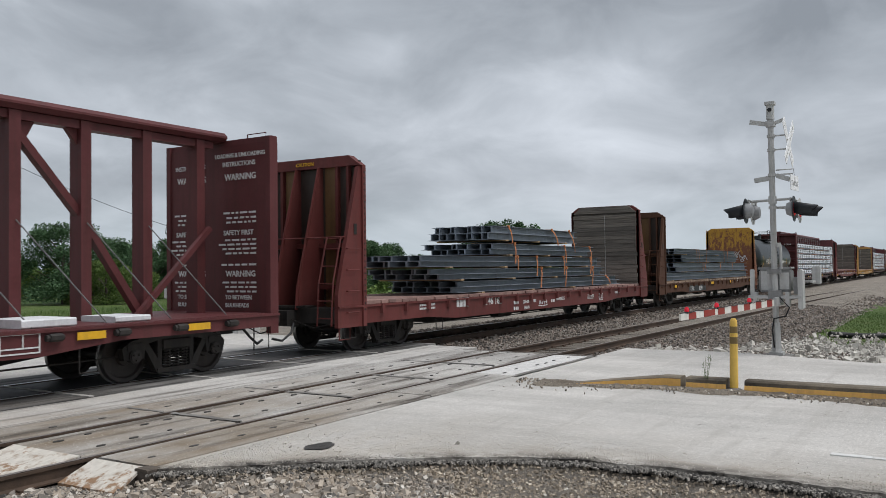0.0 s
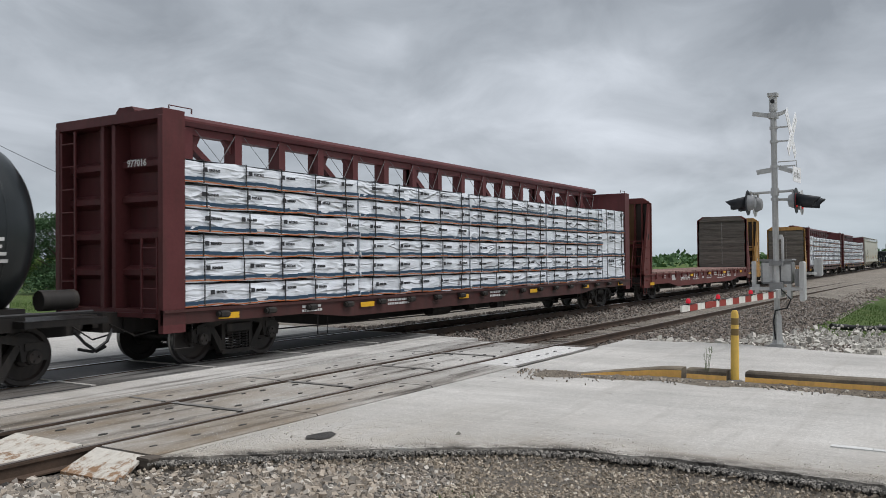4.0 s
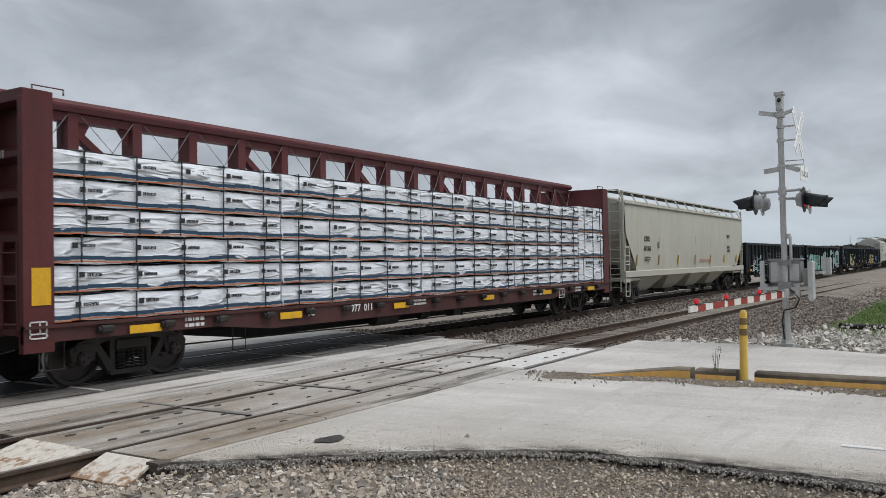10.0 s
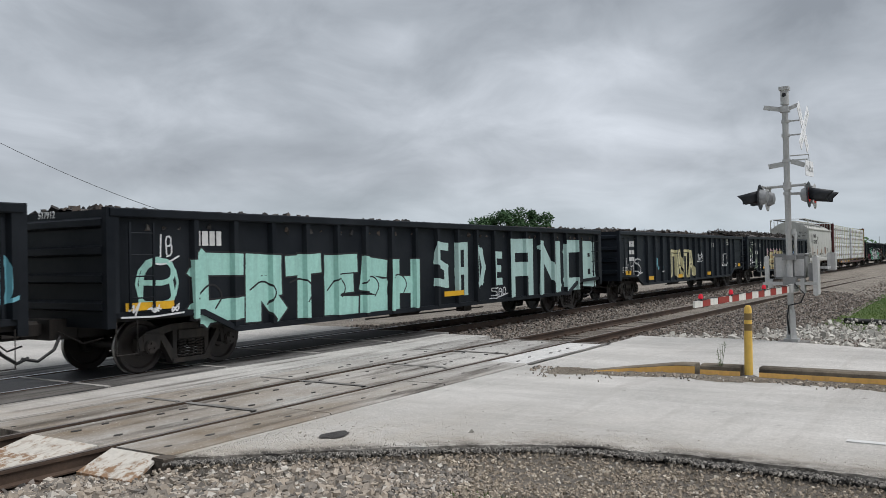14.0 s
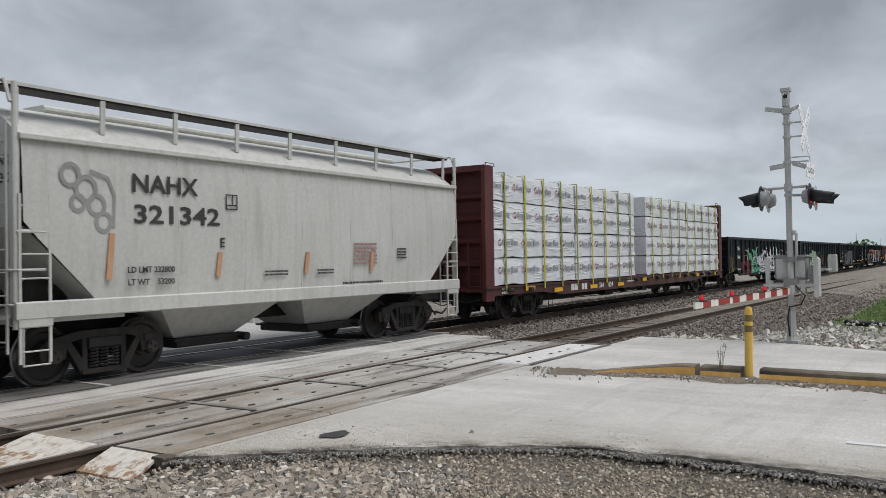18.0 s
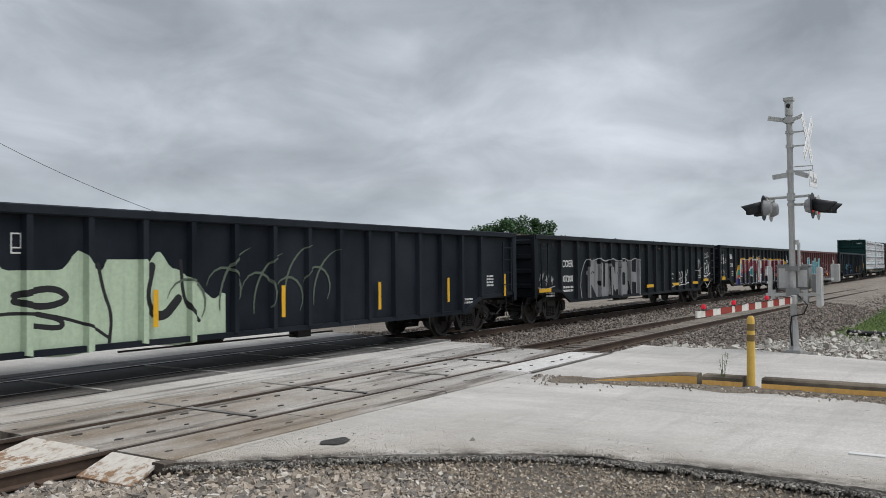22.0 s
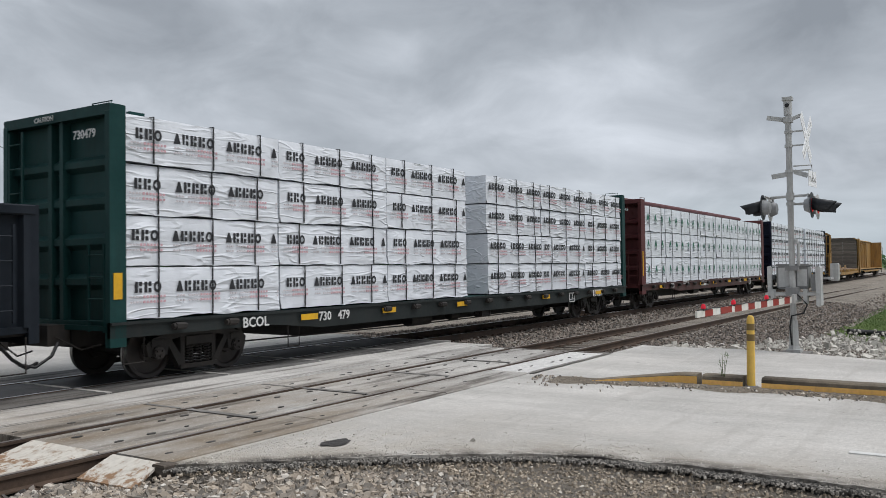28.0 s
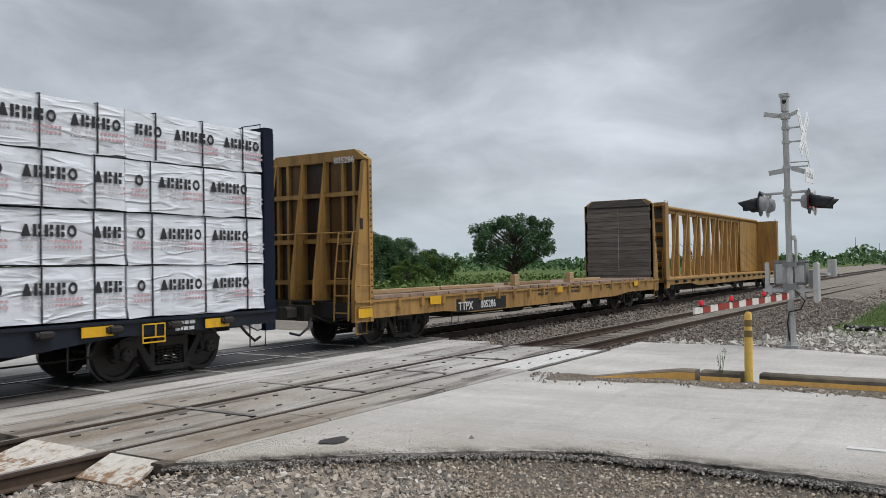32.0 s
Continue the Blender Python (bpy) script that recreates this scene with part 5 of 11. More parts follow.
for bearing, dist, h in ((63.9, 600, 15), (83.6, 700, 17), (84.9, 800, 14), (86.0, 760, 12)):
    x, y = around(dist, bearing)
    solid("far_mast", Shape().cyl((x, y, -2), (x, y, h), 0.35, 6, 0.15), mastmat, "thin grey mast on the horizon", "mast", "far masts")

# ---- the train ----
MOVERS = []                                       # (object, place along the train, across, up, turn)


def run(t):
    """How far the train has come after t seconds: it gains a little speed."""
    return 16.0 * t + 0.015 * t * t


def rolling(ob, u, dy=0.0, dz=0.0, rz=0.0):
    MOVERS.append((ob, u, FAR + dy, dz, rz))
    ob.matrix_basis = pose(u, FAR + dy, dz, 0, 0, rz)
    return ob


grime = paint("running_gear", (0.026, 0.0235, 0.022), (0.075, 0.062, 0.052), 0.7, 0.0, 0.7, 0.3, 0.0, 0.15)
wheel_mat = paint("wheel_steel", (0.030, 0.025, 0.023), (0.08, 0.058, 0.045), 0.5, 0.0, 0.6, 0.3)
tread_mat = plain("wheel_tread", (0.25, 0.24, 0.23), 0.35, 0.9)
underframe_mat = paint("underframe", (0.018, 0.0165, 0.016), (0.045, 0.039, 0.034), 0.5, 0.0, 0.8, 0.2, 0.0, 0.1)
reflector = paint("reflector_yellow", (0.72, 0.40, 0.02), (0.25, 0.17, 0.06), 0.35, 0.0, 0.45, 0.05)
white_ink = paint("stencil_white", (0.66, 0.66, 0.65), (0.25, 0.22, 0.2), 0.35, 0.0, 0.6, 0.05)
black_ink = paint("stencil_black", (0.035, 0.033, 0.032), (0.12, 0.11, 0.10), 0.3)

R_WHEEL = 0.457
TRUCK = {}


def truck_meshes():
    s = Shape()
    s.prism([(-1.12, 0.62), (-0.98, 0.71), (-0.45, 0.82), (0.45, 0.82), (0.98, 0.71), (1.12, 0.62), (1.12, 0.52), (0.92, 0.58), (0.42, 0.70), (-0.42, 0.70), (-0.92, 0.58), (-1.12, 0.52)], "y", -0.075, 0.075)
    for x in (-1, 1):
        s.prism([(x * 0.70, 0.62), (x * 0.60, 0.66), (x * 0.30, 0.22), (x * 0.30, 0.14), (x * 0.42, 0.14)], "y", -0.07, 0.07)
        s.box(min(x * 0.31, x * 0.40), max(x * 0.31, x * 0.40), -0.06, 0.06, 0.18, 0.74)
        s.prism([(x * 0.70, 0.40), (x * 1.10, 0.40), (x * 1.14, 0.60), (x * 0.66, 0.66)], "y", -0.08, 0.06)
        s.box(x * 0.89 - 0.15, x * 0.89 + 0.15, -0.10, 0.06, 0.56, 0.68)
    s.box(-0.42, 0.42, -0.09, 0.09, 0.13, 0.21)
    TRUCK["side"] = s.mesh("side_frame", grime)
    s = Shape()
    for i in range(3):
        x = -0.19 + 0.19 * i
        s.tube([(x + 0.075 * math.cos(k * 0.9), -0.03 + 0.075 * math.sin(k * 0.9), 0.21 + 0.31 * k / 42) for k in range(43)], 0.017, 5)
    s.slab(-0.30, 0.30, -0.10, 0.10, 0.52, 0.72, 0.03)
    TRUCK["spring"] = s.mesh("spring_nest", grime)
    TRUCK["bolster"] = Shape().slab(-0.22, 0.22, -1.02, 1.02, 0.50, 0.74, 0.04).lathe([(0.73, 0.22), (0.86, 0.20)], "z", 14).box(-0.50, -0.42, -0.80, 0.80, 0.34, 0.44).box(0.42, 0.50, -0.80, 0.80, 0.34, 0.44).mesh("truck", grime)
    TRUCK["cap"] = Shape().cyl((0, -0.06, 0), (0, 0.05, 0), 0.125, 14).mesh("bearing_adapter", grime)


truck_meshes()
SPINNERS = []


def truck(car, x):
    t = part("truck", TRUCK["bolster"], None, car, "dark three-piece freight truck", at=pose(x, 0, 0))
    for side in (-1, 1):
        m = pose(0, side * 0.98, 0) if side < 0 else pose(0, 0.98, 0, 0, 0, 180)
        part("side_frame", TRUCK["side"], None, t, at=m)
        part("spring_nest", TRUCK["spring"], None, t, at=m)
        for dx in (-0.89, 0.89):
            part("bearing_adapter", TRUCK["cap"], None, t, at=pose(dx, side * 1.03, R_WHEEL) if side < 0 else pose(dx, 1.03, R_WHEEL, 0, 0, 180))
    for dx in (-0.89, 0.89):
        # an axle with its two wheels turns as one piece
        SPINNERS.append((part("wheelset", TRUCK["set"], None, t, at=pose(dx, 0, R_WHEEL)), dx, x + dx, car))


def wheelset_mesh():
    s = Shape().cyl((0, -1.02, 0), (0, 1.02, 0), 0.075, 12)
    prof = [(-0.070, 0.075), (-0.070, 0.15), (-0.02, 0.17), (-0.012, 0.36), (-0.060, 0.385), (-0.064, R_WHEEL - 0.012), (-0.055, R_WHEEL), (0.040, R_WHEEL + 0.003), (0.050, R_WHEEL + 0.028), (0.068, R_WHEEL + 0.028), (0.068, 0.385), (0.025, 0.36), (0.02, 0.17), (0.07, 0.15), (0.07, 0.075)]
    for side in (-1, 1):
        s.lathe([(side * (0.745) + (a if side < 0 else -a), r) for a, r in prof], "y", 30)
        s.cyl((0, side * 1.02, 0), (0, side * 1.11, 0), 0.105, 12)
        for i in range(3):                        # cap screws on the axle end turn with it
            a = 2.094 * i + 0.5
            s.cyl((0.06 * math.cos(a), side * 1.10, 0.06 * math.sin(a)), (0.06 * math.cos(a), side * 1.135, 0.06 * math.sin(a)), 0.022, 6)
    me = s.mesh("wheelset", wheel_mat, True)
    me.materials.append(tread_mat)
    for p in me.polygons:
        c = p.center
        if math.hypot(c.x, c.z) > R_WHEEL - 0.002:
            p.material_index = 1
    TRUCK["set"] = me


wheelset_mesh()


def coupler(car, x, way):
    s = Shape().beam((x, 0, 0.84), (x + way * 0.50, 0, 0.84), 0.16, 0.18).slab(min(x + way * 0.42, x + way * 0.74), max(x + way * 0.42, x + way * 0.74), -0.19, 0.19, 0.70, 0.98, 0.05)
    s.box(x - 0.3, x + 0.3, -0.3, 0.3, 0.66, 1.0)
    part("coupler", s, grime, car, "steel knuckle coupler")
    hose_pts = [(x + way * 0.15, -0.35, 0.72), (x + way * 0.3, -0.42, 0.52), (x + way * 0.55, -0.38, 0.36), (x + way * 0.78, -0.30, 0.42)]
    part("air_hose", Shape().tube(hose_pts, 0.028, 6), black, car, "black air brake hose", True)
    part("cut_lever", Shape().tube([(x + way * 0.06, -1.35, 0.72), (x + way * 0.10, -0.9, 0.62), (x + way * 0.16, -0.3, 0.80)], 0.014, 5), grime, car)


def ladder(car, x0, x1, y, z0, z1, rungs, mat, name="ladder", across="x"):
    s = Shape()
    for i in range(rungs):
        z = z0 + (z1 - z0) * (i + 0.5) / rungs
        if across == "x":
            s.tube([(x0, y + 0.06, z), (x0, y, z), (x1, y, z), (x1, y + 0.06, z)], 0.013, 5)
        else:
            s.tube([(x0, y, z), (x0, x1, z)], 0.013, 5)
    if across == "x":
        s.box(x0 - 0.03, x0 + 0.01, y - 0.01, y + 0.02, z0, z1).box(x1 - 0.01, x1 + 0.03, y - 0.01, y + 0.02, z0, z1)
    else:
        s.box(x0 - 0.01, x0 + 0.02, y - 0.03, y + 0.01, z0, z1).box(x0 - 0.01, x0 + 0.02, x1 - 0.01, x1 + 0.03, z0, z1)
    part(name, s, mat, car)


def reflectors(car, spots, y, w=0.42, h=0.10, upright=False):
    for x, z in spots:
        s = Shape().box(x, x + (h if upright else w), y - 0.006, y, z, z + (w if upright else h))
        part("reflector", s, reflector, car, "yellow reflective patch")


def stencils(car, spots, y, mat, name="stencil_lines"):
    """Small print that cannot be read: short bars."""
    s = Shape()
    r = random.Random(len(spots) * 7 + int(spots[0][0] * 10))
    for x, z, w, rows, h in spots:
        for i in range(rows):
            k = x
            while k < x + w:
                l = r.uniform(0.5, 2.0) * h
                s.box(k, min(k + l, x + w + 0.02), y - 0.005, y, z - i * h * 1.7, z - i * h * 1.7 + h)
                k += l + 0.45 * h
    tagged(part(name, s, mat, car), "small stencilled print", kind="stuff")


def frame_mark(car, x, z, w, h, y, mat):
    """A framed data panel."""
    s = Shape()
    t = 0.022
    s.box(x, x + w, y - 0.005, y, z, z + t).box(x, x + w, y - 0.005, y, z + h - t, z + h).box(x, x + t, y - 0.005, y, z, z + h).box(x + w - t, x + w, y - 0.005, y, z, z + h)
    s.box(x + w * 0.55, x + w * 0.55 + t, y - 0.005, y, z + h * 0.25, z + h).box(x, x + w, y - 0.005, y, z + h * 0.25, z + h * 0.25 + t)
    part("data_panel", s, mat, car, "framed data panel")


def clip_x(poly, x0, x1):
    """A convex polygon in (x, z), cut to x0..x1."""
    for lim, keep in ((x0, 1), (x1, -1)):
        out = []
        for a, b in zip(poly, poly[1:] + poly[:1]):
            ia, ib = (a[0] - lim) * keep >= 0, (b[0] - lim) * keep >= 0
            if ia:
                out.append(a)
            if ia != ib:
                k = (lim - a[0]) / (b[0] - a[0])
                out.append((lim, a[1] + k * (b[1] - a[1])))
        poly = out
        if len(poly) < 3:
            return []
    return poly


def lay(s, poly, lo, hi, surf, over):
    """Lays a polygon on each strip (x0, x1, y) or slanted strip (x0, x1, y at x0, y at x1) that it touches."""
    for x0, x1, *ys in surf:
        if hi <= x0 or lo >= x1:
            continue
        q = clip_x(list(poly), x0, x1)
        if len(q) >= 3:
            rise = (ys[-1] - ys[0]) / (x1 - x0)
            s.add([(x, ys[0] + rise * (x - x0) - over, z) for x, z in q], [tuple(range(len(q)))])


def decal(car, name, polys, mat, surf, lift=0.004, label=""):
    """Paint on a ribbed side: polygons in (x, z) laid on each strip (x0, x1, y) of the side."""
    s = Shape()
    for nth, poly in enumerate(polys):            # each stroke lies a hair over the one before
        lo, hi = min(p[0] for p in poly), max(p[0] for p in poly)
        over = lift + 0.00005 * (nth % 40)
        lay(s, poly, lo, hi, surf, over)
    if s.f:
        me = bpy.data.meshes.new(name)
        me.from_pydata(s.v, [], s.f)
        me.materials.append(mat)
        ob = new(name, me)
        ob.parent = car
        tagged(ob, label, kind="stuff")


def stroke(pts, w):
    """A thick line as convex quads with small octagons at the joints."""
    out = []
    for (ax, az), (bx, bz) in zip(pts, pts[1:]):
        l = math.hypot(bx - ax, bz - az) or 1e-6
        nx, nz = -(bz - az) / l * w / 2, (bx - ax) / l * w / 2
        out.append([(ax + nx, az + nz), (bx + nx, bz + nz), (bx - nx, bz - nz), (ax - nx, az - nz)])
    for x, z in pts:
        out.append([(x + w / 2 * math.cos(0.785 * i), z + w / 2 * math.sin(0.785 * i)) for i in range(8)])
    return out


def curve_pts(r, x, z, w, h, n, wild):
    pts = [(x + w * (i / (n - 1)) + r.uniform(-wild, wild) * w, z + h * (0.5 + 0.5 * math.sin(i * 2.4 + r.random() * 2))) for i in range(n)]
    fine = []
    for a, b in zip(pts, pts[1:]):
        for k in range(4):
            u = k / 4
            fine.append((a[0] + (b[0] - a[0]) * u, a[1] + (b[1] - a[1]) * (u * u * (3 - 2 * u))))
    return fine + [pts[-1]]


GLYPHS = [  # plain strokes in a unit cell: abstract painted forms, no letters meant
    [[(0.1, 0), (0.1, 1), (0.9, 1), (0.9, 0)]], [[(0.9, 1), (0.1, 1), (0.1, 0.5), (0.9, 0.5), (0.9, 0), (0.1, 0)]], [[(0.1, 0), (0.1, 1)], [(0.1, 1), (0.9, 0.1), (0.9, 1)]],
    [[(0.1, 1), (0.1, 0), (0.9, 0), (0.9, 1)]], [[(0.1, 0), (0.5, 1), (0.9, 0)], [(0.3, 0.4), (0.7, 0.4)]], [[(0.1, 0), (0.1, 1), (0.8, 0.9), (0.8, 0.5), (0.1, 0.5)]], [[(0.9, 0.9), (0.1, 1), (0.1, 0), (0.9, 0), (0.9, 0.45), (0.5, 0.45)]]]


def smooth_line(pts, rounds=2):
    """Cuts the corners of a line to round it."""
    for _ in range(rounds):
        out = [pts[0]]
        for a, b in zip(pts, pts[1:]):
            out += [(a[0] * 0.75 + b[0] * 0.25, a[1] * 0.75 + b[1] * 0.25), (a[0] * 0.25 + b[0] * 0.75, a[1] * 0.25 + b[1] * 0.75)]
        pts = out + [pts[-1]]
    return pts


def glyphs(seed, x, z, w, h, n, pitch=0.93):
    r = random.Random(seed)
    out = []
    cw = w / n
    for i in range(n):
        for line in r.choice(GLYPHS):
            out.append([(x + cw * (i + 0.06 + 0.88 * pitch * a + r.uniform(-0.03, 0.03)), z + h * (b + r.uniform(-0.05, 0.05))) for a, b in line])
    return out


def blob(r, cx, cz, rx, rz, n=16):
    return [(cx + rx * r.uniform(0.88, 1.1) * math.copysign(abs(math.cos(6.283 * i / n)) ** 0.75, math.cos(6.283 * i / n)),
             cz + rz * r.uniform(0.9, 1.08) * math.copysign(abs(math.sin(6.283 * i / n)) ** 0.75, math.sin(6.283 * i / n))) for i in range(n)]


def spray(name, rgb):
    return paint("spray_" + name, rgb, tuple(c * 0.55 for c in rgb), 0.5, 0.0, 0.65, 0.12)


def piece(car, surf, x, z, w, h, n, fill, line, glow, seed, style):
    """A painted mural on a car's side, in up to three colours."""
    r = random.Random(seed)
    lab = "spray-painted graffiti shapes"
    if style == "blocks":
        body = [q for l in glyphs(seed, x, z, w, h, n) for q in stroke(l, 0.30 * h)]
        decal(car, "graffiti", body, fill, surf, 0.004, lab)
        if line:
            decal(car, "graffiti_outline", [q for l in glyphs(seed, x, z, w, h, n) for q in stroke(l, 0.045 * h)], line, surf, 0.007)
    elif style == "wild":
        for mat, share, lift in ((fill, 1.0, 0.004), (line, 0.6, 0.006), (glow, 0.5, 0.008)):
            if not mat:
                continue
            qs = []
            for i in range(int(n * share)):
                a = r.uniform(0, 0.86)
                k = r.uniform(0.05, 0.16)
                zz = z + h * r.uniform(-0.05, 0.55)
                qs += stroke(curve_pts(r, x + w * a, zz, w * k, h * r.uniform(0.25, 0.5), 4, 0.1), h * r.uniform(0.045, 0.125))
            decal(car, "graffiti", qs, mat, surf, lift, lab)
    elif style == "tag":
        qs = []
        for i in range(n):                        # looping handwriting, letter after letter
            cx, cw = x + w * (i + 0.5) / n, w / n * r.uniform(0.45, 0.7)
            tall = h * (1.0 if i % 3 == 0 else 0.72)
            pts = [(cx + cw * r.uniform(-0.6, 0.6) + 0.12 * tall * (k % 2), z + tall * (0.5 + (0.5 if k % 2 else -0.45) * r.uniform(0.3, 1.0))) for k in range(6)]
            qs += stroke(smooth_line(pts, 2), 0.030)
            if r.random() < 0.5:
                qs += stroke(smooth_line([(cx - cw * 0.5, z + tall * r.uniform(0.3, 0.7)), (cx, z + tall * r.uniform(0.4, 0.8)), (cx + cw * 0.5, z + tall * r.uniform(0.3, 0.6))], 1), 0.026)
        qs += stroke([(x - 0.03 * w, z + 0.02 * h), (x + 0.5 * w, z - 0.05 * h), (x + w, z + 0.06 * h)], 0.03)
        decal(car, "graffiti_tag", qs, fill, surf, 0.005, "thin spray-painted scrawl")


# painted letters: strokes in a unit cell
ABC = {
    "A": [[(0, 0), (0, 1), (1, 1), (1, 0)], [(0, 0.45), (1, 0.45)]], "B": [[(0, 0), (0, 1), (0.9, 1), (0.9, 0.55), (0, 0.5)], [(0.9, 0.45), (1, 0), (0, 0)]],
    "C": [[(1, 1), (0.12, 1), (0, 0.88), (0, 0.12), (0.12, 0), (1, 0)]], "D": [[(0, 0), (0, 1), (0.6, 0.9), (1, 0.5), (0.6, 0.1), (0, 0)]],
    "E": [[(1, 1), (0, 1), (0, 0), (1, 0)], [(0, 0.5), (0.8, 0.5)]], "G": [[(1, 1), (0, 1), (0, 0), (1, 0), (1, 0.45), (0.55, 0.45)]],
    "H": [[(0, 0), (0, 1)], [(1, 0), (1, 1)], [(0, 0.5), (1, 0.5)]], "I": [[(0.5, 0), (0.5, 1)]], "J": [[(0.9, 1), (0.9, 0.15), (0.5, 0), (0.1, 0.2)]],
    "K": [[(0, 0), (0, 1)], [(1, 1), (0.1, 0.46), (1, 0)]], "L": [[(0, 1), (0, 0), (1, 0)]], "M": [[(0, 0), (0, 1), (0.5, 0.35), (1, 1), (1, 0)]],
    "N": [[(0, 0), (0, 1), (1, 0), (1, 1)]], "O": [[(0, 0), (0, 1), (1, 1), (1, 0), (0, 0)]], "P": [[(0, 0), (0, 1), (0.9, 1), (0.9, 0.5), (0, 0.5)]],
    "R": [[(0, 0), (0, 1), (0.9, 1), (0.9, 0.52), (0.1, 0.48)], [(0.4, 0.48), (1, 0)]], "S": [[(1, 0.95), (0.1, 1), (0, 0.6), (0.95, 0.42), (1, 0), (0, 0.03)]],
    "T": [[(0, 1), (1, 1)], [(0.5, 1), (0.5, 0)]], "U": [[(0, 1), (0, 0.12), (0.12, 0), (0.88, 0), (1, 0.12), (1, 1)]], "V": [[(0, 1), (0.5, 0), (1, 1)]],
    "W": [[(0, 1), (0.25, 0), (0.5, 0.7), (0.75, 0), (1, 1)]], "Y": [[(0, 1), (0.5, 0.5), (1, 1)], [(0.5, 0.5), (0.4, 0)]], "!": [[(0.5, 1), (0.5, 0.3)], [(0.5, 0.1), (0.5, 0)]]}


def block(pts, w):
    """A thick line with square ends and corners."""
    out = []
    for (ax, az), (bx, bz) in zip(pts, pts[1:]):
        l = math.hypot(bx - ax, bz - az) or 1e-6
        ux, uz = (bx - ax) / l * w / 2, (bz - az) / l * w / 2
        out.append([(ax - ux - uz, az - uz + ux), (bx + ux - uz, bz + uz + ux), (bx + ux + uz, bz + uz - ux), (ax - ux + uz, az - uz - ux)])
    return out


def word_lines(cells, w, seed=0, shake=0.0, rounds=0):
    """Lines of letters; cells: (letter, x0, x1, z0, z1), the outside of each letter."""
    r = random.Random(seed)
    out = []
    for ch, x0, x1, z0, z1 in cells:
        a, b, c, d = x0 + w / 2, x1 - w / 2, z0 + w / 2, z1 - w / 2
        for line in ABC[ch]:
            pts = [(a + (b - a) * (px + r.uniform(-shake, shake)), c + (d - c) * (pz + r.uniform(-shake, shake))) for px, pz in line]
            out.append(smooth_line(pts, rounds) if rounds else pts)
    return out


def spread_cells(text, x0, x1, z0, z1, gap=0.12, seed=0, bob=0.0):
    r = random.Random(seed)
    cw = (x1 - x0) / len(text)
    return [(ch, x0 + cw * i, x0 + cw * (i + 1 - gap), z0 + r.uniform(-bob, bob), z1 + r.uniform(-bob, bob)) for i, ch in enumerate(text) if ch in ABC]


def clip_z(poly, z0, z1):
    return [(x, z) for z, x in clip_x([(z, x) for x, z in poly], z0, z1)]


def band(x0, x1, step, lo, hi):
    """A painted band between two heights that are functions of x, in short pieces."""
    n = max(1, round((x1 - x0) / step))
    xs = [x0 + (x1 - x0) * i / n for i in range(n + 1)]
    out = []
    for a, b in zip(xs, xs[1:]):
        q = [(a, lo(a)), (b, lo(b)), (b, max(hi(b), lo(b) + 0.002)), (a, max(hi(a), lo(a) + 0.002))]
        out.append(q)
    return out


def hand(car, surf, text, x0, x1, z0, z1, mat, seed, w=0.028, lean=0.0):
    """A quick handwritten tag: shaky thin letters, a flourish under it."""
    lines = word_lines(spread_cells(text, x0, x1, z0, z1, 0.18, seed, 0.12 * (z1 - z0)), w, seed, 0.12, 1)
    lines = [[(x + lean * (z - z0), z) for x, z in l] for l in lines]
    r = random.Random(seed + 1)
    lines.append(smooth_line([(x0 - 0.1, z0 - 0.06), (x0 + 0.4 * (x1 - x0), z0 - 0.15 * r.random()), (x1 + 0.1, z0 + 0.05)], 2))
    decal(car, "graffiti_tag", [q for l in lines for q in stroke(l, w)], mat, surf, 0.005, "thin spray-painted scrawl")


def sweep(r, x, z, length, angle, bend, w):
    """A curved brush stroke that swells and tapers, as quads."""
    n = 9
    pts, a = [(x, z)], angle
    for i in range(n):
        pts.append((pts[-1][0] + length / n * math.cos(a), pts[-1][1] + length / n * math.sin(a)))
        a += bend / n
    out = []
    half = [w * 0.5 * (0.12 + math.sin(math.pi * min(1.0, (i + 0.6) / n * 0.96)) ** 0.7) for i in range(n + 1)]
    half[-1] = 0.004
    nrm = []
    for i in range(n + 1):
        p, q = pts[max(0, i - 1)], pts[min(n, i + 1)]
        l = math.hypot(q[0] - p[0], q[1] - p[1]) or 1e-6
        nrm.append((-(q[1] - p[1]) / l, (q[0] - p[0]) / l))
    for i in range(n):
        (ax, az), (bx, bz) = pts[i], pts[i + 1]
        (na, ma), (nb, mb) = nrm[i], nrm[i + 1]
        out.append([(ax + na * half[i], az + ma * half[i]), (bx + nb * half[i + 1], bz + mb * half[i + 1]), (bx - nb * half[i + 1], bz - mb * half[i + 1]), (ax - na * half[i], az - ma * half[i])])
    return out


def layered(car, surf, layers, lift=0.005):
    """Strokes that overlap one another in order: layers are (material, polygons), each lies over the one before."""
    shapes = {}
    for nth, (mat, polys) in enumerate(layers):
        s = shapes.setdefault(mat.name, (mat, Shape()))[1]
        for k, poly in enumerate(polys):
            over = lift + 0.00012 * nth + 0.000011 * (k % 9)
            lo, hi = min(p[0] for p in poly), max(p[0] for p in poly)
            lay(s, poly, lo, hi, surf, over)
    for mat, s in shapes.values():
        if s.f:
            me = bpy.data.meshes.new("graffiti")
            me.from_pydata(s.v, [], s.f)
            me.materials.append(mat)
            ob = new("graffiti", me)
            ob.parent = car
            tagged(ob, "spray-painted graffiti shapes", kind="stuff")


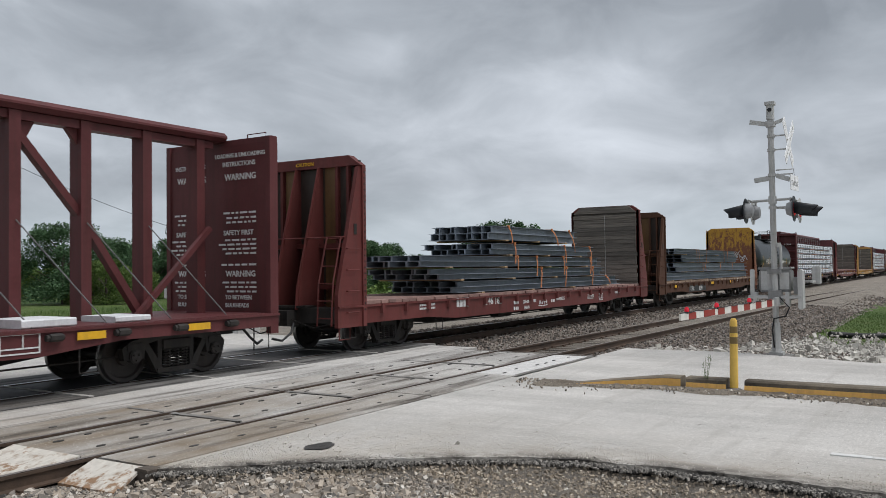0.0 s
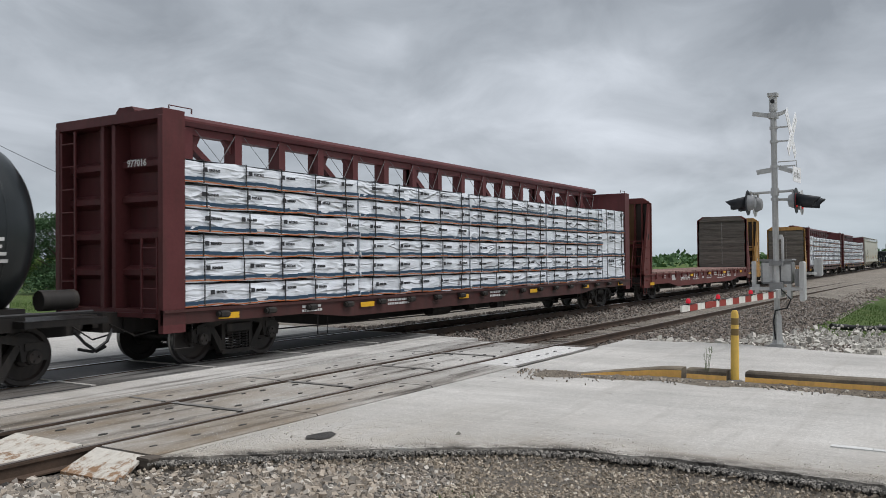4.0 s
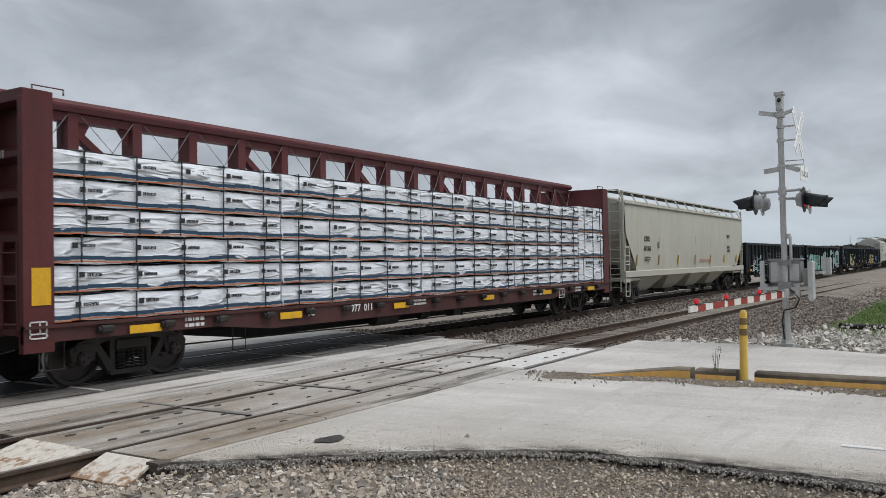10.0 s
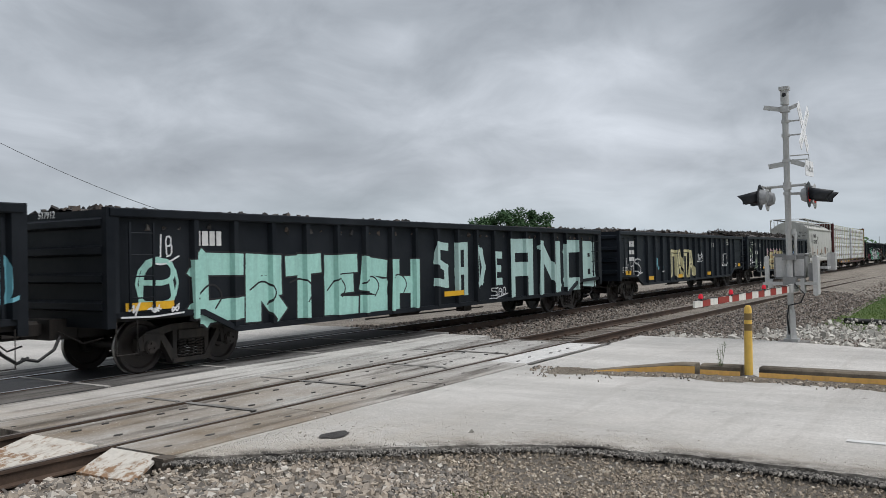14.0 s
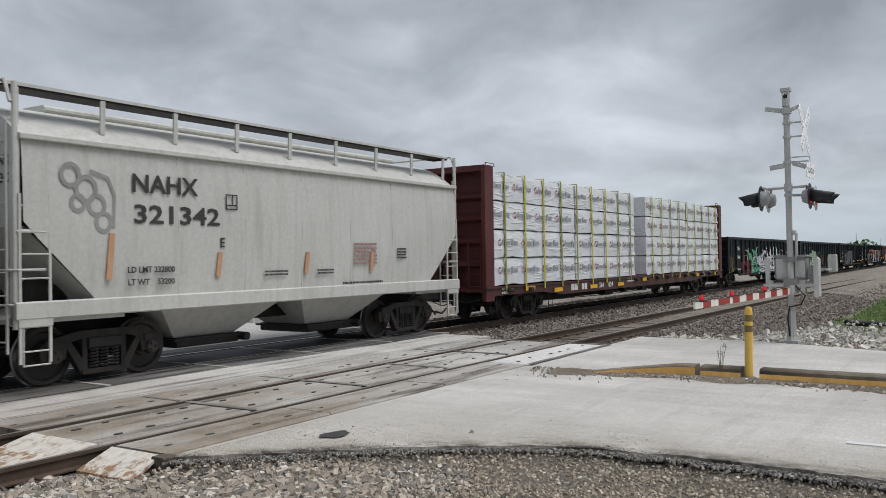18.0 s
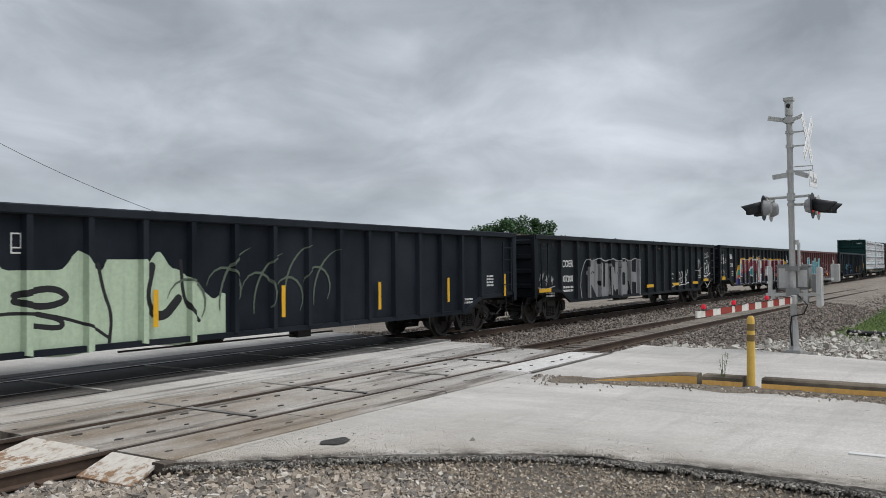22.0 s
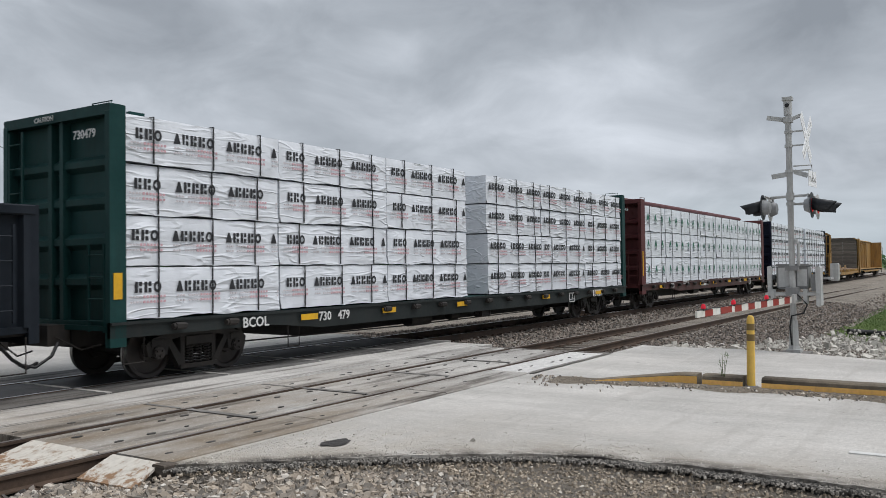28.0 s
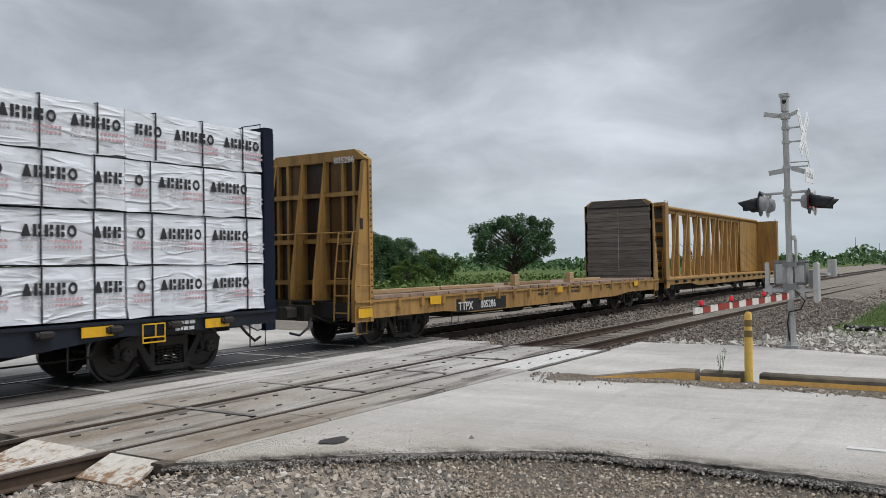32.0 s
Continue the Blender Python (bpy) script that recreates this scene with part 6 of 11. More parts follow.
def wildstyle(car, surf, zones, z0, z1, seed, ink):
    """Interlocking swept strokes with dark outlines; zones: (x0, x1, fill, highlight, count)."""
    r = random.Random(seed)
    layers = []
    todo = []
    for x0, x1, fill, shine, count in zones:
        for i in range(count):
            todo.append((r.uniform(x0, x1), fill, shine))
    r.shuffle(todo)
    tall = z1 - z0
    for x0, x1, fill, shine, count in zones:      # a ragged mass of paint under the strokes
        if count > 20:
            layers.append((fill, band(x0, x1, 0.09, lambda x: z0, lambda x: z0 + tall * (0.30 + 0.38 * noise.noise((x * 2.3, seed, 0.0)) + 0.2 * noise.noise((x * 7.0, seed, 1.0))))))
    for x, fill, shine in todo:
        low = r.random() < 0.72
        a = r.choice((0.15, 0.4, 0.7, 1.2, 2.2, 2.6, 2.9, -0.25, 3.3)) + r.uniform(-0.25, 0.25)
        l = tall * r.uniform(0.5, 1.15)
        z = z0 + tall * (r.uniform(0.02, 0.40) if low else r.uniform(0.4, 0.62))
        bend = r.uniform(-2.2, 2.2)
        w = tall * r.uniform(0.10, 0.20)
        path = lambda k: [q for q in (clip_z(q, z0, z1 + 0.35 * tall) for q in sweep(r, x, z, l, a, bend, k)) if len(q) >= 3]
        layers.append((ink, path(w * 1.55)))
        layers.append((fill, path(w)))
        if shine and r.random() < 0.45:
            layers.append((shine, path(w * 0.22)))
    layered(car, surf, layers)


def gondola(u0, u1, mat, label, ribs=15, top=2.80, low=0.62, heap=None, second=3.2):
    """An open gondola: ribbed side sheets, top chord, stepped bottom, ribbed ends."""
    L = u1 - u0
    car = thing("gondola_car", label, "gondola car", "train cars")
    rolling(car, u0)
    yo, ys = 1.50, 1.40
    steps = round(L - 1.9 - second)
    xs = [0.10, 1.9 if second > 3 else 1.72] + [second + (L - 1.9 - second) * i / steps for i in range(steps + 1)] + [L - 0.10]
    hi = low + 0.26
    bottom = [(0.0, hi + 0.16), (1.9, hi + 0.10), (2.7, low), (L - 2.7, low), (L - 1.9, hi + 0.10), (L, hi + 0.16)]
    surf = []
    for side in (-1, 1):
        y0, y1 = (side * ys, side * (ys - 0.02)) if side > 0 else (-ys, -ys + 0.02)
        poly = bottom + [(L, top - 0.1), (0, top - 0.1)]
        part("side_sheet", Shape().prism(poly, "y", min(y0, y1), max(y0, y1)), mat, car, "dented steel side sheet")
        ya, yb = (side * ys, side * (yo + 0.02))
        part("top_chord", Shape().slab(-0.02, L + 0.02, min(ya - 0.06 * side, yb), max(ya - 0.06 * side, yb), top - 0.15, top, 0.02), mat, car)
        part("side_sill", Shape().prism([(x, z + 0.10) for x, z in bottom] + [(x, z) for x, z in reversed(bottom)], "y", min(ya, side * (yo - 0.03)), max(ya, side * (yo - 0.03))), mat, car)
        rib = Shape().prism([(-0.085, 0.0), (-0.05, 0.10), (0.05, 0.10), (0.085, 0.0)] if side > 0 else [(-0.085, 0.0), (0.085, 0.0), (0.05, -0.10), (-0.05, -0.10)], "z", 0, 1)
        rme = rib.mesh("side_post", mat)
        for x in xs:
            zb = next(z0 + (z1 - z0) * (x - x0) / (x1 - x0) for (x0, z0), (x1, z1) in zip(bottom, bottom[1:]) if x0 <= x <= x1)
            ob = new("side_post", rme)
            ob.parent = car
            ob.matrix_basis = pose(x, side * ys, zb + 0.08) @ Matrix.Diagonal((1, 1, top - 0.15 - zb - 0.08, 1))
            if side < 0:
                surf.append((x - 0.05, x + 0.05, -ys - 0.10))
    surf += [(a + 0.085, b - 0.085, -ys) for a, b in zip(xs, xs[1:])]
    for a in xs:                                  # the sloping flanks of the ribs
        surf += [(a - 0.085, a - 0.05, -ys, -ys - 0.10), (a + 0.05, a + 0.085, -ys - 0.10, -ys)]
    for x, way in ((0.0, -1), (L, 1)):
        wall = part("end_wall", Shape().box(min(x, x - way * 0.05), max(x, x - way * 0.05), -1.40, 1.40, hi, top - 0.02), mat, car, "end wall with horizontal ribs")
        for k in range(4):
            z = hi + 0.35 + k * (top - hi - 0.45) / 3.3
            part("end_rib", Shape().prism([(x, z - 0.09), (x + way * 0.10, z - 0.05), (x + way * 0.10, z + 0.05), (x, z + 0.09)], "y", -1.38, 1.38), mat, wall)
        for y0 in (-1.5, 1.38):
            part("corner_post", Shape().box(x - 0.08, x + 0.08, y0, y0 + 0.12, hi, top), mat, car)
        coupler(car, x, way)
        ladder(car, x - way * 0.55 - 0.22, x - way * 0.55 + 0.22, -yo - 0.04, 1.15, 2.55, 4, mat)
        part("step", Shape().tube([(x - way * 0.3 - 0.2, -1.46, hi + 0.1), (x - way * 0.3 - 0.2, -1.46, 0.42), (x - way * 0.3 + 0.2, -1.46, 0.42), (x - way * 0.3 + 0.2, -1.46, hi + 0.1)], 0.016, 5), grime, car, "sill step")
    part("floor", Shape().box(0.03, L - 0.03, -1.39, 1.39, 0.95, 1.05), underframe_mat, car)
    part("centre_sill", Shape().box(0.2, L - 0.2, -0.32, 0.32, 0.66, 0.95), underframe_mat, car)
    part("brake_reservoir", Shape().cyl((L * 0.42, -0.75, 0.62), (L * 0.42 + 1.0, -0.75, 0.62), 0.17, 12), grime, car, "", True)
    part("brake_rigging", Shape().tube([(L * 0.35, -1.0, 0.50), (L * 0.62, -1.0, 0.47)], 0.018, 5).box(L * 0.56, L * 0.56 + 0.4, -1.1, -0.85, 0.42, 0.66), grime, car)
    truck(car, 1.95)
    truck(car, L - 1.95)
    if heap:
        seed, mean, rough_, kind = heap
        r = random.Random(seed)
        s = Shape()
        n, m = 60, 9
        zs = {}
        for i in range(n + 1):
            for j in range(m + 1):
                x, y = 0.1 + (L - 0.2) * i / n, -1.36 + 2.72 * j / m
                e = 1 - abs(2 * j / m - 1) ** 3
                zs[i, j] = (x, y, top - 0.30 - (0.10 if kind == "scrap" else 0) + (mean + rough_ * noise.noise((x * 0.55 + seed, y * 0.8, seed))) * e)
        s.add([zs[i, j] for i in range(n + 1) for j in range(m + 1)], [(i * (m + 1) + j, (i + 1) * (m + 1) + j, (i + 1) * (m + 1) + j + 1, i * (m + 1) + j + 1) for i in range(n) for j in range(m)])
        if kind == "scrap":
            for _ in range(4600):
                i, j = r.randrange(n), r.randrange(m)
                p = Vector(zs[i, j]) + Vector((r.uniform(0, 0.3), r.uniform(0, 0.3), r.uniform(-0.06, 0.13)))
                d = Vector((r.gauss(0, 1), r.gauss(0, 1), r.gauss(0, 0.35))).normalized() * r.uniform(0.06, 0.22)
                if abs(p.y) > 1.33:
                    continue
                s.beam(p - d, p + d, r.uniform(0.015, 0.10), r.uniform(0.01, 0.03))
        else:
            for _ in range(900):
                i, j = r.randrange(n), r.randrange(m)
                p = zs[i, j]
                pebble(s, p[0], p[1], p[2], r.uniform(0.03, 0.09), r)
        hp = new("scrap_heap" if kind == "scrap" else "bulk_load", raw_mesh("load", s, SCRAP))
        tagged(hp, "rusty shredded scrap metal heaped in the gondola" if kind == "scrap" else "dark bulk load level with the gondola top", "load", "", "stuff")
        rolling(hp, u0)
    return car, surf, L


SCRAP = isle("scrap_metal", (0.022, 0.022, 0.023), (0.10, 0.098, 0.095), 0.75, (0.085, 0.065, 0.052))


def deck_frame(car, L, mat, deck_z, sill_z, fish, bogie=2.15):
    """A flat underframe: side sills, centre sill, trucks, couplers, a deck."""
    for side in (-1, 1):
        y0, y1 = (side * 1.50, side * 1.42)
        poly = [(0, deck_z), (L, deck_z), (L, sill_z), (L - 3.6, sill_z), (L - 5.0, sill_z - fish), (5.0, sill_z - fish), (3.6, sill_z), (0, sill_z)]
        part("side_sill", Shape().prism(poly, "y", min(y0, y1), max(y0, y1)), mat, car, "steel side sill")
        part("sill_flange", Shape().box(0, L, min(side * 1.42, side * 1.54), max(side * 1.42, side * 1.54), deck_z - 0.05, deck_z - 0.008), mat, car)
    part("centre_sill", Shape().prism([(0.1, 0.95), (L - 0.1, 0.95), (L - 0.1, 0.62), (L - 3.5, 0.62), (L - 5.5, 0.40), (5.5, 0.40), (3.5, 0.62), (0.1, 0.62)], "y", -0.34, 0.34), underframe_mat, car)
    bearer = Shape().box(-0.08, 0.08, -1.42, 1.42, 0.78, deck_z - 0.06).mesh("cross_bearer", underframe_mat)
    for i in range(9):
        part("cross_bearer", bearer, None, car, at=pose(1.0 + (L - 2.0) * i / 8, 0, 0))
    part("brake_reservoir", Shape().cyl((L * 0.40, -0.8, 0.55), (L * 0.40 + 0.9, -0.8, 0.55), 0.17, 12), grime, car, "", True)
    part("brake_cylinder", Shape().cyl((L * 0.46 + 0.6, -0.8, 0.55), (L * 0.46 + 1.0, -0.8, 0.55), 0.12, 10), grime, car, "", True)
    part("brake_rod", Shape().tube([(3.2, -0.9, 0.48), (L * 0.4, -0.9, 0.42), (L - 3.2, -0.9, 0.46)], 0.016, 5), grime, car)
    part("control_valve", Shape().slab(L * 0.53, L * 0.53 + 0.36, -1.28, -1.02, 0.46, 0.74, 0.03).cyl((L * 0.53 - 0.2, -1.15, 0.58), (L * 0.53 + 0.6, -1.15, 0.58), 0.03, 8).cyl((L * 0.53 + 0.5, -1.2, 0.45), (L * 0.53 + 0.5, -1.2, 0.75), 0.06, 8), grime, car, "", True)
    for x, way in ((0.0, -1), (L, 1)):
        coupler(car, x, way)
        part("sill_step", Shape().tube([(x - way * 0.45 - 0.2, -1.47, sill_z + 0.1), (x - way * 0.45 - 0.2, -1.47, 0.38), (x - way * 0.45 + 0.2, -1.47, 0.38), (x - way * 0.45 + 0.2, -1.47, sill_z + 0.1)], 0.016, 5), grime, car, "bent steel sill step")
        part("sill_step", Shape().tube([(x - way * 4.2 - 0.16, -1.45, sill_z), (x - way * 4.2 - 0.16, -1.45, 0.34), (x - way * 4.2 + 0.16, -1.45, 0.34), (x - way * 4.2 + 0.16, -1.45, sill_z)], 0.014, 5), grime, car, "bent steel sill step")
    truck(car, bogie)
    truck(car, L - bogie)


def pockets(car, L, n, y, z0, z1, mat, x0=1.2):
    me = Shape().prism([(-0.075, 0.0), (-0.05, -0.075), (0.05, -0.075), (0.075, 0.0)], "z", z0, z1).mesh("stake_pocket", mat)
    for i in range(n):
        ob = new("stake_pocket", me)
        ob.parent = car
        ob.matrix_basis = pose(x0 + (L - 2 * x0) * i / (n - 1), y, 0)


plank_mat = timber("bulkhead_plank", (0.050, 0.045, 0.040), (0.235, 0.212, 0.188), 0.95, "y")
deck_wood_red = timber("deck_wood_red", (0.19, 0.115, 0.10), (0.34, 0.22, 0.195), 0.95, "y")
deck_wood_tan = timber("deck_wood_tan", (0.19, 0.135, 0.10), (0.36, 0.265, 0.20), 0.95, "y")
# leading bulkhead face: shade of its deep bays put into a near-black rusty colour
bay_shade = paint("bulkhead_back", (0.045, 0.034, 0.028), (0.02, 0.016, 0.013), 0.6, 0.2)
PLANK = Shape().slab(-0.045, 0.045, -1.40, 1.40, 0.0, 0.168, 0.018).mesh("plank", plank_mat)
# infill brown: grime, and the shade between the uprights painted in
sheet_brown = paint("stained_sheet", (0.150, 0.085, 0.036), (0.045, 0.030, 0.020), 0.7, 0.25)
RIVET = Shape().box(-0.018, 0.018, -0.008, 0.008, -0.018, 0.018).mesh("rivet", grime)


def bulkhead(car, x, way, deck_z, mat, top=4.50, planks=True, face=None, braces=True, rake=0.95, cap=None):
    """An end bulkhead. way: -1 for the leading end, whose framing leans outwards in front, +1 for the trailing one. x: its inner face."""
    o = -way                                      # towards the load
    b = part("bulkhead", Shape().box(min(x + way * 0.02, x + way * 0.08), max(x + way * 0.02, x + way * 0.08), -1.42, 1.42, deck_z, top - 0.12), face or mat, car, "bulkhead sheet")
    for side in (-1, 1):
        y0, y1 = side * 1.50, side * 1.40
        poly = [(x, 0.62), (x + way * rake, 0.62), (x + way * rake, 1.35), (x + way * 0.22, top - 0.30), (x + way * 0.15, top - 0.22), (x, top - 0.22)]
        part("side_gusset", Shape().prism(poly, "y", min(y0, y1), max(y0, y1)), mat, b, "tapered side plate")
        s = Shape().box(min(x, x + way * 0.12), max(x, x + way * 0.12), min(side * 1.38, side * 1.54), max(side * 1.38, side * 1.54), 0.62, top - 0.24)
        part("corner_post", s, mat, b)
    cut = 0.34
    part("top_plate", Shape().prism([(-1.54, top - 0.24), (-1.54 + cut, top), (1.54 - cut, top), (1.54, top - 0.24)], "x", min(x, x + way * 0.20), max(x, x + way * 0.20)), cap or mat, b, "chamfered top plate")
    lean = lambda z: x + way * (0.17 + (rake - 0.17) * max(0.0, min(1.0, (top - 0.25 - z) / (top - 1.6))))
    for y in (-0.34, 0.34):                       # two deep uprights, leaning back as they rise
        web = [(x + way * 0.08, 0.95), (lean(0.95), 0.95), (lean(1.5), 1.5), (lean(top - 0.3), top - 0.2), (x + way * 0.08, top - 0.2)]
        w = part("post", Shape().prism(web, "y", y - 0.02, y + 0.02), mat, b, "deep tapered upright")
        part("flange", Shape().beam((lean(1.0), y, 1.0), (lean(1.55), y, 1.55), 0.018, 0.17, (1, 0, 0)).beam((lean(1.55), y, 1.55), (lean(top - 0.28), y, top - 0.24), 0.018, 0.15, (1, 0, 0)), mat, w)
    for y in (-1.16, -0.84, 0.84, 1.16):
        part("stile", Shape().box(min(x + way * 0.08, x + way * 0.19), max(x + way * 0.08, x + way * 0.19), y - 0.035, y + 0.035, 1.0, top - 0.2), mat, b, "thin upright")
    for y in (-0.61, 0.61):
        part("infill_sheet", Shape().box(min(x + way * 0.085, x + way * 0.10), max(x + way * 0.085, x + way * 0.10), y - 0.17, y + 0.17, 1.0, top - 0.2), sheet_brown, b, "grimy sheet, darkened for the shade between the uprights")
    for z in (1.5, 2.45, 3.5) if rake < 0.8 else (1.5, 2.45):
        for y0, y1 in ((-1.40, -0.36), (-0.32, 0.32), (0.36, 1.40)):
            part("girt", Shape().box(min(x + way * 0.10, x + way * 0.26), max(x + way * 0.10, x + way * 0.26), y0, y1, z - 0.05, z + 0.05), mat, b)
    part("grab_rail", Shape().tube([(lean(2.62) + way * 0.04, -1.44, 2.62), (lean(2.62) + way * 0.04, 1.44, 2.62)], 0.018, 6), mat, b)
    part("end_sill", Shape().box(min(x + way * 0.3, x + way * rake), max(x + way * 0.3, x + way * rake), -1.40, 1.40, 0.72, 1.05), grime, b)
    part("end_step", Shape().box(min(x + way * (rake - 0.30), x + way * (rake + 0.06)), max(x + way * (rake - 0.30), x + way * (rake + 0.06)), -0.62, 1.0, 1.055, 1.10), grime, b, "dirty end platform")
    for y0, y1, z1, rungs in ((-1.38, -0.98, 2.62, 5), (1.14, 1.56, 4.3, 9)):
        s = Shape()
        for i in range(rungs):
            z = 0.72 + (z1 - 0.72) * (i + 0.3) / rungs
            s.tube([(lean(z) + way * 0.09, y0, z), (lean(z) + way * 0.09, y1, z)], 0.015, 5)
        for y in (y0, y1):
            s.tube([(lean(0.66) + way * 0.09, y, 0.66), (lean(1.6) + way * 0.09, y, 1.6), (lean(z1) + way * 0.09, y, z1)], 0.020, 5)
            s.tube([(lean(z1) + way * 0.09, y, z1 - 0.03), (x + way * 0.12, y, z1 - 0.03)], 0.014, 5)
        part("ladder", s, mat, b)
    mid = x + way * rake * 0.50
    for i in range(4):                            # grab irons on the side plate
        z = 0.95 + 0.47 * i
        part("grab_iron", Shape().tube([(mid - 0.2, -1.50, z), (mid - 0.2, -1.56, z), (mid + 0.2, -1.56, z), (mid + 0.2, -1.50, z)], 0.013, 5), mat, b)
    part("rope_slot", Shape().box(x + way * 0.36 - 0.05, x + way * 0.36 + 0.05, -1.512, -1.499, 2.68, 2.92), grime, b, "dark slot in the side plate")
    part("stirrup_step", Shape().tube([(x + way * (rake - 0.08), -1.46, 0.66), (x + way * (rake - 0.08), -1.46, 0.36), (x + way * (rake - 0.46), -1.46, 0.36), (x + way * (rake - 0.46), -1.46, 0.66)], 0.018, 5), mat, b)
    for i in range(24):
        z = 1.0 + (top - 1.4) * i / 23
        ob = new("rivet", RIVET)
        ob.parent = b
        ob.matrix_basis = pose(x + way * 0.06, -1.545, z)
    if planks:
        n = int((top - 0.30 - deck_z) / 0.178)
        r = random.Random(int(x * 10))
        for i in range(n):
            ob = new("plank", PLANK)
            ob.parent = b
            ob.matrix_basis = pose(x + o * (0.05 + r.uniform(-0.012, 0.014)), r.uniform(-0.03, 0.03), deck_z + 0.004 + 0.178 * i, r.uniform(-0.3, 0.3), 0, r.uniform(-0.35, 0.35))
        part("tie_wire", Shape().box(min(x + o * 0.10, x + o * 0.112), max(x + o * 0.10, x + o * 0.112), -0.045, -0.032, deck_z + 0.3, top - 0.4), galv, b, "thin steel strip")
        part("plank", Shape().prism([(-1.40, top - 0.30), (-1.08, top - 0.02), (1.08, top - 0.02), (1.40, top - 0.30)], "x", min(x + o * 0.09, x), max(x + o * 0.09, x)), plank_mat if cap is None else cap, b, "chamfered top board")
    return b


def board_deck(car, x0, x1, z, mat):
    """Deck boards laid across: the pieces."""
    n = round((x1 - x0) / 0.29)
    me = Shape().slab(-1.49, 1.49, -0.138, 0.138, -0.075, 0.0, 0.01).mesh("deck_board", mat)
    me.transform(Matrix.Rotation(radians(90), 4, "Z"))
    r = random.Random(n)
    for i in range(n):
        ob = new("deck_board", me)
        ob.parent = car
        ob.matrix_basis = pose(x0 + (i + 0.5) * (x1 - x0) / n, r.uniform(-0.03, 0.03), z + r.uniform(-0.008, 0.008))


def flatcar(u0, u1, mat, label, deck_mat, rake=0.98, face=None, cap=None, top=4.5, rear=None, bogie=2.45, deck=1.20):
    L = u1 - u0
    car = thing("bulkhead_flatcar", label, "flat car", "train cars")
    rolling(car, u0)
    deck_frame(car, L, mat, deck, 0.74 if deck > 1.15 else 0.68, 0.18 if deck > 1.15 else 0.10, bogie)
    board_deck(car, rake + 0.05, L - rake - 0.05, deck + 0.08, deck_mat)
    bulkhead(car, rake, -1, deck, mat, top, True, bay_shade, True, rake, None)
    bulkhead(car, L - rake, 1, deck, rear or mat, top, rear is None, rear or face or plank_mat, True, rake, cap)
    pockets(car, L, 19, -1.50, deck - 0.22, deck - 0.01, mat, 1.6)
    return car, L


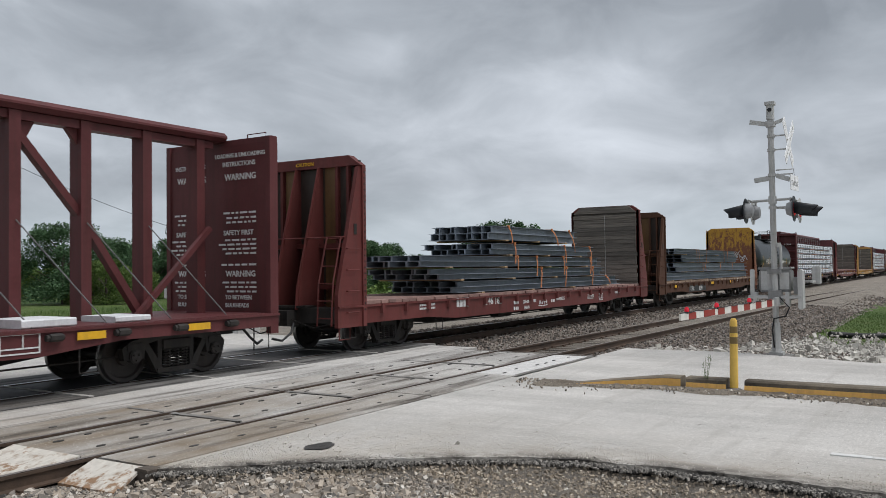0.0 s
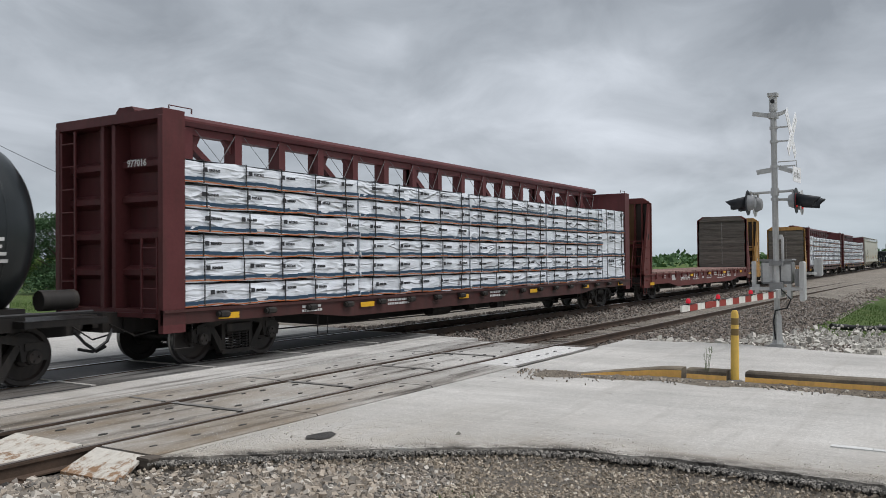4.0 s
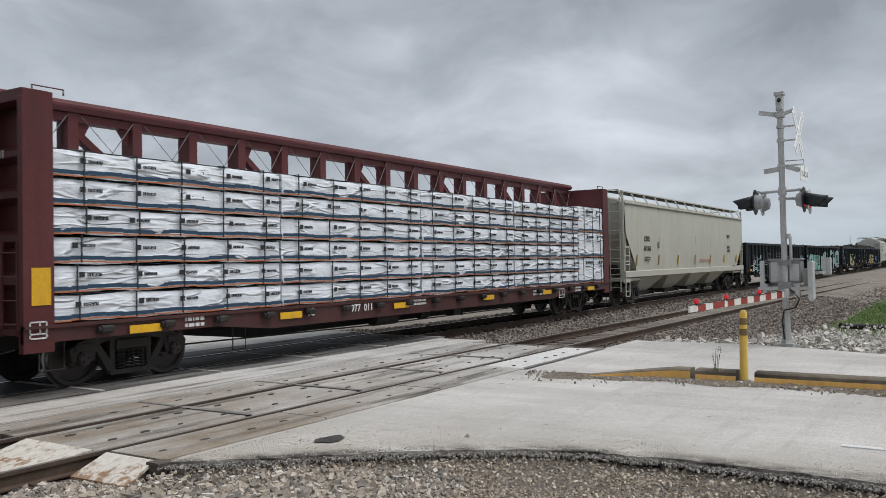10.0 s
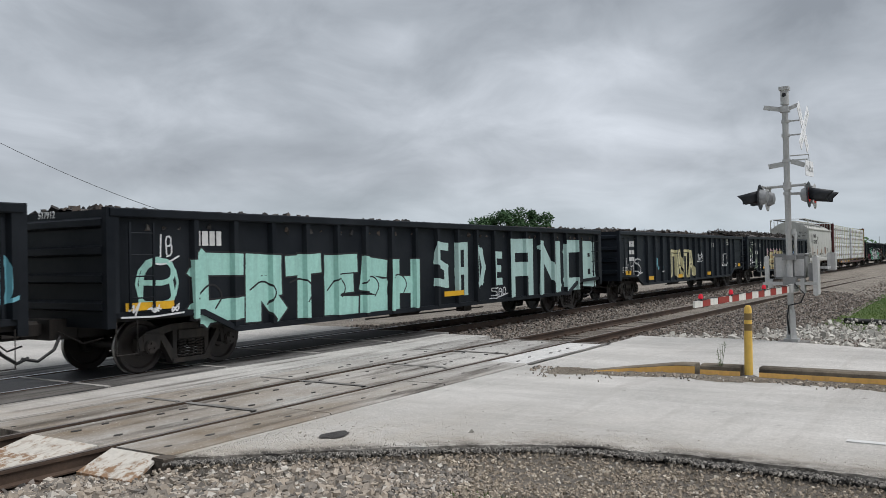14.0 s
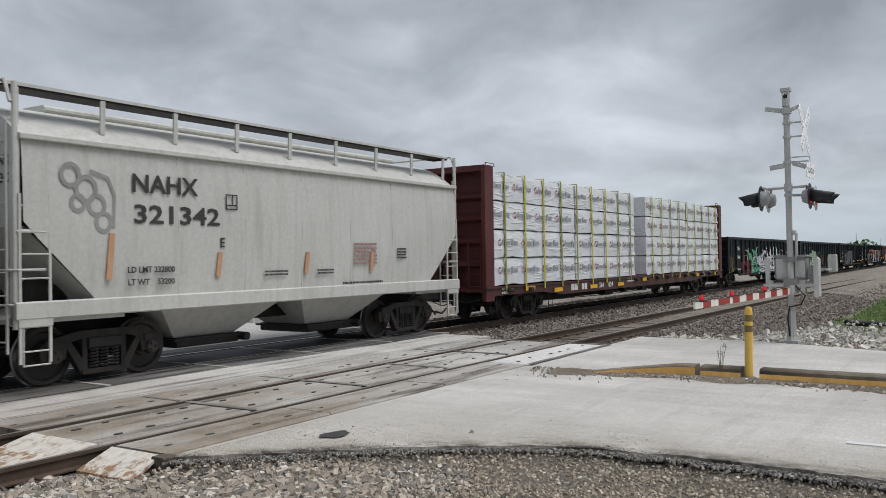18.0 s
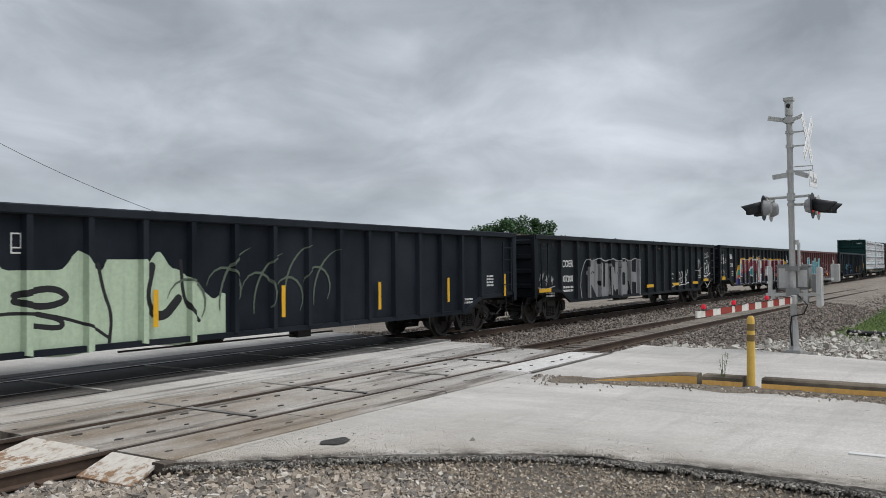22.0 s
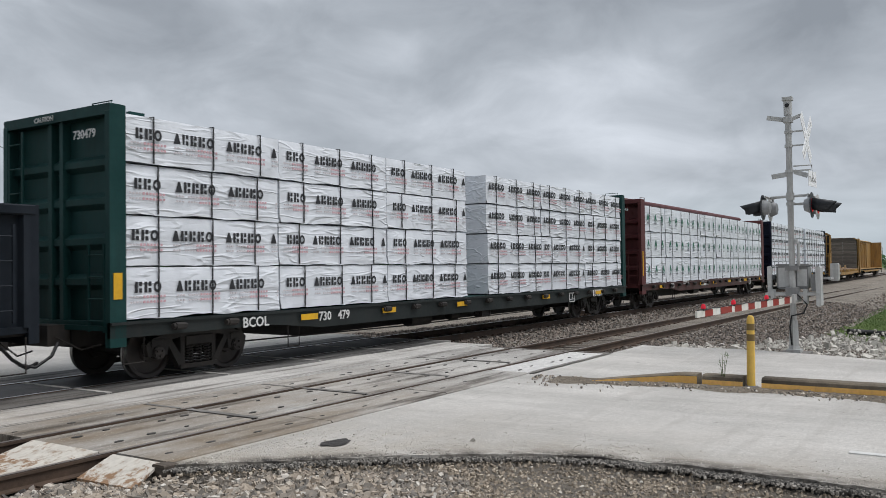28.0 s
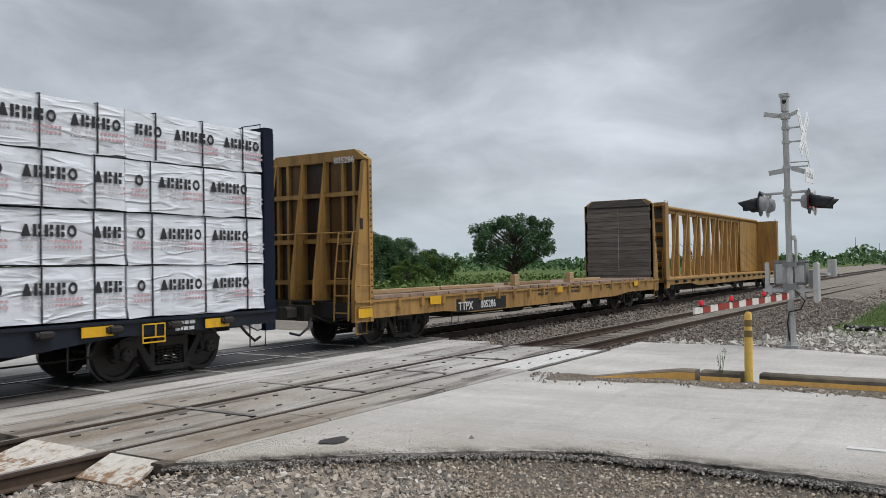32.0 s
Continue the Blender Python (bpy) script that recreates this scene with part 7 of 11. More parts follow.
def centrebeam(u0, u1, mat, label, top=4.72, loaded=True, bulk=4.50, panel=(0.9, 0.9), posts=15, braces=True, bd=0.42, sill=None, chord=True, clear=(0, 0), off=0.0, phase=1, bogie=2.15):
    """A centre-beam flat: deck, two bulkheads, and a truss of posts and braces along the middle under a top chord."""
    L = u1 - u0
    car = thing("centrebeam_car", label, "lumber car", "train cars")
    rolling(car, u0)
    deck_frame(car, L, sill or mat, 1.06, 0.80, 0.14, bogie)
    part("deck", Shape().box(0.05, L - 0.05, -1.44, 1.44, 1.0, 1.065), mat, car, "steel deck")
    for x, way in ((bd, -1), (L - bd, 1)):
        b = part("bulkhead", Shape().box(x - 0.03, x + 0.03, -1.44, 1.44, 1.06, bulk - 0.10), mat, car, "end bulkhead")
        for side in (-1, 1):
            s = Shape().prism([(x - way * 0.06, 0.66), (x + way * bd, 0.66), (x + way * bd, bulk - 0.12), (x + way * (bd - 0.06), bulk), (x - way * 0.06, bulk)], "y", min(side * 1.50, side * 1.38), max(side * 1.50, side * 1.38))
            part("corner_post", s, mat, b)
        part("top_plate", Shape().slab(min(x, x + way * (bd - 0.01)), max(x, x + way * (bd - 0.01)), -1.5, 1.5, bulk - 0.16, bulk + 0.01, 0.02), mat, b)
        part("post", Shape().box(min(x, x + way * (bd - 0.07)), max(x, x + way * (bd - 0.07)), -0.16, -0.06, 1.0, bulk - 0.1).box(min(x, x + way * (bd - 0.07)), max(x, x + way * (bd - 0.07)), 0.16, 0.26, 1.0, bulk - 0.1), mat, b)
        for z in (1.7, 2.35, 3.0, 3.62):
            part("girt", Shape().prism([(x + way * 0.02, z - 0.14), (x + way * min(0.2, bd - 0.1), z - 0.05), (x + way * min(0.2, bd - 0.1), z + 0.05), (x + way * 0.02, z + 0.14)], "y", -1.38, 1.38), mat, b)
        ladder(b, x + way * (bd - 0.01), -1.34, -0.92, 0.9, 2.3, 4, mat, "ladder", "y")
        ladder(b, x + way * (bd - 0.01), 0.92, 1.34, 0.9, 4.3, 8, mat, "ladder", "y")
        part("end_platform", Shape().box(min(x, x + way * bd), max(x, x + way * bd), -1.4, 1.4, 0.92, 1.0), mat, b)
        rail = [(x - way * 0.3, -1.4), (x + way * 0.2, -1.4)] if bd > 0.3 else [(x + way * 0.05, -0.8), (x + way * 0.05, -1.3)]
        part("grab_rail", Shape().tube([(*rail[0], bulk), (*rail[0], bulk + 0.09), (*rail[1], bulk + 0.09), (*rail[1], bulk)], 0.014, 5), mat, b)
    if chord:
        part("top_chord", Shape().slab(bd - 0.02, L - bd + 0.02, -0.26, 0.26, top - 0.19, top, 0.075), mat, car, "long top chord")
        part("chord_web", Shape().box(0.4, L - 0.4, -0.12, 0.12, top - 0.34, top - 0.20), mat, car)
        me = Shape().prism([(-0.10, 1.06), (0.10, 1.06), (0.10, top - 0.2), (-0.10, top - 0.2)], "y", -0.16, 0.16).mesh("centre_post", mat)
        for i in range(1, posts + (0 if bd > 0.3 else 1)):
            x = 0.42 + off + (L - 0.84) * i / posts
            ob = new("centre_post", me)
            ob.parent = car
            ob.matrix_basis = pose(x, 0, 0)
        knee = 3.35 if loaded else 2.85
        if braces:
            for i in range(0, posts):
                x0 = 0.42 + off + (L - 0.84) * i / posts
                x1 = 0.42 + off + (L - 0.84) * (i + 1) / posts
                if i % 3 == phase:
                    part("diagonal_brace", Shape().beam((x0, 0, top - 0.42), (x1, 0, knee), 0.16, 0.13).beam((x1, 0, knee), (x1 + (x1 - x0) * (0.75 if loaded else 0.95), 0, 1.1), 0.16, 0.13), mat, car)
                    part("gusset", Shape().prism([(x0 - 0.1, top - 0.3), (x0 + 0.42, top - 0.3), (x0 + 0.18, top - 0.75), (x0 - 0.1, top - 0.75)], "y", -0.05, 0.05), mat, car)
                    part("gusset", Shape().prism([(x1 + 0.1, top - 0.3), (x1 - 0.35, top - 0.3), (x1 - 0.1, top - 0.62)], "y", -0.045, 0.045), mat, car)
        cab2 = Shape()
        for i in range(posts):
            x0 = 0.42 + (L - 0.84) * (i + 0.1) / posts
            x1 = 0.42 + (L - 0.84) * (i + 0.9) / posts
            if loaded:
                cab2.tube([(x0, -0.2, top - 0.25), (x1, -0.45, 3.3)], 0.008, 4)
                cab2.tube([(x1, -0.2, top - 0.25), (x0, -0.45, 3.3)], 0.008, 4)
            else:
                cab2.tube([(x0 + off - 0.12, -0.17, 2.75), (x1 + off - 0.3, -1.3, 1.07)], 0.011, 4)
        tagged(part("tie_cables", cab2, plain("cable_grey", (0.16, 0.16, 0.16), 0.6), car, "thin tie-down cables"), kind="stuff")
    win = Shape().slab(-0.10, 0.10, -0.13, -0.01, -0.10, 0.02, 0.03).cyl((-0.15, -0.07, -0.04), (0.13, -0.07, -0.04), 0.05, 8).mesh("winch", grime)
    for i in range(18):
        if clear[0] < 1.3 + (L - 2.6) * i / 17 < clear[1]:
            continue
        ob = new("winch", win)
        ob.parent = car
        ob.matrix_basis = pose(1.3 + (L - 2.6) * i / 17, -1.50, 0.97, 0, 0, 0)
    return car, L


# lumber packs


def pack_mesh(key, l, h, d, mat, seed, bulge=0.02, straps=0):
    """A wrapped pack: soft edges, a slightly uneven skin."""
    s = Shape()
    n, m = max(4, round(l / 0.16)), 5

    def skin(a, b, seed2):
        return bulge * noise.noise((a * 2.1 + seed2, b * 2.9, seed)) + 0.020 * (0.5 - abs(noise.noise((a * 2.6 + b * 1.7, b * 3.1 - a * 0.8, seed2))))
    c = 0.03
    front = []
    for i in range(n + 1):
        for j in range(m + 1):
            x, z = l * i / n, h * j / m
            edge = min(1.0, min(i, n - i, j, m - j) / 1.0)
            pinch = 0.035 * max(math.exp(-((x - l * (q + 0.5) / straps) / 0.13) ** 2) for q in range(straps)) if straps else 0.0
            if straps:
                z = h * j / m - 0.035 * (j / m) * (0.5 + noise.noise((x * 1.1 + seed, 1.0, 4.0)))
            if j == 0:                            # the hem hangs unevenly
                z = -0.012 + 0.034 * noise.noise((x * 1.5 + seed, 3.0, seed)) + 0.012 * noise.noise((x * 6.0, 5.0, seed))
            front.append((x, pinch - (skin(x, z, seed) * edge) + (c * (1 - edge) if j else -0.004 - 0.02 * noise.noise((x * 2.4, 8.0, seed))), z))
    top = []
    for i in range(n + 1):
        for j in range(4):
            x, y = l * i / n, c + (d - c) * j / 3
            top.append((x, y, h + skin(x, y, seed + 9) * (1 if 0 < j else 0)))
    k = len(front)
    s.add(front + top, [(i * (m + 1) + j, (i + 1) * (m + 1) + j, (i + 1) * (m + 1) + j + 1, i * (m + 1) + j + 1) for i in range(n) for j in range(m)] +
          [(k + i * 4 + j, k + (i + 1) * 4 + j, k + (i + 1) * 4 + j + 1, k + i * 4 + j + 1) for i in range(n) for j in range(3)])
    s.add([(0, c, 0), (0, d, 0), (0, d, h), (0, c, h), (l, c, 0), (l, d, 0), (l, d, h), (l, c, h)], [(0, 3, 2, 1), (4, 5, 6, 7), (1, 2, 6, 5), (0, 1, 5, 4)])
    me = s.mesh(key, mat, True)
    return me


white_wrap = wrap("white_wrap", (0.72, 0.75, 0.79), 0.42, 1.2)
mill_wrap = wrap("mill_wrap", (0.72, 0.745, 0.785), 0.42, 0.6)
smooth_wrap = wrap("smooth_wrap", (0.68, 0.69, 0.71), 0.4, 0.35)
strap_black = plain("black_strap", (0.03, 0.03, 0.032), 0.5)
strap_green = plain("olive_strap", (0.30, 0.30, 0.06), 0.6)
strap_yellow = plain("yellow_strap", (0.52, 0.48, 0.06), 0.6)
print_black = plain("wrap_print_black", (0.032, 0.032, 0.036), 0.5)
print_pink = plain("wrap_print_pink", (0.64, 0.40, 0.43), 0.5)
print_ghost = plain("wrap_print_ghost", (0.62, 0.57, 0.59), 0.5)
print_grey = plain("wrap_print_grey", (0.30, 0.31, 0.34), 0.5)
print_faint = plain("wrap_print_faint", (0.36, 0.37, 0.39), 0.5)
print_green = plain("wrap_print_green", (0.025, 0.17, 0.11), 0.5)
print_navy = plain("wrap_print_navy", (0.03, 0.065, 0.11), 0.5)
print_orange = plain("wrap_print_orange", (0.55, 0.16, 0.05), 0.5)
wood_block = timber("dunnage", (0.26, 0.17, 0.09), (0.48, 0.34, 0.20), 0.9, "x")


def prints(style, l, h, seed):
    """The printing on one pack's face, as plain shapes: a list of (material, shape)."""
    r = random.Random(seed)
    y = -0.022
    out = []
    if style == "mill_a":                         # bold dark word of blocks over small pink lines, again and again
        a, b2, c2 = Shape(), Shape(), Shape()
        x = r.uniform(-0.6, 0.15)
        H, W = 0.178, 0.150
        while x < l - 0.1:
            z = h * 0.50
            for i in range(5):                    # five plain forms: a wedge, three split blocks, a ring
                k = x + i * (W + 0.032)
                if k < 0.02 or k + W > l - 0.02:
                    continue
                if i == 0:
                    a.prism([(k, z), (k + W, z), (k + W * 0.62, z + H), (k + W * 0.38, z + H)], "y", y - 0.003, y)
                elif i == 4:
                    for q in range(12):
                        rim = [(math.cos(0.5236 * (q + e)), math.sin(0.5236 * (q + e))) for e in (0, 1)]
                        a.prism([(k + W * 0.5 + c * W * f, z + H * 0.5 + d * H * f) for (c, d), f in ((rim[0], 0.52), (rim[1], 0.52), (rim[1], 0.27), (rim[0], 0.27))], "y", y - 0.003, y)
                else:
                    a.box(k, k + W * 0.36, y - 0.003, y, z, z + H)
                    a.box(k + W * 0.52, k + W * 0.9, y - 0.003, y, z, z + H * 0.40)
                    a.box(k + W * 0.52, k + W * 0.9, y - 0.003, y, z + H * 0.60, z + H)
            for row in range(2):
                for q in range(7):
                    k = x + 0.52 + 0.067 * q
                    if k > 0.02 and k + 0.05 < l:
                        b2.box(k, k + 0.044, y - 0.003, y, z - 0.088 - 0.085 * row, z - 0.048 - 0.085 * row)
                for q in range(8):
                    k = x + 0.02 + 0.062 * q
                    if k > 0.02 and k + 0.05 < l and q != 3:
                        c2.box(k, k + 0.040, y - 0.003, y, z - 0.084 - 0.085 * row, z - 0.054 - 0.085 * row)
            x += 1.16 + r.uniform(-0.05, 0.05)
        out = [(print_black, a), (print_pink, b2), (print_ghost, c2)]
    elif style == "mill_b":                       # sun mark and a grey word
        a, b2 = Shape(), Shape()
        x = r.uniform(-0.2, 0.4)
        while x < l - 0.5:
            z = h * 0.45
            for i in range(10):
                an = 0.628 * i
                if x > 0.06:
                    b2.beam((x + 0.05 * math.cos(an), y, z + 0.07 + 0.05 * math.sin(an)), (x + 0.11 * math.cos(an), y, z + 0.07 + 0.11 * math.sin(an)), 0.004, 0.028, (0, 1, 0))
            k = x + 0.14
            for w in (0.75, 0.5, 0.28, 0.55, 0.55, 0.36, 0, 0.95, 0.55, 0.55, 0.55):
                H = 0.17 if w > 0.7 else 0.115
                if k > 0.02 and k + 0.1 < l and w:
                    a.box(k, k + w * 0.125, y - 0.003, y, z, z + H)
                k += (w + 0.16) * 0.125 if w else 0.05
            if x > 0:
                a.box(x + 0.2, min(l - 0.02, x + 0.75), y - 0.003, y, z - 0.045, z - 0.032)
            x += 1.42 + r.uniform(-0.1, 0.1)
        out = [(print_faint, a), (print_pink, b2)]
    elif style == "mill_c":                       # green peaked mark over a thin line
        a, b2 = Shape(), Shape()
        n = max(2, round(l / 0.9))
        for i in range(n):
            x, z = l * (i + 0.5) / n + r.uniform(-0.04, 0.04), h * 0.42
            a.prism([(x - 0.14, z), (x - 0.07, z), (x, z + 0.11), (x + 0.07, z), (x + 0.14, z), (x + 0.03, z + 0.27), (x - 0.03, z + 0.27)], "y", y - 0.003, y)
            a.box(x - 0.11, x + 0.11, y - 0.003, y, z - 0.05, z - 0.03)
            bars(b2, x - 0.15, z - 0.13, (1, 1, 1, 1, 1), 0.055, y, 0.2, 0.8)
        out = [(print_green, a), (print_grey, b2)]
    else:                                         # siding packs: navy and orange bands, small marks
        a, b2, c = Shape(), Shape(), Shape()
        z0 = 0.0
        n = max(6, round(l / 0.3))
        for i in range(n):
            x0, x1 = l * i / n, l * (i + 1) / n
            dz = 0.012 * math.sin(i * 1.3 + seed)
            a.box(x0, x1, y - 0.003, y, 0.035 + dz, 0.095 + dz)
            b2.box(x0, x1, y - 0.004, y, 0.0 + dz, 0.018 + dz)
        k = max(1, round(l / 1.0))
        for i in range(k):
            x = l * (i + r.uniform(0.35, 0.6)) / k
            if style == "siding_big":
                c.box(x - 0.02, x + 0.10, y - 0.003, y, h - 0.22, h - 0.10)
                bars(c, x + 0.15, h - 0.20, (0.8, 1.1, 0.7, 0.6, 0.4, 0.8, 0.3, 0.7, 0.7), 0.085, y, 0.18, 0.6)
                bars(c, x - 0.02, h - 0.32, (3, 3.5, 4), 0.035, y, 0.8, 0.8)
            else:
                up = h * r.uniform(0.50, 0.58)
                c.box(x, x + 0.10, y - 0.003, y, up - 0.01, up + 0.075)
                bars(c, x + 0.14, up + 0.005, (0.8, 1.1, 0.7, 0.6, 0.4, 0.8, 0.3, 0.7, 0.7), 0.05, y, 0.18, 0.6)
        out = [(print_navy, a), (print_orange, b2), (print_black, c)]
    return out


PACKS = {}


def pack(style, l, h, d, variant, straps=2, strap_mat=None):
    """A lumber pack thing, built once for each style, size and variant, then copied."""
    key = (style, round(l, 2), round(h, 2), variant)
    if key in PACKS:
        return copy_thing(PACKS[key], Matrix())
    lab = {"mill_a": "white-wrapped lumber pack with bold dark print and pink lines", "mill_b": "white-wrapped lumber pack with grey print and red sun mark",
           "mill_c": "white-wrapped lumber pack with green peaked marks", "siding": "white-wrapped siding pack with navy and orange bands", "siding_big": "white-wrapped siding pack with large dark print"}[style]
    t = thing("lumber_pack", lab, "lumber pack", "lumber packs on the train")
    part("wrapper", pack_mesh("wrapper", l, h, d, {"mill_b": smooth_wrap, "mill_a": mill_wrap, "mill_c": mill_wrap}.get(style, white_wrap), variant * 3.7 + l, 0.03 if style[:4] == "mill" else 0.05, straps if style == "siding" else 0), None, t, "creased white plastic wrap")
    for m, sh in prints(style, l, h, variant * 13 + int(l * 10)):
        if sh.f:
            tagged(part("print", sh, m, t, "printed marks"), kind="stuff")
    r = random.Random(variant)
    for i in range(straps):
        x = l * (i + 0.5) / straps + r.uniform(-0.08, 0.08)
        part("strap", Shape().box(x - 0.012, x + 0.012, -0.034, -0.020, 0.0, h + 0.012).box(x - 0.012, x + 0.012, -0.03, d, h + 0.004, h + 0.014), strap_mat or strap_black, t, "narrow steel strap")
    PACKS[key] = t
    return t


def stack(u0, z0, cols, tiers, style, strap_mat=None, straps=2, out=(), seed=0, tier_styles=None):
    """Packs on both sides of a centre beam. cols: (start, length); tiers: heights."""
    r = random.Random(seed)
    for ci, (x, l) in enumerate(cols):
        z = z0
        for ti, h in enumerate(tiers):
            st = tier_styles(ci, ti) if tier_styles else style
            v = r.randrange(6 if st == "siding" else 3)
            step = out[ci] if out else 0.0
            p = pack(st, l - 0.03, h - 0.035, 1.24, v, straps, strap_mat)
            rolling(p, u0 + x + r.uniform(-0.02, 0.02), -1.47 + step + r.uniform(-0.015, 0.015), z + 0.03)
            q = pack(st, l - 0.03, h - 0.035, 1.24, v, straps, strap_mat)
            rolling(q, u0 + x + l - 0.03, 1.47, z + 0.03, 180)
            z += h

# ---- the train's cars, from the first to the last ----
maroon = paint("oxide_maroon", (0.098, 0.028, 0.029), (0.046, 0.028, 0.023), 0.5, 0.06, 0.6, 0.25, 0.0, 0.2)
oxide = paint("oxide_red", (0.122, 0.032, 0.029), (0.050, 0.028, 0.022), 0.5, 0.10, 0.6, 0.3, 0.0, 0.2)
rust_brown = flaking("rusty_brown", (0.34, 0.20, 0.06), 20.0, 1.0)
mustard = paint("freight_yellow", (0.43, 0.240, 0.075), (0.13, 0.072, 0.042), 0.72, 0.16, 0.6, 0.25)
rusty_yellow = flaking("rusty_yellow", (0.52, 0.28, 0.045), 3.05, 1.4, ((0.085, 0.036, 0.022), (0.31, 0.125, 0.068)))
gon_black = paint("gondola_black", (0.0062, 0.0085, 0.0120), (0.016, 0.018, 0.020), 0.30, 0.03, 0.55, 0.4, 0.0, 0.12)
gon_slate = paint("gondola_slate", (0.0068, 0.0102, 0.0155), (0.017, 0.020, 0.023), 0.35, 0.02, 0.5, 0.4, 0.0, 0.14)
gon_red = paint("gondola_red", (0.090, 0.022, 0.022), (0.06, 0.034, 0.028), 0.5, 0.10, 0.6, 0.3)
bulk_green = paint("dark_green", (0.008, 0.040, 0.038), (0.012, 0.024, 0.023), 0.5, 0.04, 0.5, 0.3, 0.0, 0.15)
bulk_blue = paint("dark_blue", (0.004, 0.008, 0.022), (0.012, 0.013, 0.016), 0.5, 0.03, 0.5, 0.3, 0.0, 0.15)
tank_black = paint("tank_black", (0.0065, 0.0095, 0.0108), (0.018, 0.021, 0.021), 0.30, 0.0, 0.30, 0.4, 0.0, 0.42)
gloss = tank_black.node_tree.nodes["Principled BSDF"]
tank_black.node_tree.links.remove(gloss.inputs["Roughness"].links[0])
gloss.inputs["Roughness"].default_value = 0.30
hopper_cream = paint("hopper_cream", (0.475, 0.462, 0.40), (0.27, 0.24, 0.19), 0.38, 0.0, 0.5, 0.08)
hopper_grey = paint("hopper_grey", (0.50, 0.495, 0.465), (0.27, 0.25, 0.22), 0.5, 0.03, 0.55, 0.1)
steel_blue = paint("mill_steel", (0.180, 0.205, 0.238), (0.085, 0.072, 0.060), 0.4, 0.05, 0.5, 0.35)
strap_orange = plain("orange_strap", (0.62, 0.24, 0.10), 0.6)
mint = spray("mint", (0.34, 0.60, 0.53))
chrome = spray("silver", (0.34, 0.35, 0.35))
white_sp = spray("white", (0.66, 0.67, 0.68))
cream_sp = spray("cream", (0.60, 0.55, 0.33))
pink_sp = spray("pink", (0.45, 0.30, 0.34))
plum = spray("plum", (0.16, 0.028, 0.045))
ochre = spray("ochre", (0.62, 0.36, 0.05))
sky_blue = spray("sky_blue", (0.16, 0.42, 0.50))
ultra = spray("ultramarine", (0.05, 0.06, 0.22))
pale_green = spray("pale_green", (0.42, 0.52, 0.38))
black_sp = spray("black", (0.018, 0.018, 0.02))
sand = spray("sand", (0.40, 0.32, 0.17))
sill_black = paint("sill_black", (0.012, 0.016, 0.016), (0.03, 0.028, 0.026), 0.5, 0.03, 0.6, 0.3)
sill_navy = paint("sill_navy", (0.006, 0.010, 0.018), (0.02, 0.02, 0.02), 0.5, 0.03, 0.6, 0.3)
sill_maroon = paint("sill_maroon", (0.062, 0.022, 0.020), (0.032, 0.022, 0.019), 0.6, 0.05, 0.65, 0.25)
WORD4 = (0.92, 0.95, 0.85, 0.80)

TURN_END = Matrix.Rotation(radians(-90), 4, "Z")
set_type([(t, s, 1.0) for t, s in (("546 162", 0.30), ("WARNING", 0.19), ("SAFETY FIRST", 0.15), ("INSTRUCTIONS", 0.15), ("LOADING & UNLOADING", 0.13), ("TO BETWEEN", 0.13), ("BULKHEADS", 0.13), ("201400", 0.14),
    ("84600", 0.14), ("546 074", 0.34), ("201600", 0.14), ("84400", 0.14), ("PPTX 3512", 0.40), ("977016", 0.17), ("37363", 0.18), ("977011", 0.16), ("CBFX", 0.30), ("471986", 0.30), ("AOK", 0.33), ("519", 0.31), ("335", 0.31),
    ("210700", 0.13), ("75300", 0.13), ("517912", 0.16), ("519   588", 0.30), ("NAHX", 0.42), ("321342", 0.42), ("LD LMT 232800", 0.14), ("LT WT    53200", 0.14), ("564034", 0.28), ("COER", 0.30), ("807164", 0.28), ("UCRY", 0.24),
    ("100525", 0.26), ("807208", 0.30), ("517018", 0.27), ("518384", 0.27), ("60201", 0.24), ("730479", 0.20), ("730   479", 0.26), ("BCOL", 0.26), ("NOKL", 0.24), ("737490", 0.26), ("TTPX", 0.30), ("806189", 0.30),
    ("805286", 0.28), ("CAUTION", 0.12), ("627345", 0.16), ("LD LMT", 0.13), ("LT WT", 0.13), ("CU FT 3850", 0.12), ("805286", 0.20))])


def along(u0, *us):
    return [u - u0 for u in us]


# first: an empty maroon centre-beam
car, L = centrebeam(-10.3, 12.36, maroon, "empty maroon centre-beam lumber car", 4.72, False, 4.55, posts=17, bd=0.16, off=-0.34, phase=2)
part("strut", Shape().beam((L - 2.35, -0.25, 1.1), (L - 0.62, -0.25, 2.75), 0.10, 0.10), maroon, car, "slanting steel strut")
inner = L - 0.16 - 0.036
for text, size, y, z in (("LOADING & UNLOADING", 0.12, 0.80, 4.20), ("INSTRUCTIONS", 0.13, 0.58, 4.02), ("WARNING", 0.18, 0.52, 3.74), ("SAFETY FIRST", 0.14, 0.56, 2.62), ("WARNING", 0.17, 0.50, 1.78), ("TO BETWEEN", 0.12, 0.52, 1.32), ("BULKHEADS", 0.12, 0.52, 1.16)):
    lettering(text, size, white_ink, car, (inner, y - 0.75, z), turn=TURN_END)
    if text != "LOADING & UNLOADING":
        lettering(text, size, white_ink, car, (inner, y + 0.66, z), turn=TURN_END)
s = Shape()
rr = random.Random(2)
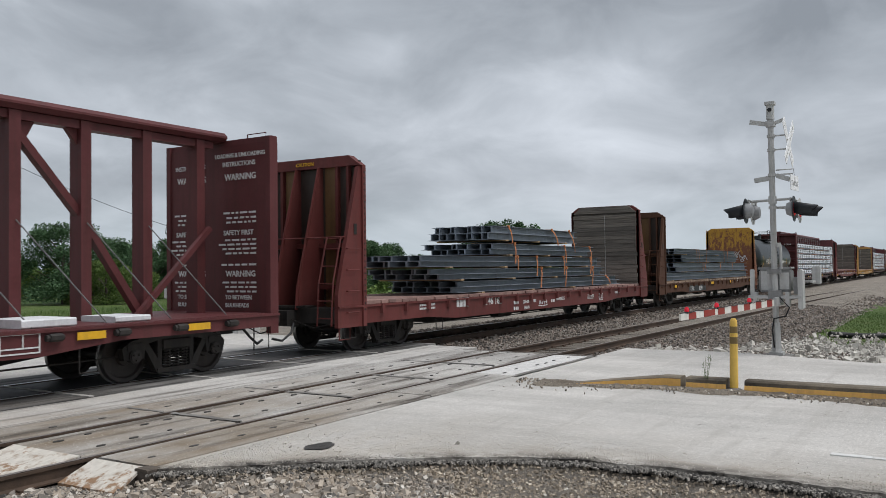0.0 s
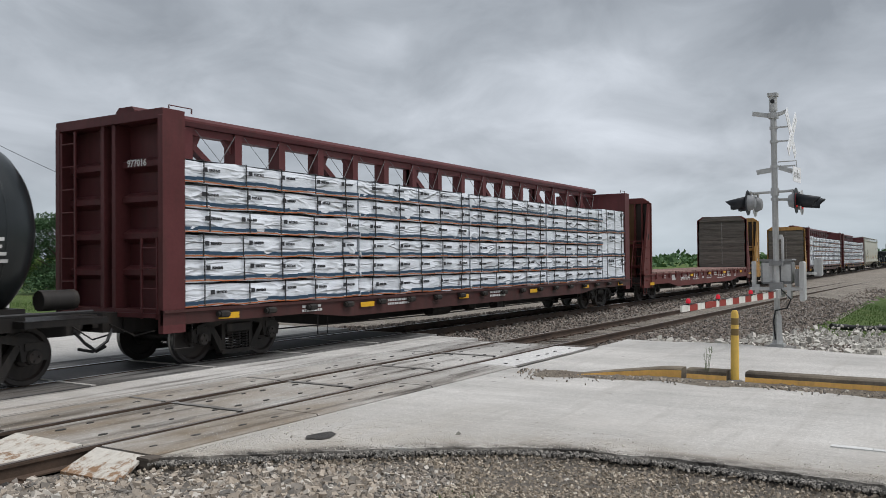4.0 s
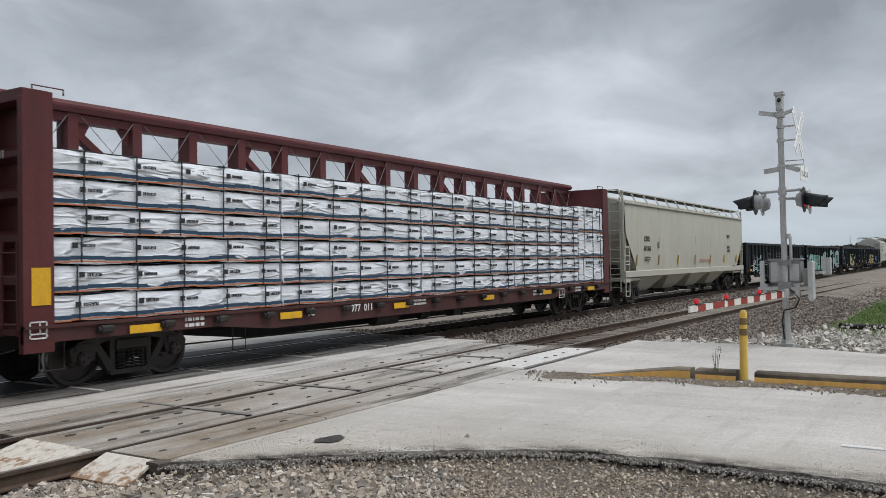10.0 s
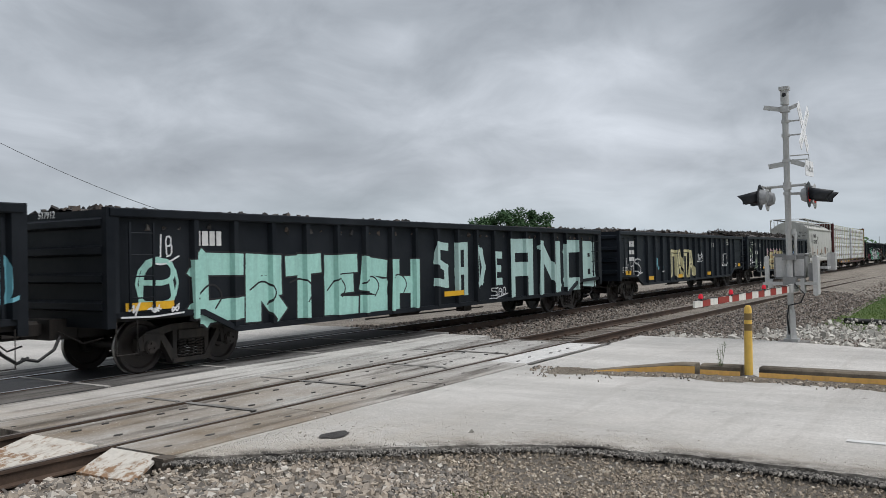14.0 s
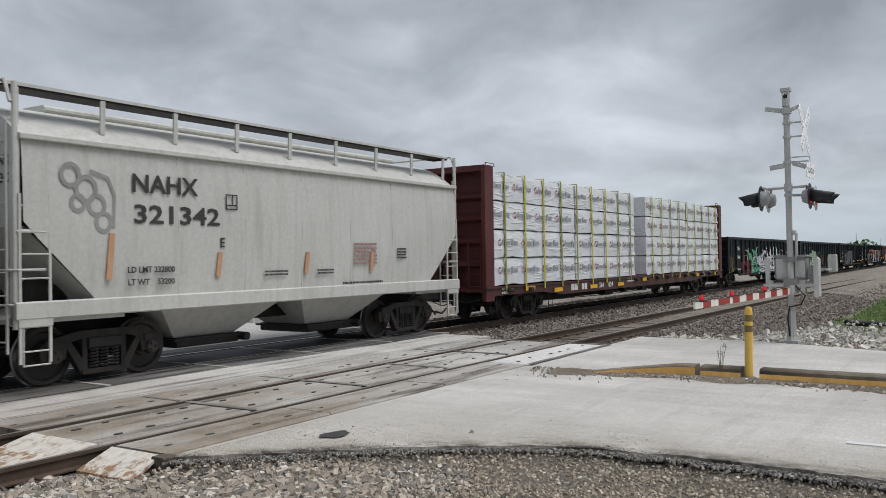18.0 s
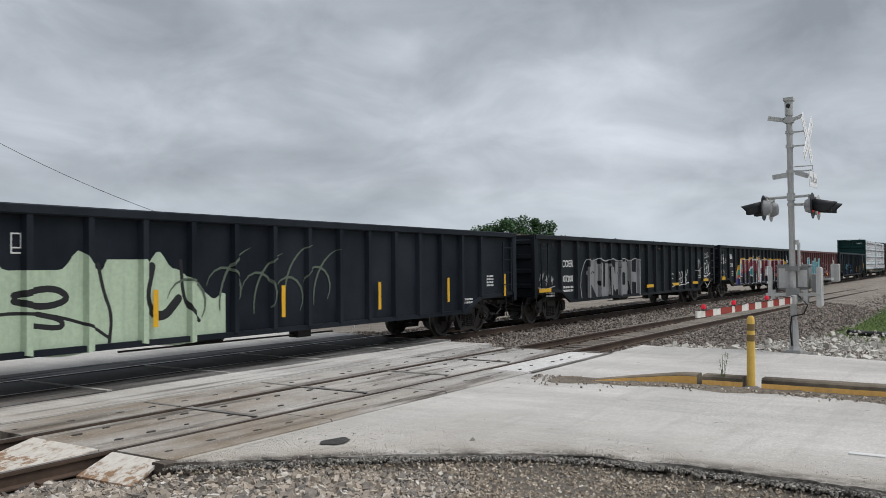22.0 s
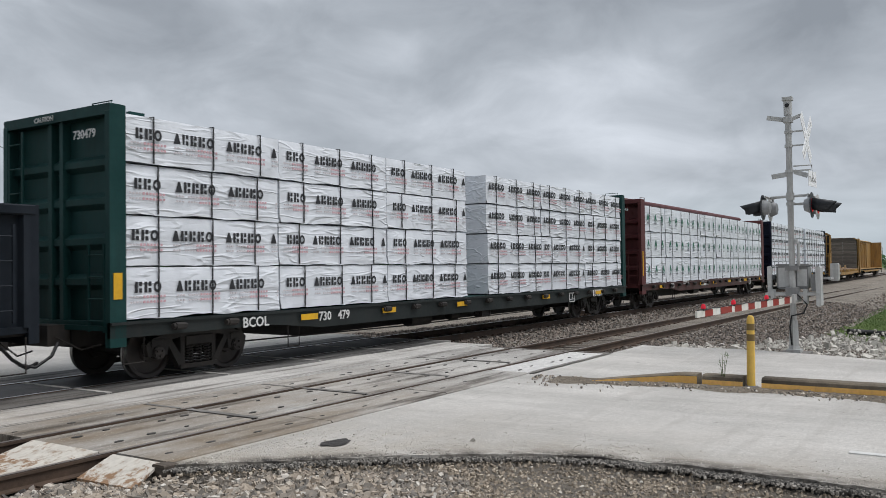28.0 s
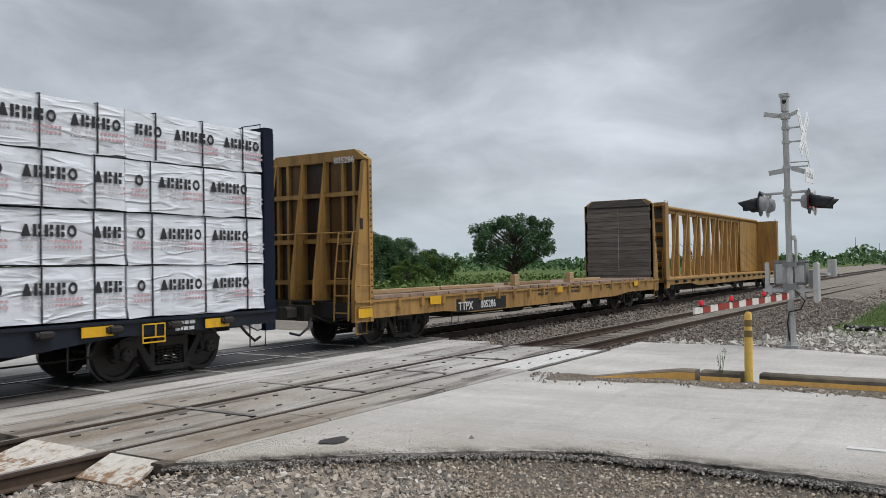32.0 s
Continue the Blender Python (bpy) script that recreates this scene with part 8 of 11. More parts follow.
for z in (3.05, 2.95, 2.86, 2.50, 2.41, 2.32, 2.23, 2.0, 1.64, 1.55, 1.46):
    for y0 in (-1.1, 0.35):
        k = y0
        while k < y0 + 0.85:
            l = rr.uniform(0.06, 0.2)
            s.box(inner - 0.006, inner, k, k + l, z, z + 0.038)
            k += l + 0.05
tagged(part("stencil_lines", s, white_ink, car, "white stencilled instructions"), kind="stuff")
part("deck_timber", Shape().slab(L - 5.2, L - 4.3, -1.3, -0.3, 1.07, 1.2, 0.02), white_sp, car, "pale timber bearer")
part("deck_timber", Shape().slab(L - 3.6, L - 2.9, -1.3, -0.4, 1.07, 1.17, 0.02), white_sp, car, "pale timber bearer")
frame_mark(car, 17.0, 0.72, 0.62, 0.30, -1.51, white_ink)
reflectors(car, [(18.2, 0.86), (20.35, 0.86), (15.0, 0.86), (12.0, 0.86), (9.0, 0.86)], -1.545, 0.5, 0.12)


# steel beams
def beam_tier(u0, x0, x1, z0, h, beams, ways, seed, label="bundle of grey-blue steel beams with wooden spacers", width=2.5):
    """One layer of I-beams side by side, with spacers under it and straps over it."""
    r = random.Random(seed)
    t = thing("steel_beam_bundle", label, "steel beams", "steel beams on the train")
    w = width / beams
    rows = 2 if h > 0.23 else 1
    prof = [(-w * 0.47, 0), (w * 0.47, 0), (w * 0.47, 0.05 * h), (w * 0.07, 0.09 * h), (w * 0.07, 0.91 * h), (w * 0.47, 0.95 * h), (w * 0.47, h), (-w * 0.47, h), (-w * 0.47, 0.95 * h), (-w * 0.07, 0.91 * h), (-w * 0.07, 0.09 * h), (-w * 0.47, 0.05 * h)]
    cuts = [x0] + sorted(x0 + (x1 - x0) * k for k in ways) + [x1]
    for i in range(beams):
        y = -width / 2 + w * (i + 0.5)
        for a, b in zip(cuts, cuts[1:]):
            for row in range(rows):
                d0, d1 = r.uniform(0, 0.5) if a == x0 else 0.006, r.uniform(0, 0.4) if b == x1 else 0.006
                part("beam", Shape().prism([(p[0] + y + (0.01 if row else 0), (p[1] + h * row) / rows * 0.985) for p in prof], "x", a + d0, b - d1), steel_blue, t)
    n = max(3, round((x1 - x0) / 3.2))
    for i in range(n):
        x = x0 + (x1 - x0) * (i + 0.4) / n
        part("spacer", Shape().slab(-0.09, 0.09, -width / 2 - 0.10, width / 2 + 0.1, -0.045, 0.0, 0.008).mesh("spacer", wood_block), None, t, "wooden spacer block", at=pose(x, 0, 0))
    rolling(t, u0, 0, z0)
    return t


def strap_over(t, xs, z_top, drop, width=2.5, mat=None):
    """Webbing over the pile and down its near face."""
    for i, x in enumerate(xs):
        lean = 0.25 * math.sin(i * 2.3)
        y = -width / 2 - 0.012
        s = Shape().beam((x, -y, z_top + 0.012), (x, y, z_top + 0.012), 0.06, 0.008).beam((x, y, z_top), (x + lean, y - 0.01, z_top - drop), 0.008, 0.06, (1, 0, 0))
        part("strap", s, mat or strap_orange, t, "orange load strap")


def steel_load(u0, tiers, straps, width=2.55):
    """A pile of tiers (x0, x1, bottom, height, beams, cuts)."""
    for k, (x0, x1, z0, h, n, ways) in enumerate(tiers):
        t = beam_tier(u0, x0, x1, z0, h, n, ways, k + int(u0), width=width if k < len(tiers) - 1 else width - 0.25)
        if k in straps:
            strap_over(t, straps[k][0], h, straps[k][1], width if k < len(tiers) - 1 else width - 0.25)


# second: oxide-red bulkhead flat with steel beams
u0 = 14.22
car, L = flatcar(u0, 35.2, oxide, "oxide-red bulkhead flat car loaded with steel beams", deck_wood_red, deck=1.10)
steel_load(u0, [(5.4, 18.6, 1.225, 0.315, 6, (0.2, 0.55, 0.8)), (4.3, 16.8, 1.60, 0.29, 6, (0.3, 0.62)), (3.7, 16.4, 1.95, 0.30, 6, (0.45,)), (7.4, 15.6, 2.31, 0.33, 7, (0.35, 0.7)), (7.6, 14.3, 2.76, 0.42, 8, (0.6,))], {})
for x, x1, z, drop in ((8.71, 8.99, 3.18, 0.5), (11.92, 12.45, 3.18, 0.52), (13.39, 13.94, 3.18, 0.75), (8.88, 8.93, 2.64, 0.62), (12.67, 12.82, 2.64, 0.6), (14.97, 15.19, 2.64, 0.62), (9.05, 9.09, 2.25, 0.42), (12.57, 12.66, 2.25, 0.62),
                       (15.02, 15.06, 2.25, 0.62), (10.43, 10.46, 2.25, 0.62), (12.80, 12.73, 1.89, 0.66), (15.27, 15.22, 1.89, 0.66), (10.79, 10.74, 1.89, 0.66), (16.63, 17.08, 1.545, 0.3)):
    w = 1.15 if z > 3 else 1.275
    line = [(x, w, z + 0.012), (x, -w - 0.004, z + 0.014), (x + 0.42 * (x1 - x), -w - 0.05, z - 0.30 * drop), (x + 0.8 * (x1 - x), -w - 0.035, z - 0.66 * drop), (x1, -w - 0.02, z - drop)]
    sh = Shape().beam(line[0], line[1], 0.06, 0.008)
    for a, b2 in zip(line[1:], line[2:]):
        sh.beam(a, b2, 0.008, 0.065, (1, 0, 0))
    sh.tube([(x, -w - 0.02, z + 0.03), (x + 0.03, -w - 0.03, z - 0.05)], 0.035, 6)
    st = solid("load_strap", sh, strap_orange, "slack orange webbing strap over steel beams", "strap", "load straps")
    rolling(st, u0)
s = Shape()
bars(s, 5.0, 0.86, WORD4, 0.24, -1.502, 0.16, 0.62)
letter_blocks(s, white_ink, car, "white lettering blocks")
lettering("546 162", 0.30, white_ink, car, (6.6, -1.503, 0.86))
lettering("201400", 0.14, white_ink, car, (9.0, -1.503, 0.80))
lettering("FBS", 0.13, white_ink, car, (9.72, -1.503, 0.81))
lettering("84600", 0.14, white_ink, car, (9.07, -1.503, 0.62))
stencils(car, [(3.2, 0.96, 0.7, 2, 0.05), (8.35, 0.80, 0.3, 1, 0.10), (8.35, 0.62, 0.3, 1, 0.10), (11.05, 0.76, 0.26, 1, 0.09), (11.45, 0.88, 0.7, 3, 0.022), (14.2, 0.88, 0.6, 4, 0.025), (17.0, 0.92, 0.6, 2, 0.03)], -1.502, white_ink)
frame_mark(car, 15.32, 0.66, 0.40, 0.26, -1.503, white_ink)
piece(car, [(0, L, -1.50)], 10.1, 0.68, 0.65, 0.22, 4, white_sp, None, None, 8, "tag")
lettering("CAUTION", 0.12, reflector, car, (0.76, 0.35, 4.33), turn=TURN_END)

# third: rusty brown bulkhead flat, steel beams, rear bulkhead with flaking yellow paint
u0 = 36.9
car, L = flatcar(u0, 58.0, rust_brown, "rusty brown bulkhead flat car loaded with steel beams", deck_wood_tan, 0.98, None, None, 4.38, rusty_yellow, 3.0, 1.10)
qs = []
for i, (y, z) in enumerate(((-1.0, 2.25), (-0.55, 2.5), (-0.1, 2.4), (0.35, 2.6), (0.8, 2.35), (0.45, 1.75), (-0.6, 1.7))):
    rr = random.Random(i + 31)
    pts = [(y + 0.22 * math.cos(k * 1.7 + i) + 0.02 * k - 0.1, z + 0.30 * math.sin(k * 2.3 + 2 * i) + rr.uniform(-0.05, 0.05)) for k in range(10)]
    qs += stroke(smooth_line(pts, 1), 0.028)
s = Shape()
for q in qs:
    s.add([(L - 0.98 + 0.014, -a, b) for a, b in q], [tuple(range(len(q)))])
part("graffiti_tag", s, white_sp, car, "white scrawl on rusty sheet")
steel_load(u0, [(1.4, 19.95, 1.225, 0.355, 7, (0.3, 0.6)), (3.6, 19.4, 1.63, 0.44, 7, (0.35,)), (4.9, 17.1, 2.12, 0.34, 6, (0.25, 0.55)), (4.0, 17.0, 2.50, 0.28, 7, (0.5,))],
           {3: ((7.6, 8.0, 9.7, 13.5, 14.4), 0.75), 1: ((8.3, 8.7, 12.2, 15.0), 0.4)})
part("mark_panel", Shape().box(4.75, 8.0, -1.506, -1.500, 0.62, 0.94), black_sp, car, "black number panel")
lettering("TTPX", 0.28, white_ink, car, (5.0, -1.509, 0.68))
lettering("8 334", 0.28, white_ink, car, (6.6, -1.509, 0.68))
stencils(car, [(15.2, 1.0, 0.5, 1, 0.16)], -1.502, white_ink)
reflectors(car, [(2.2, 0.88), (8.9, 0.92), (13.2, 0.92), (18.4, 0.9)], -1.545, 0.55, 0.13)

# fourth: black tank car
u0, u1 = 58.15, 72.72
L = u1 - u0
car = thing("tank_car", "glossy black tank car with white lettering and top platform", "tank car", "train cars")
rolling(car, u0)
RT, ZC = 1.44, 2.36
prof = []
for i in range(9):
    a = math.pi / 2 * i / 8
    prof.append((0.80 * (1 - math.sin(a)), RT * max(0.02, math.cos(a)) if i < 8 else 0.03))
prof = prof[::-1]
HEAD = 1.12                                       # where the leading head begins
body = [(HEAD + p[0], p[1]) for p in prof] + [(L - 0.72 - p[0], p[1]) for p in reversed(prof)]
shell = part("tank_shell", Shape().lathe(body, "x", 48, (0, 0, ZC)), tank_black, car, "black cylindrical shell with dished heads", True)
for x in (2.0, 4.6, L / 2 - 0.35, L / 2 + 0.4, 9.9, L - 1.65):
    part("weld_seam", Shape().lathe([(x - 0.015, RT), (x - 0.008, RT + 0.006), (x + 0.008, RT + 0.006), (x + 0.015, RT)], "x", 40, (0, 0, ZC)), tank_black, shell, "", True)
for x in (1.9, L - 1.9):
    part("saddle", Shape().box(x - 0.7, x + 0.7, -1.15, 1.15, 0.86, 1.20).prism([(-1.42, 1.9), (-1.1, 0.95), (1.1, 0.95), (1.42, 1.9)], "x", x - 0.06, x + 0.06), underframe_mat, car)
for x0, x1 in ((0.0, 1.4), (L - 1.4, L)):
    part("end_sill", Shape().box(x0, x1, -1.45, 1.45, 0.92, 1.02), underframe_mat, car)
for x0, x1 in ((0.0, 3.2), (L - 3.2, L)):
    part("stub_sill", Shape().box(x0, x1, -0.35, 0.35, 0.66, 0.915), underframe_mat, car)
deck = part("platform", Shape().box(L / 2 - 0.85, L / 2 + 1.40, -1.0, 1.0, ZC + RT - 0.04, ZC + RT + 0.02), black, car, "grated top platform")
part("manway", Shape().cyl((L / 2, 0, ZC + RT - 0.1), (L / 2, 0, ZC + RT + 0.32), 0.34, 16).cyl((L / 2 - 0.4, 0.3, ZC + RT), (L / 2 - 0.4, 0.3, ZC + RT + 0.4), 0.09, 8).cyl((L / 2 + 0.45, -0.2, ZC + RT), (L / 2 + 0.45, -0.2, ZC + RT + 0.45), 0.07, 8), tank_black, car, "", True)
zr, zp = ZC + RT + 0.66, ZC + RT
for x0, x1 in ((L / 2 - 0.80, L / 2 - 0.15), (L / 2 + 0.25, L / 2 + 1.38)):
    for y in (-0.98, 0.98):
        part("railing", Shape().tube([(x0, y, zp), (x0, y, zr - 0.1), (x0 + 0.08, y, zr), (x1 - 0.08, y, zr), (x1, y, zr - 0.1), (x1, y, zp)], 0.022, 7), black, deck, "black tubular railing", True)
part("railing", Shape().tube([(L / 2 - 0.80, -0.98, zr - 0.1), (L / 2 - 0.80, 0.98, zr - 0.1)], 0.022, 7).tube([(L / 2 + 1.38, -0.98, zr - 0.1), (L / 2 + 1.38, 0.98, zr - 0.1)], 0.022, 7), black, deck, "", True)
s = Shape()
for k in range(15):                               # ladder bent round the shell
    a = radians(-28 + 100 * k / 14)
    y, z = -(RT + 0.10) * math.cos(a), ZC + (RT + 0.10) * math.sin(a)
    s.tube([(L / 2 - 0.20, y, z), (L / 2 + 0.20, y, z)], 0.014, 5)
for dx in (-0.2, 0.2):
    s.tube([(L / 2 + dx, -(RT + 0.1) * math.cos(radians(-34 + 8 * k)), ZC + (RT + 0.1) * math.sin(radians(-34 + 8 * k))) for k in range(15)], 0.018, 5)
part("ladder", s, black, car, "curved side ladder")
part("lower_ladder", Shape().box(L / 2 - 0.22, L / 2 - 0.18, -1.42, -1.36, 0.55, 1.7).box(L / 2 + 0.18, L / 2 + 0.22, -1.42, -1.36, 0.55, 1.7).box(L / 2 - 0.22, L / 2 + 0.22, -1.42, -1.38, 0.6, 0.63).box(L / 2 - 0.22, L / 2 + 0.22, -1.42, -1.38, 0.95, 0.98), black, car)
part("side_rail", Shape().tube([(0.3, -1.48, 1.12), (L - 0.3, -1.48, 1.12)], 0.03, 6), black, car, "running handrail", True)
part("outlet", Shape().cyl((L / 2, 0, 0.45), (L / 2, 0, 1.0), 0.18, 12).box(L / 2 - 0.5, L / 2 + 0.5, -0.9, 0.9, 0.55, 0.62), grime, car)
part("grab_rail", Shape().tube([(0.15, -1.45, 1.0), (0.15, -1.45, 2.35), (0.15, 0.9, 2.5)], 0.02, 6), black, car)
part("brake_cylinder", Shape().cyl((L - 0.9, -1.0, 1.3), (L - 0.3, -1.0, 1.3), 0.16, 10), grime, car, "", True)
for x, way in ((0, -1), (L, 1)):
    coupler(car, x, way)
truck(car, 1.9)
truck(car, L - 1.9)


def on_tank(dz):
    """How far out the shell is at a height over its axis."""
    return -math.sqrt(max(0.0, RT * RT - dz * dz)) - 0.012


def bent(x, z, w, h, mat, name, label=""):
    s = Shape()
    n = 6
    v, f = [], []
    for i in range(n + 1):
        zz = z + h * i / n
        y = on_tank(zz - ZC)
        v += [(x, y, zz), (x + w, y, zz)]
        if i:
            f.append((2 * i - 2, 2 * i - 1, 2 * i + 1, 2 * i))
    part(name, s.add(v, f), mat, car, label)


lettering("PPTX 3512", 0.40, white_ink, car, (3.2, on_tank(-0.24) - 0.012, 2.03), wide=1.05, turn=Matrix.Rotation(radians(7), 4, "X"))
lettering("PPTX 3512", 0.17, white_ink, car, (1.19, 0.72, 2.98), turn=TURN_END)
s = Shape()
for z, y0, wide in ((2.86, 0.62, 0.72), (2.76, 0.62, 0.66), (2.10, 0.62, 0.86), (2.0, 0.62, 0.8), (1.9, 0.56, 0.66)):
    k = y0
    while k > y0 - wide:
        s.box(1.20, 1.205, k - 0.07, k, z, z + 0.055)
        k -= 0.10
s.box(1.20, 1.206, 0.16, 0.50, 3.20, 3.34)
part("stencil_lines", s, white_ink, car, "white stencilled data on the head")
for x, z, h in ((2.42, 1.78, 0.80), (4.2, 1.95, 0.48), (6.02, 2.0, 0.46), (8.48, 2.0, 0.46), (11.25, 2.0, 0.46)):
    bent(x, z, 0.09, h, reflector, "reflector", "yellow reflective stripe")
bent(5.34, 1.95, 0.42, 0.24, spray("lime", (0.55, 0.58, 0.08)), "placard", "yellow placard")
bent(9.2, 2.04, 0.8, 0.22, white_ink, "placard", "white placard")
rr = random.Random(8)
for x, z, w, n in ((3.1, 1.62, 2.1, 2), (5.85, 1.72, 0.75, 4), (7.7, 1.66, 0.85, 4), (9.95, 2.12, 1.2, 1), (10.4, 1.60, 0.9, 3), (12.2, 2.2, 0.7, 5)):
    for i in range(n):                            # short words of print, too small to read
        k = x
        while k < x + w:
            l = rr.uniform(0.06, 0.22)
            bent(k, z - 0.105 * i, l, 0.05 if n > 1 else 0.10, white_ink, "stencil_line")
            k += l + 0.07

# fifth: maroon centre-beam with siding packs
MARO_T = (0.44,) * 6


def siding_load(u0, cols, big, seed):
    for ci, (x, l) in enumerate(cols):
        stack(u0, 1.06, [(x, l)], (0.90,) * 3 if ci == big else MARO_T, "siding_big" if ci == big else "siding", None, 5 if l > 3 else 3, (), seed + ci)


u0 = 73.75
car, L = centrebeam(u0, 97.05, maroon, "maroon centre-beam car loaded with white siding packs", 4.72, True, 4.50, posts=17, sill=sill_maroon)
siding_load(u0, [(0.47, 5.0), (5.5, 4.95), (10.5, 4.95), (15.5, 4.9), (20.45, 2.38)], 4, 3)
lettering("977016", 0.17, white_ink, car, (0.38 - 0.36, -0.55, 3.55), turn=TURN_END)
stencils(car, [(3.5, 0.92, 0.6, 2, 0.05), (6.5, 0.92, 0.9, 2, 0.05), (11.5, 0.92, 0.9, 2, 0.06)], -1.502, white_ink)
reflectors(car, [(1.2, 0.84), (5.4, 0.84), (9.7, 0.84), (14, 0.84), (18.3, 0.84), (21.8, 0.84)], -1.545, 0.5, 0.11)

# sixth: oxide-red bulkhead flat, empty
u0 = 98.8
car, L = flatcar(u0, 119.6, oxide, "empty oxide-red bulkhead flat car with wooden deck", deck_wood_red, 1.02)
s = Shape()
bars(s, 3.98, 0.86, WORD4, 0.25, -1.502, 0.16, 0.62)
letter_blocks(s, white_ink, car, "white lettering blocks")
lettering("546 074", 0.36, white_ink, car, (5.38, -1.503, 0.82), wide=1.32)
lettering("201600", 0.14, white_ink, car, (9.2, -1.503, 1.02))
lettering("84400", 0.14, white_ink, car, (9.25, -1.503, 0.84))
stencils(car, [(2.5, 1.06, 0.5, 2, 0.05), (11.6, 1.06, 0.9, 2, 0.06), (14.6, 1.06, 0.9, 4, 0.045)], -1.502, white_ink)
frame_mark(car, 8.35, 0.82, 0.34, 0.30, -1.503, white_ink)
frame_mark(car, 16.4, 0.82, 0.34, 0.32, -1.503, white_ink)
flat_surf = [(0, L, -1.50)]
piece(car, flat_surf, 7.6, 0.84, 0.7, 0.3, 2, white_sp, None, None, 3, "tag")
piece(car, flat_surf, 10.2, 0.84, 1.0, 0.28, 2, white_sp, None, None, 4, "tag")
piece(car, flat_surf, 12.4, 0.80, 1.8, 0.32, 4, white_sp, None, None, 6, "tag")
reflectors(car, [(0.7, 0.72), (6.97, 0.98), (10.3, 1.02), (13.6, 1.02), (17.7, 1.0), (20.1, 0.86)], -1.545, 0.55, 0.12)
lettering("CAUTION", 0.12, reflector, car, (0.80, 0.3, 4.33), turn=TURN_END)

# seventh: yellow bulkhead flat, empty
u0 = 121.25
car, L = flatcar(u0, 142.2, mustard, "empty yellow bulkhead flat car with weathered deck", deck_wood_tan, 1.05, None, mustard, deck=1.10)
part("mark_panel", Shape().box(4.75, 7.35, -1.506, -1.500, 0.66, 1.00), black_sp, car, "black number panel")
lettering("TTPX", 0.30, white_ink, car, (4.85, -1.508, 0.71))
lettering("806189", 0.30, white_ink, car, (6.05, -1.508, 0.71))
stencils(car, [(1.4, 1.0, 0.8, 2, 0.04), (3.0, 1.04, 0.8, 3, 0.035), (8.3, 1.04, 0.6, 2, 0.08), (9.4, 1.04, 0.5, 2, 0.08), (12.4, 1.02, 0.6, 2, 0.07)], -1.502, black_ink)
frame_mark(car, 7.55, 0.78, 0.36, 0.30, -1.503, black_ink)
letter_blocks(Shape().box(14.9, 15.2, -1.506, -1.5, 0.78, 1.04).box(15.27, 15.57, -1.506, -1.5, 0.78, 1.04).box(15.64, 15.94, -1.506, -1.5, 0.78, 1.04), white_ink, car, "white lettering blocks")
piece(car, [(0, L, -1.50)], 13.6, 0.78, 1.1, 0.3, 2, spray("red", (0.36, 0.03, 0.03)), None, None, 12, "tag")
frame_mark(car, 18.6, 0.78, 0.34, 0.30, -1.503, white_ink)
reflectors(car, [(2.0, 0.88), (4.2, 0.88), (10.6, 0.88), (18.2, 0.88)], -1.545, 0.5, 0.13)
wheel = part("brake_wheel", Shape().tube([(0.42, 0.86 + 0.24 * math.cos(0.3142 * i), 2.0 + 0.24 * math.sin(0.3142 * i)) for i in range(21)], 0.02, 6).cyl((0.36, 0.86, 2.0), (0.80, 0.86, 2.0), 0.05, 8), grime, car, "dirty hand brake wheel")
part("spoke", Shape().tube([(0.42, 0.62, 2.0), (0.42, 1.10, 2.0)], 0.012, 5).tube([(0.42, 0.86, 1.76), (0.42, 0.86, 2.24)], 0.012, 5), grime, wheel)
part("notice_plate", Shape().box(0.33, 0.62, -1.509, -1.502, 1.60, 1.86), black_sp, car, "small black notice plate")
stencils(car, [(0.35, 1.80, 0.22, 3, 0.035)], -1.510, white_ink)
lettering("TTPX", 0.15, black_ink, car, (0.838, 0.80, 4.30), turn=TURN_END)
lettering("806189", 0.16, black_ink, car, (0.838, 0.18, 4.30), turn=TURN_END)

# eighth and ninth: maroon centre-beams with siding packs
u0 = 143.62
car, L = centrebeam(u0, 166.4, maroon, "maroon centre-beam car stacked with white siding packs", 4.72, True, 4.50, posts=17, sill=sill_maroon)
siding_load(u0, [(0.50, 2.45), (2.98, 4.85), (7.86, 4.85), (12.74, 4.8), (17.57, 4.75)], 0, 20)
lettering("37363", 0.18, white_ink, car, (0.01, -0.6, 3.52), turn=TURN_END)
lettering("CAUTION", 0.12, white_ink, car, (0.01, 0.2, 4.38), turn=TURN_END)
s = Shape()
lettering("WC", 0.24, white_ink, car, (5.55, -1.548, 0.84))
lettering("37  363", 0.22, white_ink, car, (7.9, -1.548, 0.85))
stencils(car, [(2.2, 0.94, 0.6, 2, 0.05), (12.2, 0.94, 0.9, 2, 0.05), (15.2, 0.94, 0.9, 2, 0.05), (18.0, 0.94, 0.6, 2, 0.05)], -1.502, white_ink)
reflectors(car, [(0.2, 0.7), (4.3, 0.84), (8.5, 0.84), (13.1, 0.84), (16.6, 0.84), (20.9, 0.84)], -1.545, 0.5, 0.11)
frame_mark(car, 18.9, 0.70, 0.4, 0.3, -1.547, white_ink)

